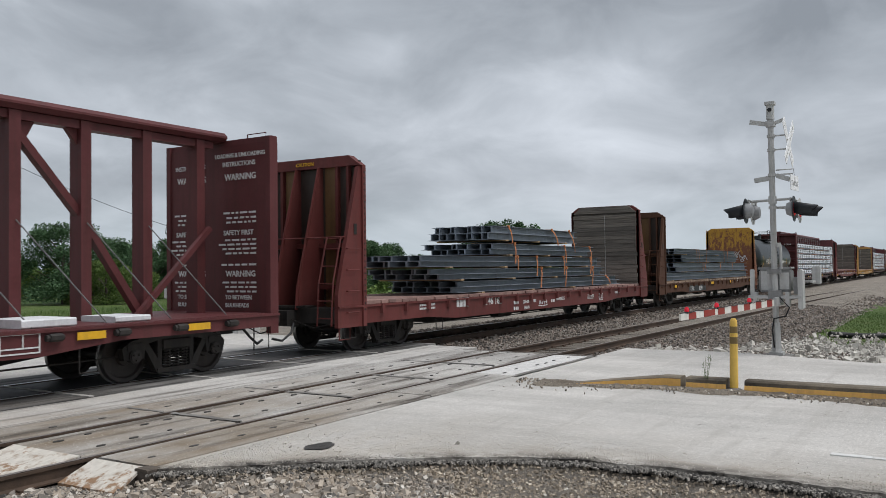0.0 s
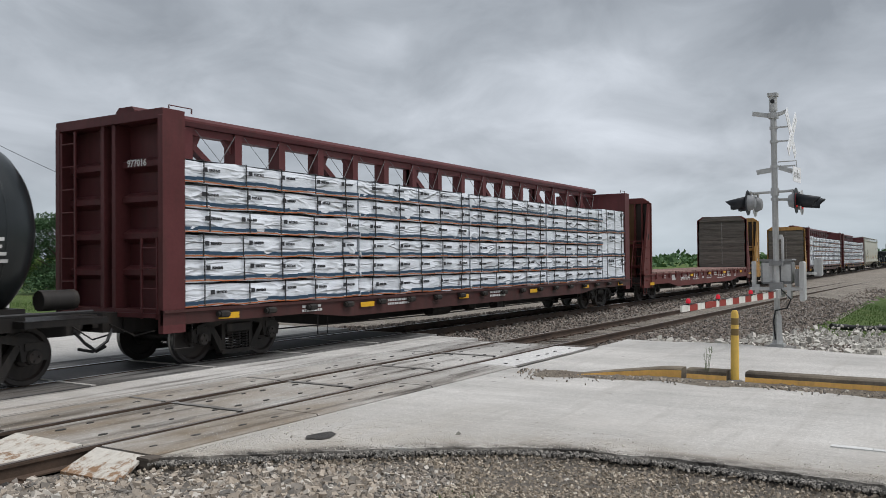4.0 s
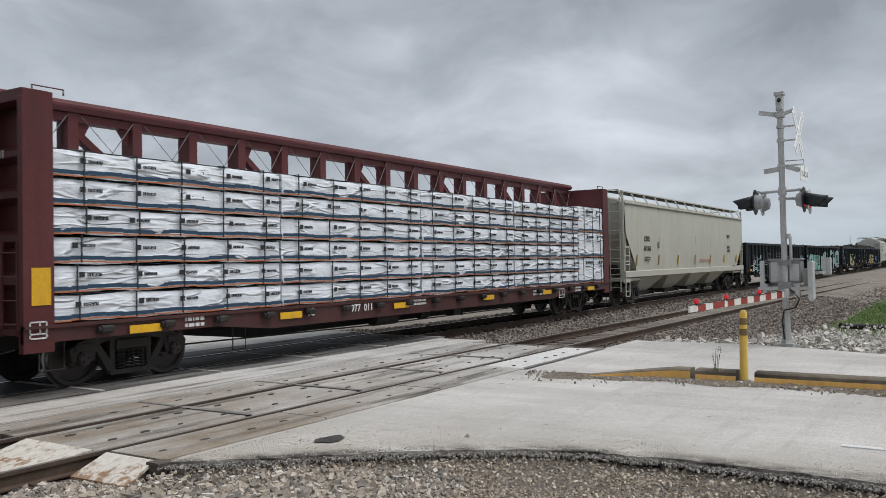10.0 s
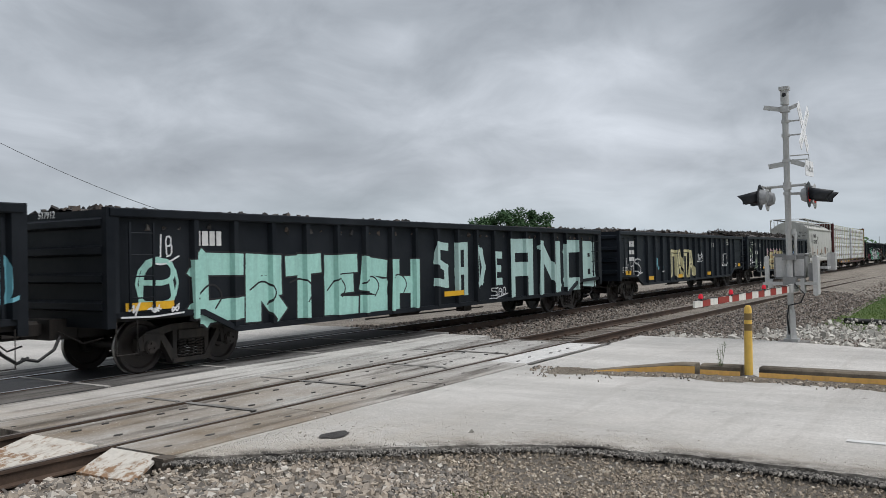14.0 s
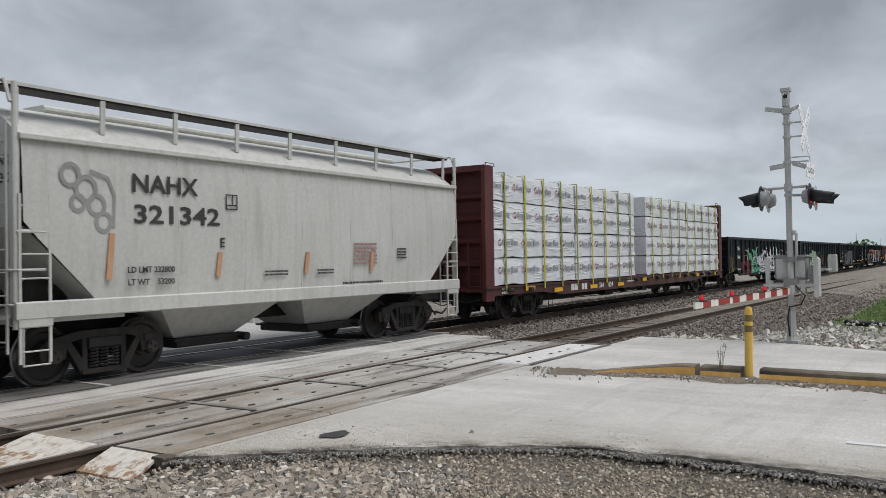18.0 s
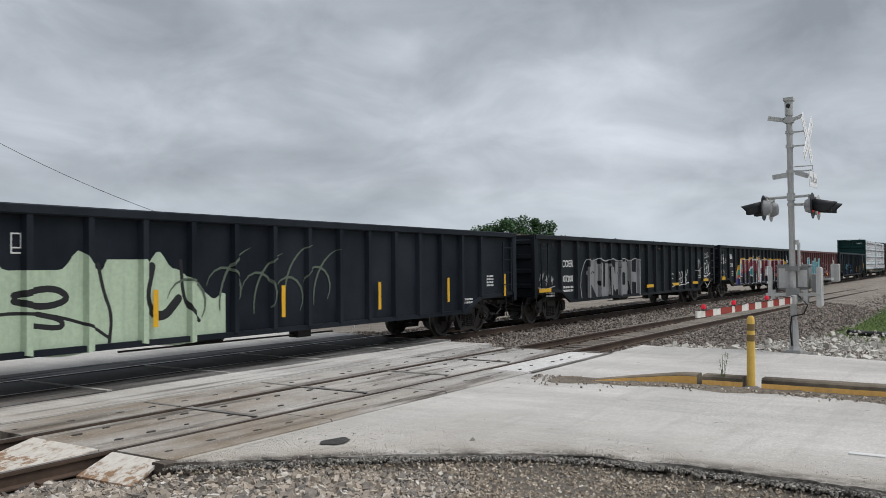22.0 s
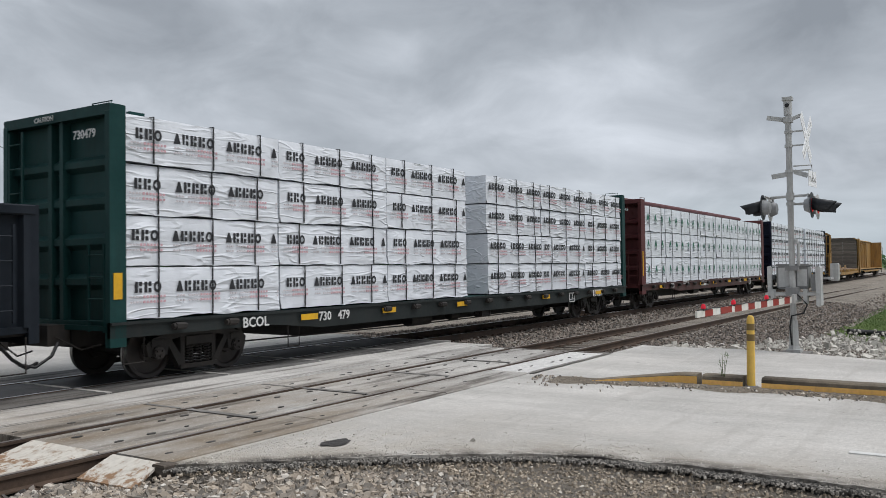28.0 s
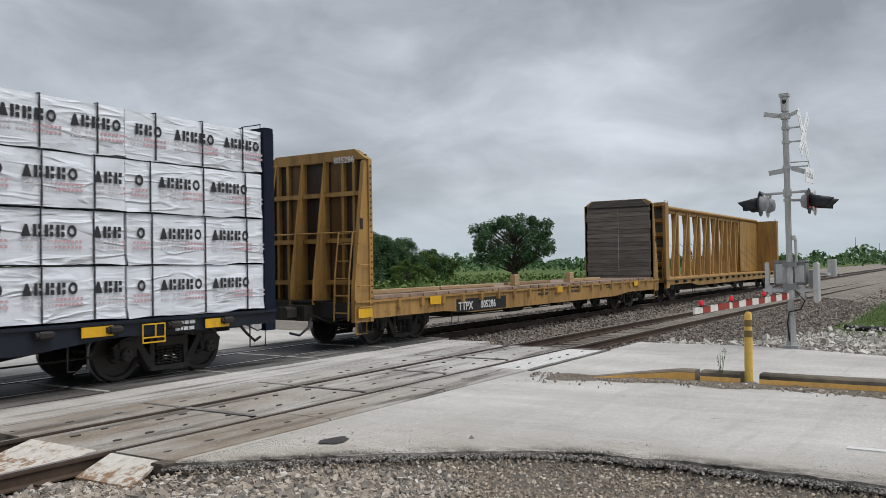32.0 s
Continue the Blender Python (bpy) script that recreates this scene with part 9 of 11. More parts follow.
u0 = 168.4
car, L = centrebeam(u0, 191.2, maroon, "maroon centre-beam car piled with white siding packs", 4.72, True, 4.50, posts=17, sill=sill_maroon)
siding_load(u0, [(0.45, 4.9), (5.38, 4.95), (10.36, 4.95), (15.34, 4.75), (20.12, 2.3)], 4, 40)
lettering("977011", 0.16, white_ink, car, (0.01, -0.55, 3.52), turn=TURN_END)
s = Shape()
lettering("IC", 0.22, white_ink, car, (6.0, -1.548, 0.84))
lettering("977  011", 0.22, white_ink, car, (7.4, -1.548, 0.84))
stencils(car, [(2.9, 0.94, 0.4, 2, 0.06), (9.7, 0.94, 0.7, 2, 0.05), (16.4, 0.92, 0.8, 2, 0.06), (19.6, 0.92, 0.5, 2, 0.06)], -1.502, white_ink)
reflectors(car, [(1.75, 0.82), (5.2, 0.82), (9.0, 0.82), (13.2, 0.82), (17.0, 0.82), (20.6, 0.82)], -1.545, 0.62, 0.13)
reflectors(car, [(0.12, 1.35)], -1.505, 0.55, 0.30, True)
frame_mark(car, 18.2, 0.66, 0.42, 0.30, -1.547, white_ink)
frame_mark(car, 0.08, 0.86, 0.28, 0.26, -1.506, white_ink)


# covered hoppers
def hopper(u0, u1, mat, label, sill=1.30, eave=4.12, roof=4.42, cut=1.5, outlets=4, panels=7, walk_z=4.52, end_open=1.1):
    """A covered hopper: slightly bowed sides, sloping end sheets, roof with running boards, outlet gates below."""
    L = u1 - u0
    car = thing("covered_hopper_car", label, "hopper car", "train cars")
    rolling(car, u0)
    e = 0.12
    side = [(cut, sill), (L - cut, sill), (L - e, eave - 1.25), (L - e, eave), (e, eave), (e, eave - 1.25)]
    rings = []
    s = Shape()
    # shell: the bowed cross-section carried along, cut at both ends by the slope sheets
    n = 10
    sec = [(1.46, sill)] + [(1.46 + 0.05 * math.sin(math.pi * k / n), sill + (eave - sill) * k / n) for k in range(1, n)] + [(1.45, eave)]
    v, f = [], []
    for y, z in sec:
        k = (z - sill) / (eave - 1.25 - sill)
        a = cut + (e - cut) * min(1.0, k)
        for sd in (-1, 1):
            v += [(a, sd * y, z), (L - a, sd * y, z)]
    for i in range(n):
        o = 4 * i
        f += [(o, o + 1, o + 5, o + 4), (o + 2, o + 6, o + 7, o + 3)]
    part("side_sheet", s.add(v, f), mat, car, "smooth bowed side sheets", True)
    for x, way in ((0, -1), (L, 1)):
        xs = lambda d: (d if way < 0 else L - d)
        part("slope_sheet", Shape().add([(xs(cut), -1.44, sill), (xs(cut), 1.44, sill), (xs(e), 1.44, eave - 1.25), (xs(e), -1.44, eave - 1.25), (xs(e), 1.44, eave), (xs(e), -1.44, eave)], [(0, 1, 2, 3), (3, 2, 4, 5)]), mat, car, "sloping end sheet")
        part("end_frame", Shape().box(min(xs(0.0), xs(0.10)), max(xs(0.0), xs(0.10)), -1.46, -1.36, 1.0, eave).box(min(xs(0.0), xs(0.10)), max(xs(0.0), xs(0.10)), 1.36, 1.46, 1.0, eave).box(min(xs(0.02), xs(0.12)), max(xs(0.02), xs(0.12)), -0.5, -0.4, 1.0, 2.9).box(min(xs(0.02), xs(0.12)), max(xs(0.02), xs(0.12)), 0.4, 0.5, 1.0, 2.9), mat, car)
        part("end_platform", Shape().box(min(xs(0.0), xs(cut + 0.5)), max(xs(0.0), xs(cut + 0.5)), -1.42, 1.42, 1.02, 1.12), mat, car)
        ladder(car, xs(0.30) - 0.22, xs(0.30) + 0.22, -1.50, 0.45, 2.9, 7, mat)
        ladder(car, xs(-0.03), 0.9, 1.34, 0.6, eave + 0.2, 10, mat, "ladder", "y")
        ladder(car, xs(-0.03), -1.34, -0.9, 0.6, eave + 0.2, 10, mat, "ladder", "y")
        for y in (-1.44, 1.44):
            part("corner_stanchion", Shape().cyl((xs(0.04), y, 0.95), (xs(0.04), y, walk_z), 0.042, 8), mat, car)
        for z in (1.30, 1.80, 2.35):
            part("end_rail", Shape().tube([(xs(0.46), -1.50, z), (xs(0.04), -1.50, z), (xs(-0.02), -1.40, z), (xs(-0.02), 1.40, z)] if z < 2 else [(xs(0.46), -1.50, z), (xs(0.04), -1.50, z), (xs(0.04), -1.2, z)], 0.02, 6), mat, car)
        part("stirrup_step", Shape().box(xs(0.30) - 0.26, xs(0.30) + 0.26, -1.52, -1.46, 0.98, 1.12).tube([(xs(0.52), -1.49, 1.0), (xs(0.52), -1.49, 0.42), (xs(0.12), -1.49, 0.42), (xs(0.12), -1.49, 1.0)], 0.02, 6), mat, car, "bent step below the sill")
        part("roof_hoop", Shape().tube([(xs(-0.02), -1.44, walk_z - 0.3), (xs(-0.02), -1.30, walk_z + 0.04), (xs(-0.02), 1.30, walk_z + 0.04), (xs(-0.02), 1.44, walk_z - 0.3)], 0.03, 6), mat, car, "rail across the roof end")
        part("brake_gear", Shape().cyl((xs(0.7), -0.6, 1.45), (xs(1.3), -0.6, 1.45), 0.2, 12).cyl((xs(0.5), 0.5, 1.35), (xs(0.9), 0.5, 1.35), 0.14, 10), grime, car, "", True)
        coupler(car, x, way)
    part("eave_rail", Shape().slab(0.08, L - 0.08, -1.53, -1.43, eave - 0.04, eave + 0.05, 0.015).slab(0.08, L - 0.08, 1.43, 1.53, eave - 0.04, eave + 0.05, 0.015), mat, car)
    sill_part = Shape()
    for sd in (-1, 1):
        sill_part.slab(0.0, L, min(sd * 1.40, sd * 1.53), max(sd * 1.40, sd * 1.53), sill - 0.20, sill + 0.06, 0.02)
    part("side_sill", sill_part, mat, car, "deep side sill")
    rf = []
    for k in range(9):
        y = -1.46 + 2.92 * k / 8
        rf.append((y, eave + (roof - eave) * (1 - (y / 1.46) ** 2)))
    part("roof", Shape().prism(rf + [(1.46, eave - 0.03), (-1.46, eave - 0.03)], "x", 0.10, L - 0.10), mat, car, "arched roof")
    part("hatch_cover", Shape().slab(1.2, L - 1.2, -0.32, 0.32, roof - 0.02, roof + 0.10, 0.04), mat, car, "long roof hatch")
    for sd in (-1, 1):
        y = sd * 0.98
        wlk = part("running_board", Shape().box(0.0, L, min(y - 0.22, y + 0.22), max(y - 0.22, y + 0.22), walk_z - 0.035, walk_z), underframe_mat, car, "dark grated running board")
        k = round(L / 1.5)
        for i in range(k + 1):
            x = 0.2 + (L - 0.4) * i / k
            foot_y = 1.46 if roof - eave < 0.4 else 1.18
            foot_z = eave if roof - eave < 0.4 else eave + (roof - eave) * (1 - (foot_y / 1.46) ** 2)
            part("board_support", Shape().beam((x, sd * foot_y, foot_z), (x, sd * 1.20, walk_z - 0.02), 0.085, 0.035), mat, wlk)
        part("toe_rail", Shape().box(0.0, L, sd * 1.2 - 0.012, sd * 1.2 + 0.012, walk_z, walk_z + 0.05), mat, wlk)
    for i in range(1, panels):                    # side seams
        x = cut + (L - 2 * cut) * i / panels
        part("side_seam", Shape().beam((x, -1.512 + 0.045, sill), (x, -1.512 + 0.0, (sill + eave) / 2), 0.03, 0.012, (0, 1, 0)).beam((x, -1.512, (sill + eave) / 2), (x, -1.46, eave), 0.03, 0.012, (0, 1, 0)), mat, car)
    gap = (L - 2 * cut - 2.2) / outlets
    for i in range(outlets):
        x = cut + 1.1 + gap * (i + 0.5)
        w = gap * 0.46
        part("outlet_hopper", Shape().add([(x - w, -1.3, sill - 0.05), (x + w, -1.3, sill - 0.05), (x + w, 1.3, sill - 0.05), (x - w, 1.3, sill - 0.05), (x - w * 0.45, -0.6, 0.50), (x + w * 0.45, -0.6, 0.50), (x + w * 0.45, 0.6, 0.50), (x - w * 0.45, 0.6, 0.50)],
                                        [(0, 1, 5, 4), (1, 2, 6, 5), (2, 3, 7, 6), (3, 0, 4, 7), (4, 5, 6, 7)]), mat, car, "tapered hopper outlet")
        part("outlet_gate", Shape().slab(x - w * 0.46, x + w * 0.46, -0.72, 0.72, 0.32, 0.50, 0.03).box(x - w * 0.52, x + w * 0.52, -0.78, 0.78, 0.44, 0.48).cyl((x + w * 0.5, -0.9, 0.42), (x + w * 0.5, -0.6, 0.42), 0.08, 10), grime, car)
    part("centre_sill", Shape().box(0.1, L - 0.1, -0.3, 0.3, 0.70, 1.0), underframe_mat, car)
    truck(car, 1.75)
    truck(car, L - 1.75)
    return car, L


u0 = 192.9
car, L = hopper(u0, 212.7, hopper_cream, "long cream covered hopper car", 1.36, 4.12, 4.40, 1.5, 4, 6, 4.59)
lettering("CBFX", 0.30, black_ink, car, (2.25, -1.525, 2.62))
lettering("471986", 0.30, black_ink, car, (2.22, -1.523, 2.22))
frame_mark(car, 4.0, 2.36, 0.22, 0.24, -1.522, black_ink)
stencils(car, [(2.3, 1.92, 0.7, 2, 0.06), (16.0, 3.1, 0.6, 3, 0.04), (16.0, 2.5, 0.6, 5, 0.045), (0.9, 1.5, 0.2, 1, 0.08), (17.2, 1.4, 0.5, 1, 0.05)], -1.525, black_ink)
stencils(car, [(10.55, 1.80, 1.9, 2, 0.045)], -1.523, spray("faded_red", (0.46, 0.24, 0.21)), "warning_lines")
for x in (1.3, 4.1, 6.9, 9.7, 12.5, 15.3, 18.05):
    part("reflector", Shape().beam((x, -1.524, 1.62), (x + 0.10, -1.528, 2.05), 0.02, 0.10, (1, 0, 0)), paint("reflector_ochre", (0.40, 0.26, 0.05), (0.2, 0.14, 0.06), 0.4), car, "ochre reflective stripe")

# gondolas
stencil_set = lambda L: [(0.45, 1.35, 0.5, 3, 0.05), (L - 1.6, 1.25, 0.4, 3, 0.05)]
u0 = 213.65
car, surf, L = gondola(u0, 233.75, gon_black, "black ribbed gondola car with faint graffiti", 15, 2.78, 0.62, None, 2.75)
faded_ink = spray("faded_stencil", (0.36, 0.34, 0.31))
lettering("AOK", 0.33, white_ink, car, (3.92, -1.406, 1.78))
lettering("519", 0.31, faded_ink, car, (3.90, -1.406, 1.38))
lettering("335", 0.31, faded_ink, car, (4.90, -1.406, 1.38))
lettering("210700", 0.13, white_ink, car, (4.98, -1.406, 1.08))
lettering("75300", 0.13, white_ink, car, (5.0, -1.406, 0.92))
ash = spray("ash", (0.115, 0.12, 0.125))
dim = spray("dim_chalk", (0.21, 0.215, 0.22))
for k, text in enumerate(("OEL", "DEL", "OEU")):
    hand(car, surf, text, 3.12, 3.62, 1.72 - 0.36 * k, 1.98 - 0.36 * k, sky_blue, 11 + k, 0.06)
hand(car, surf, "ARLO", 1.75, 2.75, 1.42, 1.72, white_sp, 15, 0.034)
hand(car, surf, "COWBOY", 1.70, 2.80, 1.08, 1.36, white_sp, 16, 0.034)
hand(car, surf, "OTK", 1.9, 2.7, 1.82, 2.02, dim, 17, 0.026)
faded = word_lines([("C", 6.2, 6.75, 1.35, 2.16), ("V", 6.6, 7.7, 0.80, 2.12), ("E", 7.9, 8.75, 0.85, 2.15), ("E", 9.0, 10.0, 0.85, 2.2), ("S", 10.25, 11.3, 0.82, 2.2)], 0.30, 4, 0.02)
decal(car, "graffiti", [q for l in faded for q in block(l, 0.30)], ash, surf, 0.004, "washed-out painted letters")
decal(car, "graffiti", [q for l in faded for q in block(l, 0.19)], gon_black, surf, 0.008)
decal(car, "graffiti_tag", [q for l in faded for q in stroke(l, 0.022)], ash, surf, 0.011)
for text, x, z, h, c in (("VG", 11.75, 1.55, 0.42, dim), ("DE", 11.7, 1.0, 0.4, dim), ("CU", 13.9, 1.62, 0.28, white_sp), ("VG", 15.0, 1.35, 0.6, white_sp), ("VG", 16.1, 1.35, 0.55, white_sp), ("CU", 18.6, 1.75, 0.26, white_sp), ("PT!", 5.72, 1.46, 0.24, white_sp), ("MS", 12.75, 1.05, 0.9, dim), ("LA", 17.0, 1.2, 0.6, dim)):
    hand(car, surf, text, x, x + 0.62, z, z + h, c, int(x * 10), 0.03)
hand(car, surf, "NEO", 19.3, 20.0, 1.4, 1.95, sky_blue, 19, 0.06)
part("patch", Shape().box(4.86, 5.6, -1.404, -1.40, 1.78, 2.08), spray("patch_grey", (0.05, 0.05, 0.052)), car, "repainted patch")
reflectors(car, [(0.9, 1.05), (3.3, 0.82), (7.6, 0.80), (12.1, 0.8), (15.6, 0.85), (18.8, 1.0)], -1.507, 0.45, 0.10)

u0 = 235.2
car, surf, L = gondola(u0, 255.4, gon_black, "black ribbed gondola car with mint graffiti", 15, 2.78, 0.60, (4, 0.34, 0.06, "bulk"), 2.65)
s = Shape()
bars(s, 1.75, 2.18, WORD4, 0.26, -1.403, 0.14, 0.55)
letter_blocks(s, white_ink, car, "white lettering blocks")
lettering("517912", 0.16, white_ink, car, (-0.102, 0.3, 2.66), turn=TURN_END)
fat = [("C", 1.66, 2.90, 0.80, 2.05), ("R", 2.96, 3.98, 0.76, 2.02), ("T", 4.04, 5.10, 0.72, 2.0), ("E", 5.18, 6.30, 0.70, 2.0), ("S", 6.38, 7.40, 0.68, 1.92), ("H", 7.48, 8.75, 0.66, 1.86)]
layers = []
for k, cell in enumerate(fat):                    # each fat letter overlaps the one before, with a dark rim
    lines = word_lines([cell], 0.40, 30 + k, 0.03)
    layers.append((black_sp, [q for l in lines for q in block(l, 0.47)]))
    layers.append((mint, [q for l in lines for q in block(l, 0.40)]))
layers.append((black_sp, [q for k, cell in enumerate(fat) for q in stroke(smooth_line([(cell[1] + 0.10, 1.25 + 0.1 * (k % 3)), (cell[1] + 0.45, 1.55), (cell[1] + 0.75, 1.30), (cell[1] + 0.55, 1.05)], 2), 0.035)]))
layered(car, surf, layers)
thin = [("S", 9.38, 10.08, 1.13, 2.33), ("A", 10.38, 11.06, 0.88, 2.30), ("D", 11.47, 12.0, 1.05, 2.22), ("E", 12.42, 12.98, 1.1, 2.05)]
wide = [("A", 13.37, 14.97, 0.70, 2.42), ("N", 15.32, 16.95, 0.70, 2.38), ("C", 17.22, 18.3, 0.72, 2.42), ("B", 18.8, 19.92, 0.80, 2.40)]
pale_mint = spray("pale_mint", (0.40, 0.56, 0.53))
decal(car, "graffiti", [q for l in word_lines(thin, 0.20, 38, 0.03) for q in block(l, 0.20)], pale_mint, surf, 0.004, "spray-painted block letters")
decal(car, "graffiti", [q for l in word_lines(wide, 0.42, 39, 0.02) for q in block(l, 0.42)], pale_mint, surf, 0.004, "spray-painted block letters")
hand(car, surf, "SEAO", 12.3, 13.2, 0.78, 1.0, white_sp, 35, 0.03)
hand(car, surf, "IB", 0.95, 1.3, 1.95, 2.3, white_sp, 36, 0.03)
decal(car, "graffiti_ring", [q for l in word_lines([("B", 0.55, 1.35, 1.15, 1.95)], 0.1, 33, 0.1, 2) for q in stroke(l, 0.09)] + stroke([(0.95 + 0.42 * math.cos(0.5236 * i), 1.55 + 0.42 * math.sin(0.5236 * i)) for i in range(13)], 0.05), mint, surf, 0.004)
reflectors(car, [(0.25, 1.12), (9.7, 0.9)], -1.507, 0.95, 0.13)
piece(car, [(0, 3, -1.512)], 0.2, 1.02, 1.2, 0.3, 3, white_sp, None, None, 34, "tag")

u0 = 257.4
car, surf, L = gondola(u0, 277.0, gon_slate, "dark grey ribbed gondola car with small tags", 15, 2.80, 0.62, (8, 0.42, 0.12, "scrap"))
s = Shape()
bars(s, 1.2, 2.2, WORD4, 0.22, -1.403, 0.2, 0.55)
bars(s, 13.2, 2.2, WORD4, 0.22, -1.403, 0.9, 0.55)
letter_blocks(s, white_ink, car, "white lettering blocks")
stencils(car, stencil_set(L) + [(1.2, 1.9, 0.8, 2, 0.16), (16.3, 2.55, 0.4, 3, 0.07)], -1.403, white_ink)
hand(car, surf, "KASS", 0.9, 2.6, 1.1, 1.75, white_sp, 41, 0.04)
piece(car, surf, 4.4, 1.0, 1.4, 0.8, 3, sky_blue, white_sp, None, 42, "wild")
piece(car, surf, 6.4, 0.95, 3.6, 1.0, 4, cream_sp, black_sp, None, 43, "blocks")
piece(car, surf, 10.6, 1.5, 1.0, 0.6, 2, white_sp, None, None, 44, "tag")
hand(car, surf, "JOY", 15.2, 16.4, 1.3, 1.85, white_sp, 45, 0.04)
reflectors(car, [(0.5, 1.1), (3.2, 0.82), (7.2, 0.8), (12.0, 0.8), (18.3, 1.12)], -1.507, 0.6, 0.16)

u0 = 278.2
car, surf, L = gondola(u0, 298.4, gon_slate, "dark grey gondola car heaped with scrap and cream graffiti", 15, 2.84, 0.66, (12, 0.62, 0.20, "scrap"))
s = Shape()
bars(s, 2.15, 2.22, WORD4[:2], 0.24, -1.403, 0.16, 0.55)
bars(s, 3.5, 2.22, WORD4[2:], 0.24, -1.403, 0.16, 0.55)
letter_blocks(s, white_ink, car, "white lettering blocks")
s = Shape()
for i, w in enumerate(WORD4):
    s.prism([(12.45 + 0.98 * i, 2.14), (12.95 + 0.98 * i, 2.14), (13.08 + 0.98 * i, 2.36), (12.58 + 0.98 * i, 2.36)], "y", -1.405, -1.40)
letter_blocks(s, cream_sp, car, "slanted cream lettering blocks")
lettering("519   588", 0.30, white_ink, car, (2.1, -1.404, 1.78))
stencils(car, [(1.2, 2.45, 0.6, 2, 0.06), (3.1, 1.2, 0.8, 3, 0.09), (16.0, 1.4, 0.5, 4, 0.05), (18.7, 2.4, 0.3, 3, 0.06)], -1.403, white_ink)
hand(car, surf, "MN", 0.95, 1.6, 1.75, 2.25, pale_green, 51, 0.06, 0.1)
hand(car, surf, "AK", 0.95, 1.75, 1.25, 1.75, white_sp, 50, 0.06, 0.1)
decal(car, "graffiti_ring", stroke([(1.12 + 0.2 * math.cos(0.5236 * i), 1.2 + 0.2 * math.sin(0.5236 * i)) for i in range(13)], 0.06), white_sp, surf, 0.006)
hand(car, surf, "TIMP", 2.0, 2.95, 1.0, 1.65, pale_green, 52, 0.055)
hand(car, surf, "THOR", 4.55, 5.15, 1.02, 1.24, white_sp, 56, 0.035)
layers = [(pink_sp, [blob(random.Random(60 + i), 5.75 + 1.0 * i, 1.92, 0.42, 0.22) for i in range(5)]), (spray("dusk", (0.05, 0.07, 0.075)), [blob(random.Random(70 + i), 6.0 + 1.05 * i, 1.1, 0.55, 0.42) for i in range(5)])]
tan = spray("tan", (0.46, 0.34, 0.17))
for k, (ch, a, b2) in enumerate((("N", 5.35, 6.5), ("E", 6.45, 7.5), ("V", 7.3, 8.3), ("U", 8.15, 9.25), ("S", 9.15, 10.4))):
    lines = [smooth_line(l, 2) for l in word_lines([(ch, a, b2, 0.80 - 0.05 * (k % 2), 2.0 - 0.06 * (k % 2))], 0.36, 53 + k, 0.06)]
    layers.append((black_sp, [q for l in lines for q in stroke(l, 0.47)]))
    layers.append(((cream_sp, tan)[k % 2], [q for l in lines for q in stroke(l, 0.36)]))
    layers.append((cream_sp, [q for l in lines for q in stroke([(x - 0.07, z + 0.05) for x, z in l], 0.13)]))
    layers.append((black_sp, [q for l in lines for q in stroke([(x + 0.13, z - 0.07) for x, z in l[len(l) // 4:-len(l) // 4]], 0.035)]))
layered(car, surf, layers)
hand(car, surf, "NEKS", 10.6, 11.4, 1.35, 1.85, white_sp, 57, 0.03)
for i in range(6):
    part("drop_pocket", Shape().prism([(3.3 + 2.5 * i, 0.72), (3.9 + 2.5 * i, 0.72), (3.8 + 2.5 * i, 0.36), (3.42 + 2.5 * i, 0.36)], "y", -1.44, -1.05), gon_slate, car, "deep pocket below the side sill")
piece(car, surf, 10.8, 1.1, 0.9, 1.1, 3, white_sp, None, None, 54, "tag")
blue_sp = spray("cobalt", (0.09, 0.21, 0.42))
layers = [(blue_sp, [blob(random.Random(80), 13.75, 1.5, 0.5, 0.5), blob(random.Random(81), 14.75, 1.45, 0.55, 0.45)])]
for ch, a, b2 in (("G", 13.4, 14.2), ("B", 14.35, 15.1)):
    lines = [smooth_line(l, 1) for l in word_lines([(ch, a, b2, 1.05, 1.95)], 0.24, 55, 0.05)]
    layers.append((blue_sp, [q for l in lines for q in stroke(l, 0.32)]))
    layers.append((spray("ice", (0.34, 0.48, 0.60)), [q for l in lines for q in stroke(l, 0.17)]))
layered(car, surf, layers)
hand(car, surf, "OWS", 11.4, 12.2, 1.35, 1.8, dim, 58, 0.028)
reflectors(car, [(4.0, 0.86), (8.0, 0.82), (12.4, 0.82)], -1.507, 0.9, 0.12)

u0 = 299.55
car, L = hopper(u0, 311.5, hopper_grey, "short grey covered hopper car with stencilled number", 1.28, 3.72, 4.36, 1.35, 2, 6, 4.50)
lettering("NAHX", 0.42, black_ink, car, (1.92, -1.525, 3.03), wide=1.12)
lettering("321342", 0.42, black_ink, car, (1.95, -1.523, 2.53), wide=1.46)
lettering("NAHX", 0.20, black_ink, car, (0.112, -0.72, 3.35), turn=TURN_END)
lettering("321342", 0.20, black_ink, car, (0.112, -0.62, 3.08), turn=TURN_END)
lettering("E", 0.24, black_ink, car, (3.78, -1.523, 2.14))
frame_mark(car, 3.93, 2.82, 0.28, 0.28, -1.522, black_ink)
lettering("LD LMT 232800", 0.14, black_ink, car, (1.84, -1.523, 1.72))
lettering("LT WT    53200", 0.14, black_ink, car, (1.84, -1.523, 1.52))
stencils(car, [(4.9, 1.66, 0.6, 2, 0.035), (6.4, 1.66, 0.5, 2, 0.035), (9.2, 2.1, 0.35, 4, 0.04), (7.2, 1.36, 1.4, 1, 0.045)], -1.523, black_ink)
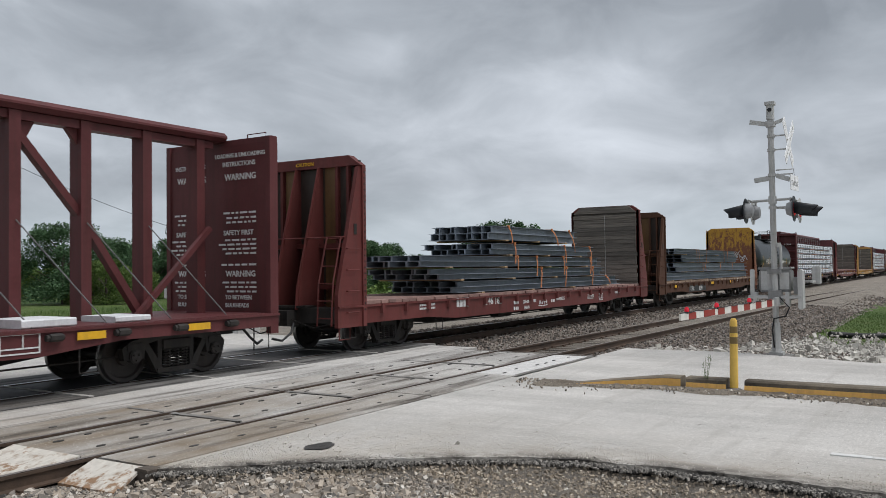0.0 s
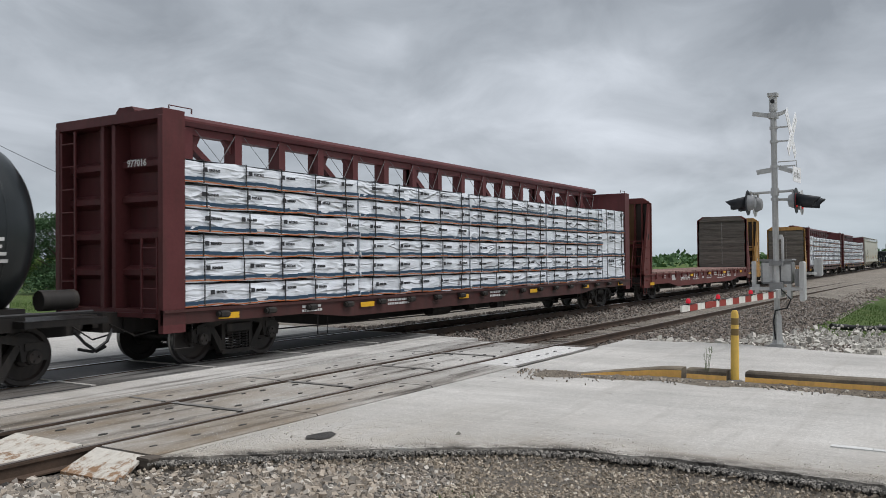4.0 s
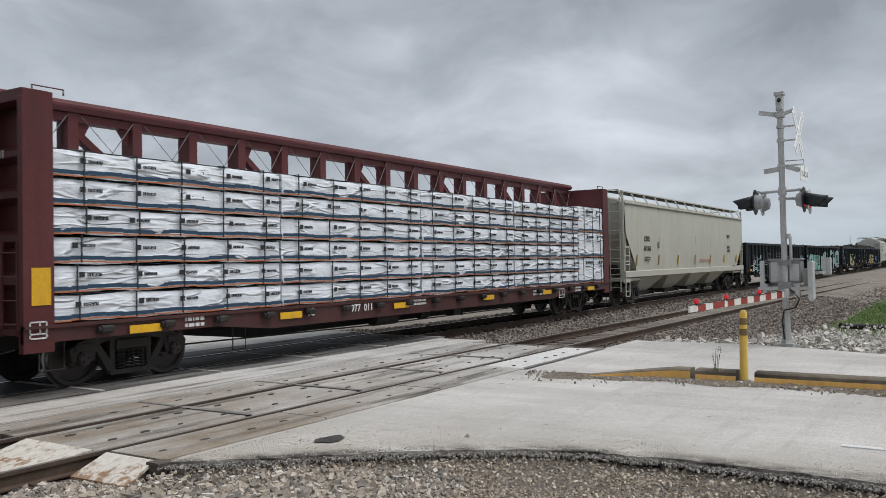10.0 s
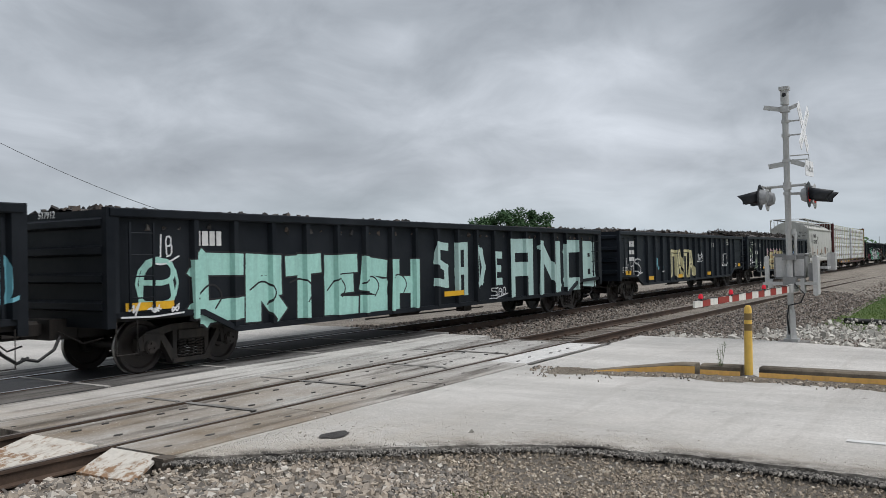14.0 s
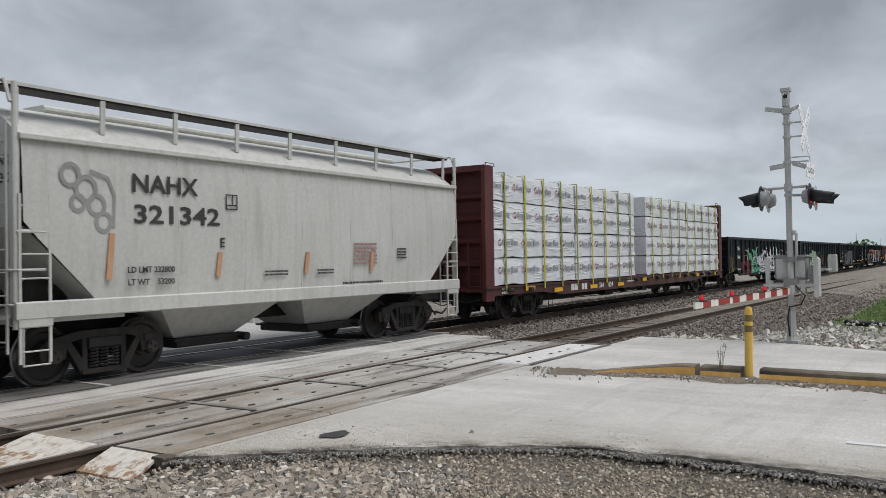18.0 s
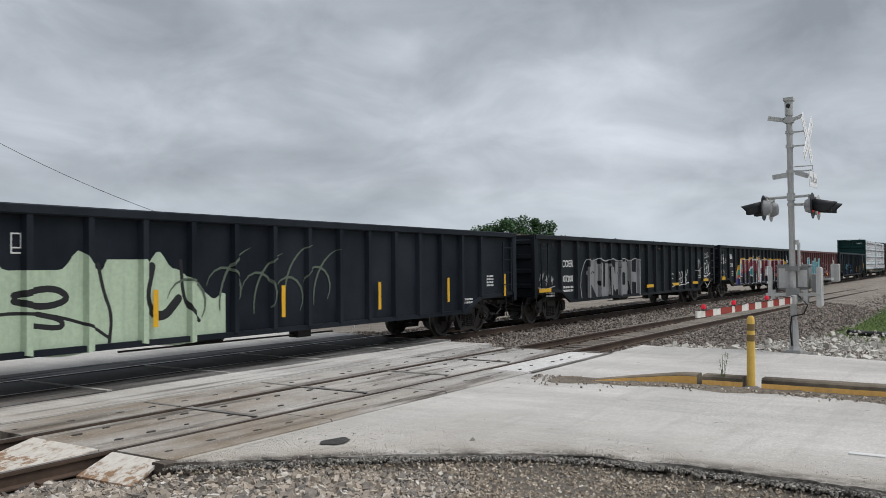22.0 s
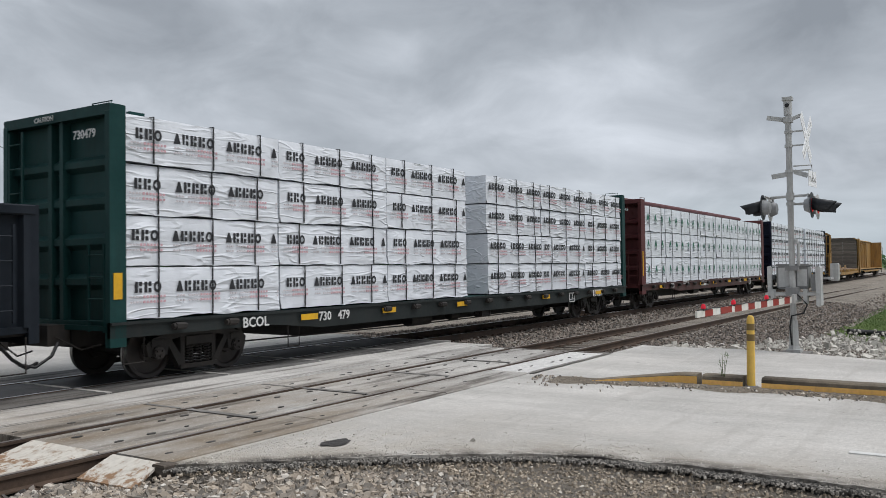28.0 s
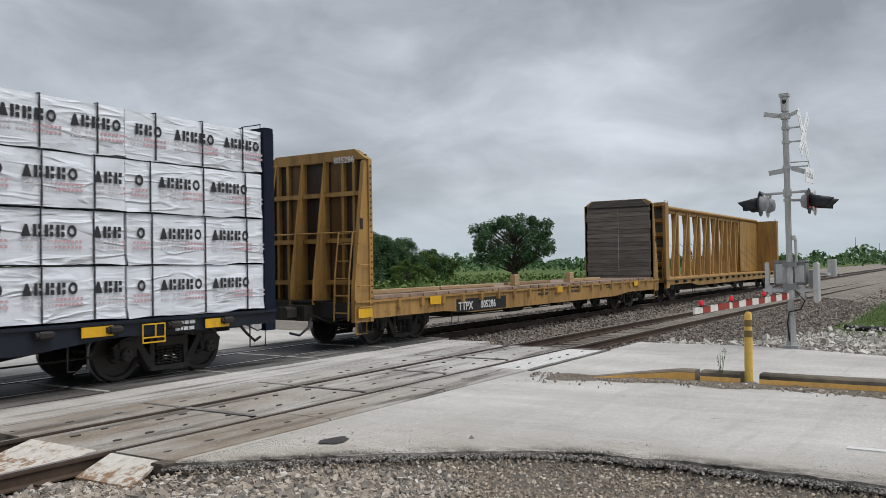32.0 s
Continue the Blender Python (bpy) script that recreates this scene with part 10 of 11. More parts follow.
stencils(car, [(7.6, 2.2, 0.8, 6, 0.05)], -1.523, spray("faded_brown", (0.33, 0.2, 0.18)), "warning_lines")
for x in (1.50, 3.73, 6.05, 8.2):
    part("reflector", Shape().beam((x, -1.520, 1.62), (x + 0.06, -1.526, 2.05 if x > 2 else 2.35), 0.02, 0.10, (1, 0, 0)), paint("reflector_rose", (0.46, 0.26, 0.15), (0.25, 0.18, 0.14), 0.5), car, "faded reflective stripe")
smoke = spray("smoke", (0.27, 0.27, 0.262))
rings = []
for cx, cz, r1 in ((0.86, 3.22, 0.15), (1.12, 3.02, 0.17), (1.30, 2.78, 0.14), (0.98, 2.80, 0.11), (1.42, 2.52, 0.13)):
    rings += stroke([(cx + r1 * math.cos(0.5236 * i), cz + r1 * 1.1 * math.sin(0.5236 * i)) for i in range(13)], 0.07)
decal(car, "graffiti_ring", rings + stroke([(1.2, 3.3), (1.5, 3.22), (1.62, 2.95), (1.60, 2.45)], 0.05), smoke, [(0, L, -1.512)], 0.004, "grey spray-painted rings")

# centre-beam, millwork packs with yellow straps
u0 = 312.95
car, L = centrebeam(u0, 338.05, maroon, "maroon centre-beam car with white millwork packs", 4.40, True, 4.46, posts=17, chord=False, sill=sill_maroon, bogie=3.35, clear=(3.6, 11.0))
cols = [(0.46, 5.72), (6.20, 5.82), (13.36, 5.62), (19.0, 5.55)]
for ci, (x, l) in enumerate(cols):
    stack(u0, 1.08, [(x, l)], (0.79, 0.80, 0.82, 0.80), "mill_b", None, 0, (), 70 + ci)
lettering("564", 0.25, white_ink, car, (8.14, -1.503, 0.76), wide=1.15)
lettering("034", 0.25, white_ink, car, (9.02, -1.503, 0.76), wide=1.15)
s = Shape()
bars(s, 5.69, 0.75, (1.2, 1.3), 0.22, -1.504, 0.16, 0.95)
bars(s, 6.58, 0.75, (0.95, 1.0), 0.22, -1.504, 0.16, 0.95)
letter_blocks(s, white_ink, car, "white lettering blocks")
r = random.Random(77)
for i, (a, b2) in enumerate(((0.46, 12.0), (13.36, 24.5))):
    n = 9
    for k in range(n):
        x = a + (b2 - a) * (k + 0.5) / n
        m = (strap_green, strap_yellow, strap_yellow, strap_green)[(k + i) % 4]
        lean = r.uniform(-0.03, 0.03)
        st = solid("load_strap", Shape().beam((0, -1.52, 4.33), (lean, -1.535, 0.92), 0.012, 0.085, (1, 0, 0)).box(-0.04, 0.04, -1.52, 1.52, 4.318, 4.332), m, "yellow webbing load strap over white lumber packs", "strap", "load straps")
        rolling(st, u0 + x)
stencils(car, [(0.9, 0.96, 0.4, 2, 0.07), (11.0, 0.98, 0.7, 2, 0.06), (21.2, 0.96, 0.6, 2, 0.06)], -1.502, white_ink)
reflectors(car, [(2.3, 0.88), (4.3, 0.76), (7.23, 0.76), (9.85, 0.76), (12.6, 0.86), (17.0, 0.86), (20.0, 0.86), (23.4, 0.86)], -1.545, 0.62, 0.13)

u0 = 339.5
car, surf, L = gondola(u0, 360.0, gon_black, "black ribbed gondola car with white and green graffiti", 15, 2.84, 0.66)
lettering("COER", 0.30, white_ink, car, (2.08, -1.406, 2.10))
lettering("807164", 0.28, white_ink, car, (2.08, -1.406, 1.62))
sea_green = spray("sea_green", (0.17, 0.50, 0.33))
bright_sp = spray("bright_white", (0.74, 0.75, 0.77))
olive_sp = spray("olive", (0.22, 0.24, 0.07))
hand(car, surf, "TIM", 0.6, 1.5, 1.35, 1.75, olive_sp, 81, 0.04)
hand(car, surf, "NOLA", 0.5, 1.6, 0.95, 1.3, olive_sp, 87, 0.04)
wildstyle(car, surf, [(3.4, 5.6, plum, None, 16), (4.4, 6.4, plum, sea_green, 12)], 0.70, 1.80, 82, black_sp)
wildstyle(car, surf, [(5.7, 7.9, sea_green, bright_sp, 26), (7.6, 13.2, bright_sp, black_sp, 92), (12.9, 15.2, sea_green, bright_sp, 22), (14.6, 18.3, plum, sea_green, 18)], 0.66, 1.92, 83, black_sp)
decal(car, "graffiti_tag", [q for i, x in enumerate((4.7, 6.1, 6.4, 8.0, 9.3, 10.4, 12.0, 13.3, 15.0, 16.0, 17.4)) for q in sweep(random.Random(i), x, 1.5, 0.95, 1.95 - 0.9 * (i % 2), 0.9 - 1.8 * (i % 2), 0.08)], bright_sp, surf, 0.030, "white tapering spikes")
decal(car, "graffiti_tag", [q for i, x in enumerate((3.9, 5.4, 14.9, 16.4, 17.6, 18.6)) for q in sweep(random.Random(i), x, 1.35, 0.9, 2.2 - 0.7 * (i % 3), -3.4, 0.05)], olive_sp, surf, 0.030)
frame_mark(car, 4.95, 1.90, 0.30, 0.34, -1.404, white_ink)
reflectors(car, [(0.75, 0.95), (19.5, 1.0)], -1.507, 0.75, 0.10, True)
stencils(car, [(18.2, 1.5, 0.3, 4, 0.05), (2.2, 0.98, 0.8, 1, 0.08)], -1.403, white_ink)

u0 = 360.95
car, surf, L = gondola(u0, 380.95, gon_slate, "black ribbed gondola car with pale green graffiti", 15, 2.82, 0.60)
lettering("UCRY", 0.24, white_ink, car, (2.08, -1.406, 2.2), wide=1.0)
lettering("100525", 0.26, white_ink, car, (2.08, -1.406, 1.74))
frame_mark(car, 4.95, 2.1, 0.26, 0.3, -1.404, white_ink)
crown = lambda x: 1.86 + 0.30 * max(0.0, math.sin((x - 4.2) * 4.3)) ** 3 + (0.16 if 6.5 < x < 7.2 else 0.0) - 0.75 * max(0.0, (x - 7.9) / 1.05) - 0.8 * max(0.0, 1 - (x - 4.2) / 0.35) ** 2
foot = lambda x: 0.62 + (0.42 if x < 4.62 else 0.0) + 0.9 * max(0.0, 1 - (x - 4.2) / 0.30) ** 2 + 0.06 * math.sin(x * 3)
layers = [(pale_green, band(4.24, 8.96, 0.085, foot, crown))]
for pts, w in (([(5.0, 1.50), (5.6, 1.62), (5.9, 1.42), (5.45, 1.30), (5.0, 1.42)], 0.10), ([(4.32, 1.22), (5.3, 1.26), (6.2, 1.02), (6.55, 0.78)], 0.05), ([(6.35, 1.95), (6.45, 1.5), (6.60, 1.15), (6.55, 0.70)], 0.06),
               ([(5.35, 1.22), (5.75, 1.12), (5.75, 0.98), (5.3, 1.05)], 0.08), ([(7.35, 1.9), (7.2, 1.3), (7.55, 1.0), (7.9, 1.35)], 0.16), ([(7.95, 2.0), (8.0, 1.3), (8.35, 0.95)], 0.07)):
    layers.append((black_sp, [q for q in stroke(smooth_line(pts, 2), w)]))
layered(car, surf, layers)
dim_green = spray("dim_green", (0.10, 0.125, 0.095))
decal(car, "graffiti_tag", [q for i in range(9) for q in sweep(random.Random(i), 8.4 + 0.42 * i, 1.0 + 0.1 * (i % 3), 1.5, 1.1 + 0.5 * (i % 2), 3.6 - 5.0 * (i % 2), 0.045)], dim_green, surf, 0.012, "faint swirling outline")
reflectors(car, [(0.75, 1.0), (3.7, 0.95), (7.3, 0.9), (10.3, 0.9), (13.4, 0.9), (16.3, 0.95), (19.3, 1.0)], -1.51, 0.62, 0.10, True)
stencils(car, [(2.0, 1.1, 0.9, 2, 0.08), (17.2, 0.95, 0.5, 2, 0.05), (18.5, 1.55, 0.35, 4, 0.05)], -1.403, white_ink)

u0 = 382.3
car, surf, L = gondola(u0, 402.5, gon_black, "black ribbed gondola car with silver graffiti", 15, 2.82, 0.62, (20, 0.32, 0.05, "bulk"))
lettering("COER", 0.33, white_ink, car, (2.1, -1.406, 1.80))
lettering("807208", 0.30, white_ink, car, (2.06, -1.406, 1.31))
stencils(car, [(2.1, 1.10, 0.85, 2, 0.07), (0.9, 0.95, 0.6, 2, 0.05)], -1.403, white_ink)
piece(car, surf, 0.35, 1.15, 1.2, 0.7, 3, chrome, None, None, 101, "tag")
dull = paint("spray_dull_silver", (0.23, 0.235, 0.24), (0.05, 0.05, 0.052), 0.8, 0.0, 0.6, 0.2)
layers = []
for k, (ch, a, b2) in enumerate((("R", 4.15, 5.25), ("U", 5.2, 6.2), ("N", 6.15, 7.2), ("O", 7.1, 8.25), ("H", 8.15, 9.4))):
    lines = [smooth_line(l, 1) for l in word_lines([(ch, a, b2, 0.70, 2.02 - 0.07 * (k % 2))], 0.40, 102 + k, 0.05)]
    layers.append((black_sp, [q for l in lines for q in block(l, 0.44)]))
    layers.append((dull, [q for l in lines for q in block(l, 0.385)]))
layered(car, surf, layers)
ash3 = spray("ash3", (0.33, 0.335, 0.34))
rim = lambda x: 2.05 - 0.55 * max(0.0, (4.3 - x) / 0.7) ** 2 + 0.05 * math.sin(x * 5.1)
decal(car, "graffiti_tag", [q for q in stroke([(3.62 + 0.16 * i, rim(3.62 + 0.16 * i)) for i in range(37)], 0.04)] + stroke([(3.62, 1.5), (3.58, 1.1), (3.68, 0.72)], 0.05), ash3, surf, 0.013, "silver outline")
hand(car, surf, "EZ", 13.5, 14.2, 0.98, 1.45, white_sp, 103, 0.04)
hand(car, surf, "ABEY", 14.5, 16.0, 0.95, 1.5, white_sp, 107, 0.04)
hand(car, surf, "EM", 17.3, 18.1, 1.62, 2.2, chrome, 104, 0.05)
hand(car, surf, "EMB", 18.5, 19.5, 2.2, 2.45, chrome, 108, 0.04)
hand(car, surf, "JERK", 18.4, 19.7, 1.35, 1.95, white_sp, 109, 0.045)
decal(car, "graffiti_tag", stroke(smooth_line([(18.5, 1.3), (19.2, 1.25), (18.7, 1.0), (19.3, 0.75), (19.0, 0.62), (19.9, 1.05)], 2), 0.045), white_sp, surf, 0.006)
reflectors(car, [(0.2, 1.02), (10.0, 0.92), (13.4, 0.92), (16.4, 0.92), (18.2, 1.02)], -1.507, 0.85, 0.12)
frame_mark(car, 17.6, 1.2, 0.5, 0.36, -1.404, white_ink)

u0 = 403.7
car, surf, L = gondola(u0, 423.85, gon_black, "black ribbed gondola car with colourful block mural", 15, 2.84, 0.62)
s = Shape()
bars(s, 2.2, 2.12, WORD4, 0.25, -1.405, 0.14, 0.58)
letter_blocks(s, white_ink, car, "white lettering blocks")
lettering("517018", 0.27, white_ink, car, (2.12, -1.406, 1.69))
stencils(car, [(1.9, 1.4, 0.4, 3, 0.06), (2.7, 1.4, 0.3, 3, 0.06)], -1.403, white_ink)
coral = spray("coral", (0.52, 0.115, 0.075))
teal_sp = spray("teal", (0.055, 0.30, 0.30))
dark_plum = spray("dark_plum", (0.062, 0.012, 0.018))
violet = spray("violet", (0.040, 0.036, 0.145))


def hump(x):
    """The skyline of the painted cloud behind the letters."""
    rise = min(1.0, max(0.0, (x - 3.0) / 1.5)) 
    return 0.66 + rise * (1.40 + 0.14 * abs(math.sin(x * 1.55 + 0.4)) + 0.06 * math.sin(x * 3.7))


wob = lambda x, k: 0.09 * noise.noise((x * 1.3, k, 0.0)) + 0.06 * noise.noise((x * 4.0, k, 3.0))
slope = lambda x, back: max(0.0, 1.06 * (18.45 - back - x))
level = lambda share, k, back: (lambda x: 0.66 + min(slope(x, back), (hump(x) - 0.66) * max(0.0, min(1.0, share + 2.2 * wob(x, k)))))
ground0 = lambda x: 0.66
decal(car, "graffiti_cloud", band(3.05, 18.45, 0.12, ground0, level(1.2, 1.0, 0.02)), ochre, surf, 0.0030, "painted ochre cloud")
decal(car, "graffiti_cloud", band(3.05, 18.45, 0.12, ground0, level(0.78, 1.0, 0.0)), teal_sp, surf, 0.0036, "painted turquoise band")
decal(car, "graffiti_cloud", band(3.05, 18.45, 0.10, ground0, level(0.56, 2.0, 0.42)), coral, surf, 0.0042, "painted coral band")
decal(car, "graffiti_cloud", band(3.05, 18.45, 0.10, ground0, level(0.46, 3.0, 0.70)), violet, surf, 0.0048, "painted violet band")
r = random.Random(112)
decal(car, "graffiti_shard", [[(x, z), (x + r.uniform(0.15, 0.45), z + r.uniform(-0.1, 0.2)), (x + r.uniform(0.0, 0.2), z + r.uniform(0.1, 0.35))] for x, z in [(r.uniform(3.4, 17.6), r.uniform(0.72, 1.35)) for _ in range(46)]], coral, surf, 0.0054)
tall = [("U", 4.22, 5.50, 0.72, 2.08), ("K", 5.85, 7.30, 0.72, 2.08), ("M", 7.78, 9.10, 0.72, 2.06), ("H", 9.28, 10.45, 0.72, 2.08), ("C", 10.72, 12.1, 0.70, 2.06), ("T", 12.45, 13.75, 0.72, 2.05), ("A", 13.85, 15.05, 0.72, 2.06), ("E", 15.3, 16.75, 0.74, 2.06)]
lines = word_lines(tall, 0.40)
side_ = lambda l, dx, dz: [(x + dx, z + dz) for x, z in l]
face = [q for l in lines for q in block(l, 0.38)]
layered(car, surf, [(white_sp, [q for l in lines for q in block(side_(l, 0.14, -0.02), 0.44)] + [q for l in lines for q in block(l, 0.44)]), (plum, face),
                    (dark_plum, [q for q in (clip_z(q, 0.5, 1.42) for q in face) if len(q) >= 3]), (black_sp, [q for q in (clip_z(q, 0.5, 1.24) for q in face) if len(q) >= 3])], 0.0065)
hand(car, surf, "SMEZ", 0.45, 1.5, 2.0, 2.4, ash3, 117, 0.035)
hand(car, surf, "KENN", 0.5, 1.4, 1.3, 1.6, ash3, 118, 0.035)
piece(car, surf, 0.55, 1.9, 0.9, 0.55, 3, white_sp, None, None, 113, "tag")
piece(car, surf, 7.6, 2.1, 1.9, 0.35, 4, spray("ash4", (0.45, 0.45, 0.45)), None, None, 116, "tag")
piece(car, surf, 18.6, 1.1, 1.0, 1.2, 3, chrome, None, None, 115, "tag")
disc = lambda r1: [[(17.75 + r1 * math.cos(0.2618 * i), 1.98 + r1 * math.sin(0.2618 * i)) for i in range(24)]]
ring = disc(0.44)
decal(car, "emblem_field", disc(0.34), gon_black, surf, 0.0125)
decal(car, "round_emblem", ring, white_ink, surf, 0.010, "round white emblem")
decal(car, "emblem_cross", [[(17.45, 1.90), (18.05, 1.90), (18.05, 2.06), (17.45, 2.06)], [(17.67, 1.68), (17.83, 1.68), (17.83, 2.28), (17.67, 2.28)]], white_ink, surf, 0.015)
spot = lambda a, r1: (17.75 + r1 * math.cos(a), 1.98 + r1 * math.sin(a))
decal(car, "emblem_print", [[spot(0.2244 * i, 0.355), spot(0.2244 * i + 0.12, 0.355), spot(0.2244 * i + 0.12, 0.425), spot(0.2244 * i, 0.425)] for i in range(28) if i % 14 != 0], gon_black, surf, 0.0135)
decal(car, "emblem_print", [[(17.50 + 0.075 * i, 1.945), (17.55 + 0.075 * i, 1.945), (17.55 + 0.075 * i, 2.02), (17.50 + 0.075 * i, 2.02)] for i in range(7)], gon_black, surf, 0.0175)
hand(car, surf, "S", 17.2, 17.5, 1.5, 1.8, ash3, 119, 0.04)
reflectors(car, [(0.2, 1.02), (18.6, 1.02)], -1.507, 0.75, 0.2)
frame_mark(car, 17.7, 1.0, 0.5, 0.32, -1.404, white_ink)

u0 = 425.0
car, surf, L = gondola(u0, 445.2, gon_red, "oxide-red ribbed gondola car with turquoise graffiti", 15, 2.82, 0.62)
s = Shape()
bars(s, 2.05, 2.16, WORD4, 0.26, -1.403, 0.14, 0.6)
letter_blocks(s, white_ink, car, "white lettering blocks")
lettering("518384", 0.27, white_ink, car, (2.08, -1.406, 1.70))
stencils(car, [(2.0, 1.32, 0.4, 2, 0.07), (3.0, 1.32, 0.4, 2, 0.07), (0.6, 0.9, 0.7, 2, 0.05), (1.7, 1.4, 0.06, 5, 0.06)], -1.403, white_ink)
aqua = spray("aqua", (0.20, 0.46, 0.55))
pale_aqua = spray("pale_aqua", (0.42, 0.58, 0.57))
dune = lambda x: 0.72 + max(0.0, min(0.75, 1.3 * (x - 3.5), 1.5 * (11.15 - x))) + 0.10 * math.sin(x * 2.1) + 0.22 * max(0.0, noise.noise((x * 1.1, 4.0, 4.0)))
layers = [(sand, band(3.5, 11.15, 0.11, lambda x: 0.70, dune)), (cream_sp, band(8.2, 11.0, 0.11, lambda x: 0.70, lambda x: dune(x) - 0.3 - 0.2 * math.sin(x * 5)))]
for k, (ch, a, b2, top_) in enumerate((("A", 4.42, 5.55, 2.2), ("H", 5.65, 6.75, 2.05), ("O", 6.85, 7.95, 1.98), ("E", 8.05, 8.95, 2.15), ("N", 9.0, 10.3, 2.16))):
    lines = [smooth_line(l, 1) for l in word_lines([(ch, a, b2, 0.76, top_)], 0.42, 121 + k, 0.06)]
    layers.append((pale_aqua, [q for l in lines for q in block(l, 0.52)]))
    layers.append((aqua, [q for l in lines for q in block(l, 0.36)]))
    layers.append((pale_aqua, [q for l in lines for q in stroke([(x + 0.05, z + 0.06) for x, z in l], 0.05)]))
layered(car, surf, layers)
piece(car, surf, 0.5, 1.8, 0.8, 0.6, 4, pink_sp, None, None, 123, "tag")
for k, text in enumerate(("VA", "ONE", "RS", "LIK", "AE", "ZE")):
    hand(car, surf, text, 11.6 + 0.95 * k, 12.4 + 0.95 * k, 0.9 + 0.12 * (k % 2), 1.75, pink_sp, 124 + k, 0.04)
piece(car, surf, 3.9, 1.2, 0.7, 0.4, 2, white_sp, None, None, 125, "tag")
decal(car, "round_emblem", [[(17.85 + 0.42 * math.cos(0.2618 * i), 1.9 + 0.50 * math.sin(0.2618 * i)) for i in range(24)]], white_ink, surf, 0.006, "round white emblem")
decal(car, "emblem_cross", [[(17.55, 1.84), (18.15, 1.84), (18.15, 1.96), (17.55, 1.96)], [(17.79, 1.6), (17.91, 1.6), (17.91, 2.2), (17.79, 2.2)]], gon_red, surf, 0.009)
reflectors(car, [(0.3, 1.1), (2.7, 1.42), (7.0, 0.8), (10.6, 0.8), (13.8, 0.8), (19.0, 1.1)], -1.507, 0.6, 0.16)

u0 = 446.9
car, surf, L = gondola(u0, 466.7, gon_slate, "dark blue-grey ribbed gondola car, mostly clean", 15, 2.84, 0.58)
lettering("UCRY", 0.24, white_ink, car, (2.08, -1.406, 2.1))
lettering("60201", 0.24, white_ink, car, (2.08, -1.406, 1.66))
piece(car, surf, 3.4, 0.8, 5.2, 1.2, 14, ultra, spray("sea", (0.08, 0.24, 0.24)), None, 131, "wild")
reflectors(car, [(0.7, 1.2), (12.0, 0.86), (15.2, 0.9), (18.55, 1.2)], -1.51, 0.62, 0.11, True)
stencils(car, [(1.9, 1.2, 0.5, 3, 0.06), (17.0, 1.5, 0.3, 4, 0.055), (17.1, 1.08, 0.4, 3, 0.045), (15.0, 0.84, 0.5, 1, 0.04)], -1.403, white_ink)


# three centre-beams with lumber packs
def mill_halves(u0, a0, a1, b0, b1, tiers, n, style, seed, straps=2):
    for a, b2, k in ((a0, a1, 0), (b0, b1, 1)):
        l = (b2 - a) / n
        for i in range(n):
            stack(u0, 1.07, [(a + l * i, l)], tiers, style, None, straps, (), seed + 10 * k + i)


u0 = 467.95
car, L = centrebeam(u0, 490.5, bulk_green, "dark green centre-beam car with printed white lumber packs", 4.40, True, 4.52, posts=17, chord=False, bd=0.24, sill=sill_black, clear=(2.6, 6.6))
s = Shape()
bars(s, 19.2, 0.78, (0.8, 0.8, 0.9, 0.9, 0.3, 0.7), 0.22, -1.545)
letter_blocks(s, white_ink, car, "white lettering blocks")
mill_halves(u0, 0.30, 10.9, 12.0, 22.2, (0.86, 0.84, 0.84, 0.80), 3, "mill_a", 140, 3)
lettering("BCOL", 0.26, white_ink, car, (2.75, -1.545, 0.80))
lettering("730   479", 0.26, white_ink, car, (4.85, -1.545, 0.80))
lettering("730479", 0.20, white_ink, car, (0.0, -0.55, 4.02), turn=TURN_END)
lettering("CAUTION", 0.12, white_ink, car, (0.0, 0.55, 4.40), turn=TURN_END)
reflectors(car, [(4.3, 0.84), (7.0, 0.84), (10.2, 0.84), (15.2, 0.84), (19.4, 0.84)], -1.56, 0.5, 0.12)
reflectors(car, [(0.06, 1.42)], -1.506, 0.42, 0.16, True)
frame_mark(car, 17.2, 0.66, 0.42, 0.30, -1.547, white_ink)
part("top_rail", Shape().box(0.9, 1.2, -0.8, -0.7, 4.5, 4.6), bulk_green, car)

u0 = 492.3
car, L = centrebeam(u0, 514.62, maroon, "maroon centre-beam car with tall white lumber packs", 4.72, True, 4.50, posts=17, sill=sill_maroon)
cols = [(0.46, 2.75), (3.24, 2.75), (6.02, 2.55), (8.62, 2.75), (11.5, 3.45), (15.0, 3.4), (18.44, 3.4)]
for i, (x, l) in enumerate(cols):
    stack(u0, 1.07, [(x, l)], (1.08, 1.07, 1.06), "mill_c", None, 2, (), 160 + i)
lettering("627345", 0.16, white_ink, car, (0.0, -0.5, 4.05), turn=TURN_END)
s = Shape()
bars(s, 3.6, 0.84, (0.9, 1.1, 0.9), 0.18, -1.545)
letter_blocks(s, white_ink, car, "white lettering blocks")
stencils(car, [(5.5, 0.94, 0.9, 1, 0.18), (8.4, 0.98, 1.2, 2, 0.10), (16.0, 0.94, 0.4, 2, 0.07)], -1.502, white_ink)
reflectors(car, [(2.0, 0.86), (8.0, 0.86), (10.3, 0.86), (13.2, 0.86), (16.8, 0.86), (20.6, 0.86)], -1.56, 0.62, 0.12)
reflectors(car, [(0.1, 1.4)], -1.506, 1.0, 0.10, True)
frame_mark(car, 18.0, 0.66, 0.42, 0.32, -1.547, white_ink)

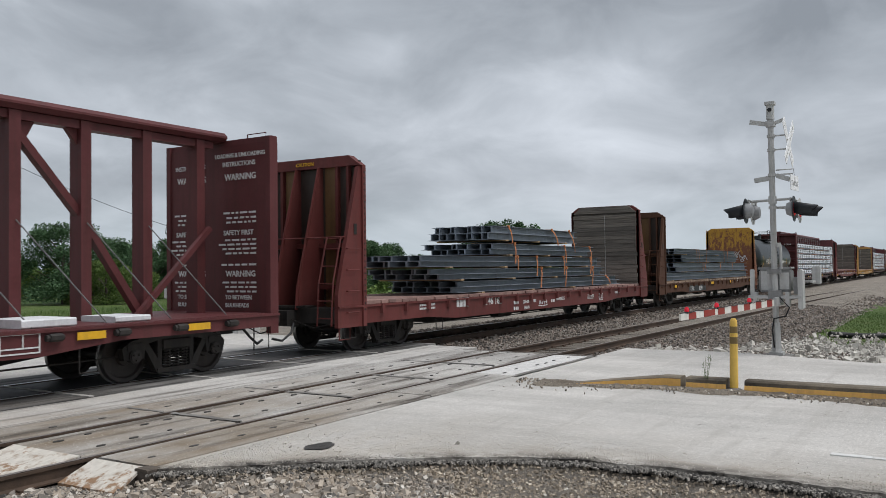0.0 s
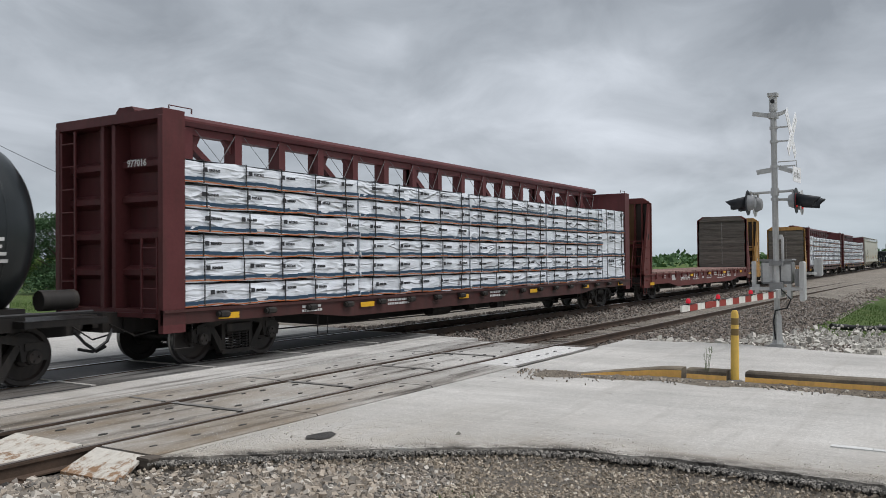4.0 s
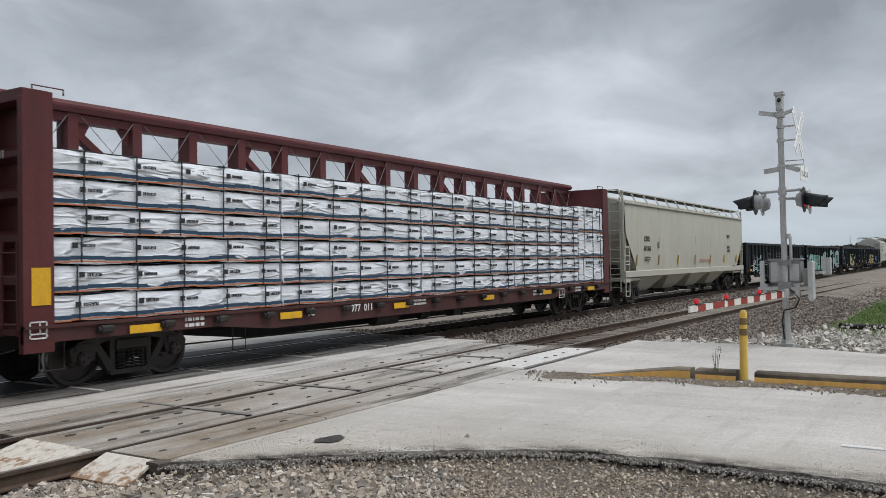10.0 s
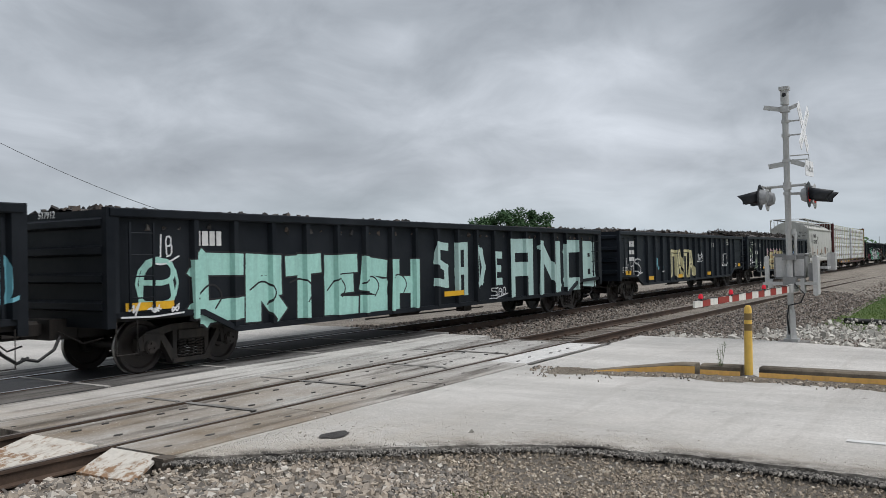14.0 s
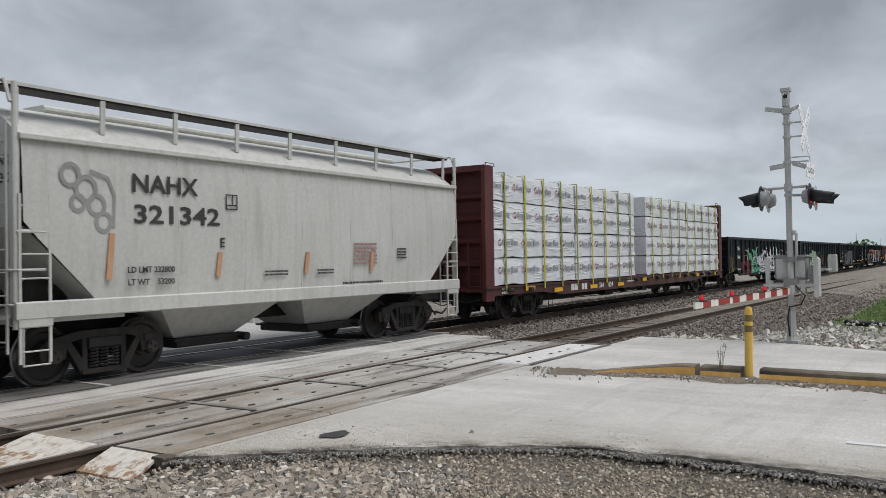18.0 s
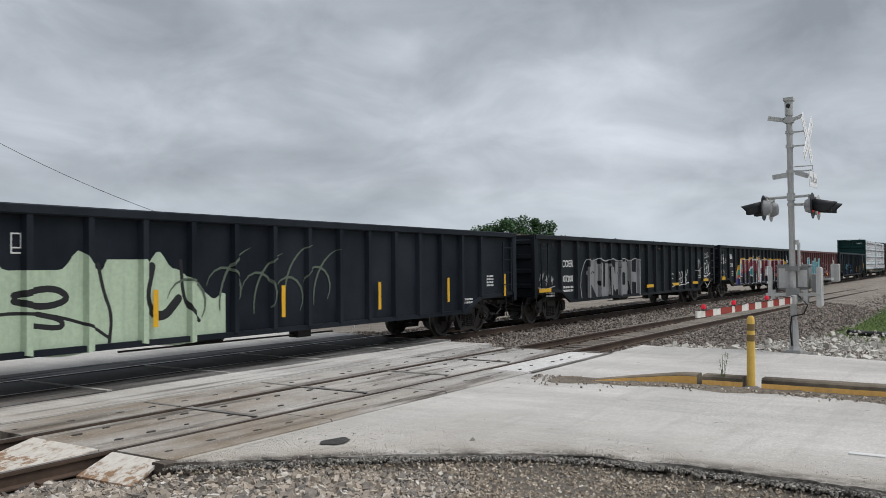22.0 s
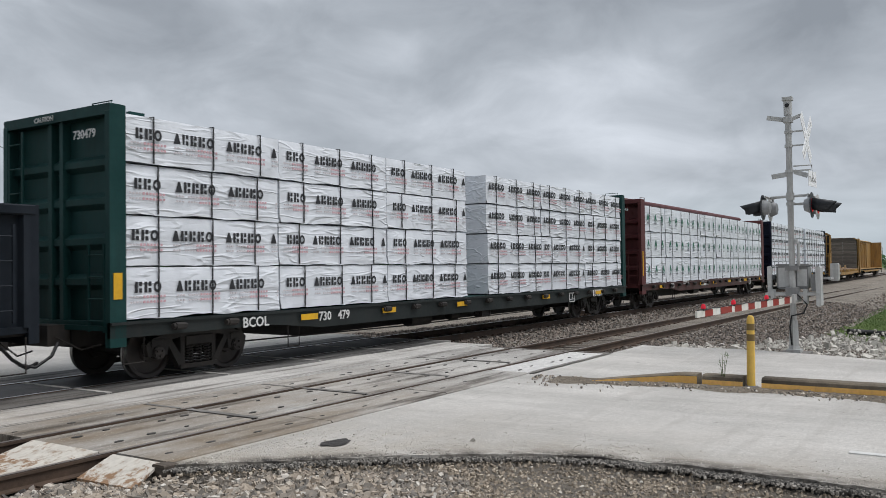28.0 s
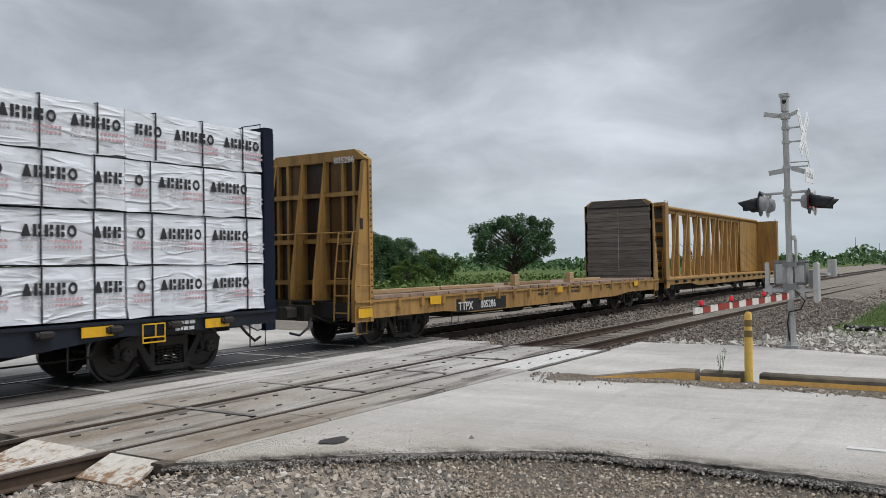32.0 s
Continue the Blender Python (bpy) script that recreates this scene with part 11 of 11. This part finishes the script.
u0 = 516.85
car, L = centrebeam(u0, 539.25, bulk_blue, "dark blue centre-beam car with printed white lumber packs", 4.40, True, 4.55, posts=17, chord=False, bd=0.20, sill=sill_navy, clear=(3.6, 7.0))
mill_halves(u0, 0.22, 11.9, 12.95, 22.15, (0.86, 0.86, 0.86, 0.82), 3, "mill_a", 180, 3)
lettering("NOKL", 0.24, white_ink, car, (3.85, -1.545, 0.80))
lettering("737490", 0.26, white_ink, car, (5.2, -1.545, 0.80))
reflectors(car, [(1.2, 0.80), (7.1, 0.82), (11.3, 0.84), (14.9, 0.84), (18.2, 0.84), (20.6, 0.82)], -1.56, 0.55, 0.16)
stencils(car, [(2.2, 0.9, 0.9, 2, 0.05), (8.3, 0.95, 0.7, 2, 0.08), (20.0, 0.92, 0.4, 2, 0.06)], -1.502, white_ink)
frame_mark(car, 19.3, 0.66, 0.46, 0.32, -1.547, reflector)

# yellow bulkhead flat, nearly empty
u0 = 541.7
old_yellow = paint("old_yellow", (0.35, 0.20, 0.062), (0.085, 0.052, 0.034), 0.85, 0.22, 0.65, 0.25)
car, L = flatcar(u0, 562.2, old_yellow, "yellow bulkhead flat car, empty but for dunnage", deck_wood_tan, 0.62, None, None, deck=1.10)
part("mark_panel", Shape().box(4.2, 6.9, -1.506, -1.500, 0.61, 0.95), black_sp, car, "black number panel")
lettering("TTPX", 0.30, white_ink, car, (4.3, -1.508, 0.66))
lettering("805286", 0.28, white_ink, car, (5.45, -1.508, 0.67))
lettering("805286", 0.20, white_ink, car, (0.36, -0.65, 4.2), turn=TURN_END)
reflectors(car, [(0.06, 0.72), (2.9, 0.88), (10.2, 0.9), (17.4, 0.9)], -1.545, 0.5, 0.20)
stencils(car, [(9.0, 1.0, 0.7, 2, 0.08), (11.5, 1.0, 0.6, 2, 0.08), (14.6, 1.0, 0.5, 2, 0.06)], -1.502, black_ink)
for x0, x1, y, z, hh in ((1.2, 4.2, -0.9, 1.19, 0.10), (4.6, 7.5, -0.7, 1.19, 0.08), (7.9, 8.2, -1.2, 1.19, 0.34), (8.6, 11.6, -0.6, 1.19, 0.09), (11.9, 12.2, -1.2, 1.19, 0.34), (12.6, 15.6, -0.8, 1.19, 0.10)):
    d = solid("dunnage_timber", Shape().slab(0, x1 - x0, -0.08, 0.08, 0, hh, 0.008), wood_block, "loose weathered dunnage timber on the deck", "timber", "dunnage on the deck")
    rolling(d, u0 + x0, y, z)

# last: yellow centre-beam, empty, seen through its truss
u0 = 563.3
car, L = centrebeam(u0, 587.6, old_yellow, "empty yellow centre-beam car at the train's end", 4.55, False, 4.42, posts=12, braces=False)
for i in range(1, 24, 2):
    x0 = 0.6 + (L - 1.2) * i / 25
    part("diagonal_brace", Shape().beam((x0, -0.1, 1.1), (x0 + 0.85, -0.1, 4.3), 0.12, 0.16), old_yellow, car)
    part("diagonal_brace", Shape().beam((x0 + 0.95, 0.1, 4.3), (x0 + 1.75, 0.1, 1.1), 0.12, 0.16), old_yellow, car)
part("end_panel", Shape().box(L - 5.2, L - 0.45, -0.20, -0.17, 1.1, 4.3), old_yellow, car, "solid end panel")
ob = part("bulkhead_lining", Shape().box(0.37, 0.385, -1.4, 1.4, 1.1, 4.2), plank_mat, car)


def motions():
    """The whole train rolls past at a nearly even pace."""
    times = (0, 4, 8, 12, 16, 20, 24, 28, 32)
    for ob, u, y, z, rz in MOVERS:
        walk(ob, [(t, pose(u - run(t), y, z, 0, 0, rz)) for t in times])
    starts = {ob: u for ob, u, y, z, rz in MOVERS}
    for ob, dx, place, owner in SPINNERS:         # each axle turns while it passes close by
        u = starts[owner] + place
        first = max(0.0, (u - 26.0) / 16.5)
        last = min(32.0, max(first, (u + 3.0) / 16.0))
        n = int((last - first) / 0.04)
        beats = [first + 0.04 * i for i in range(n + 1)]
        if not beats or beats[0] > 0:
            beats.insert(0, 0.0)
        if beats[-1] < 32.0:
            beats.append(32.0)
        spin = lambda t: -math.degrees(run(min(max(t, first), first + 0.04 * n)) - run(first)) / R_WHEEL
        walk(ob, [(t, pose(dx, 0, R_WHEEL, 0, spin(t) % 360, 0)) for t in beats])


motions()
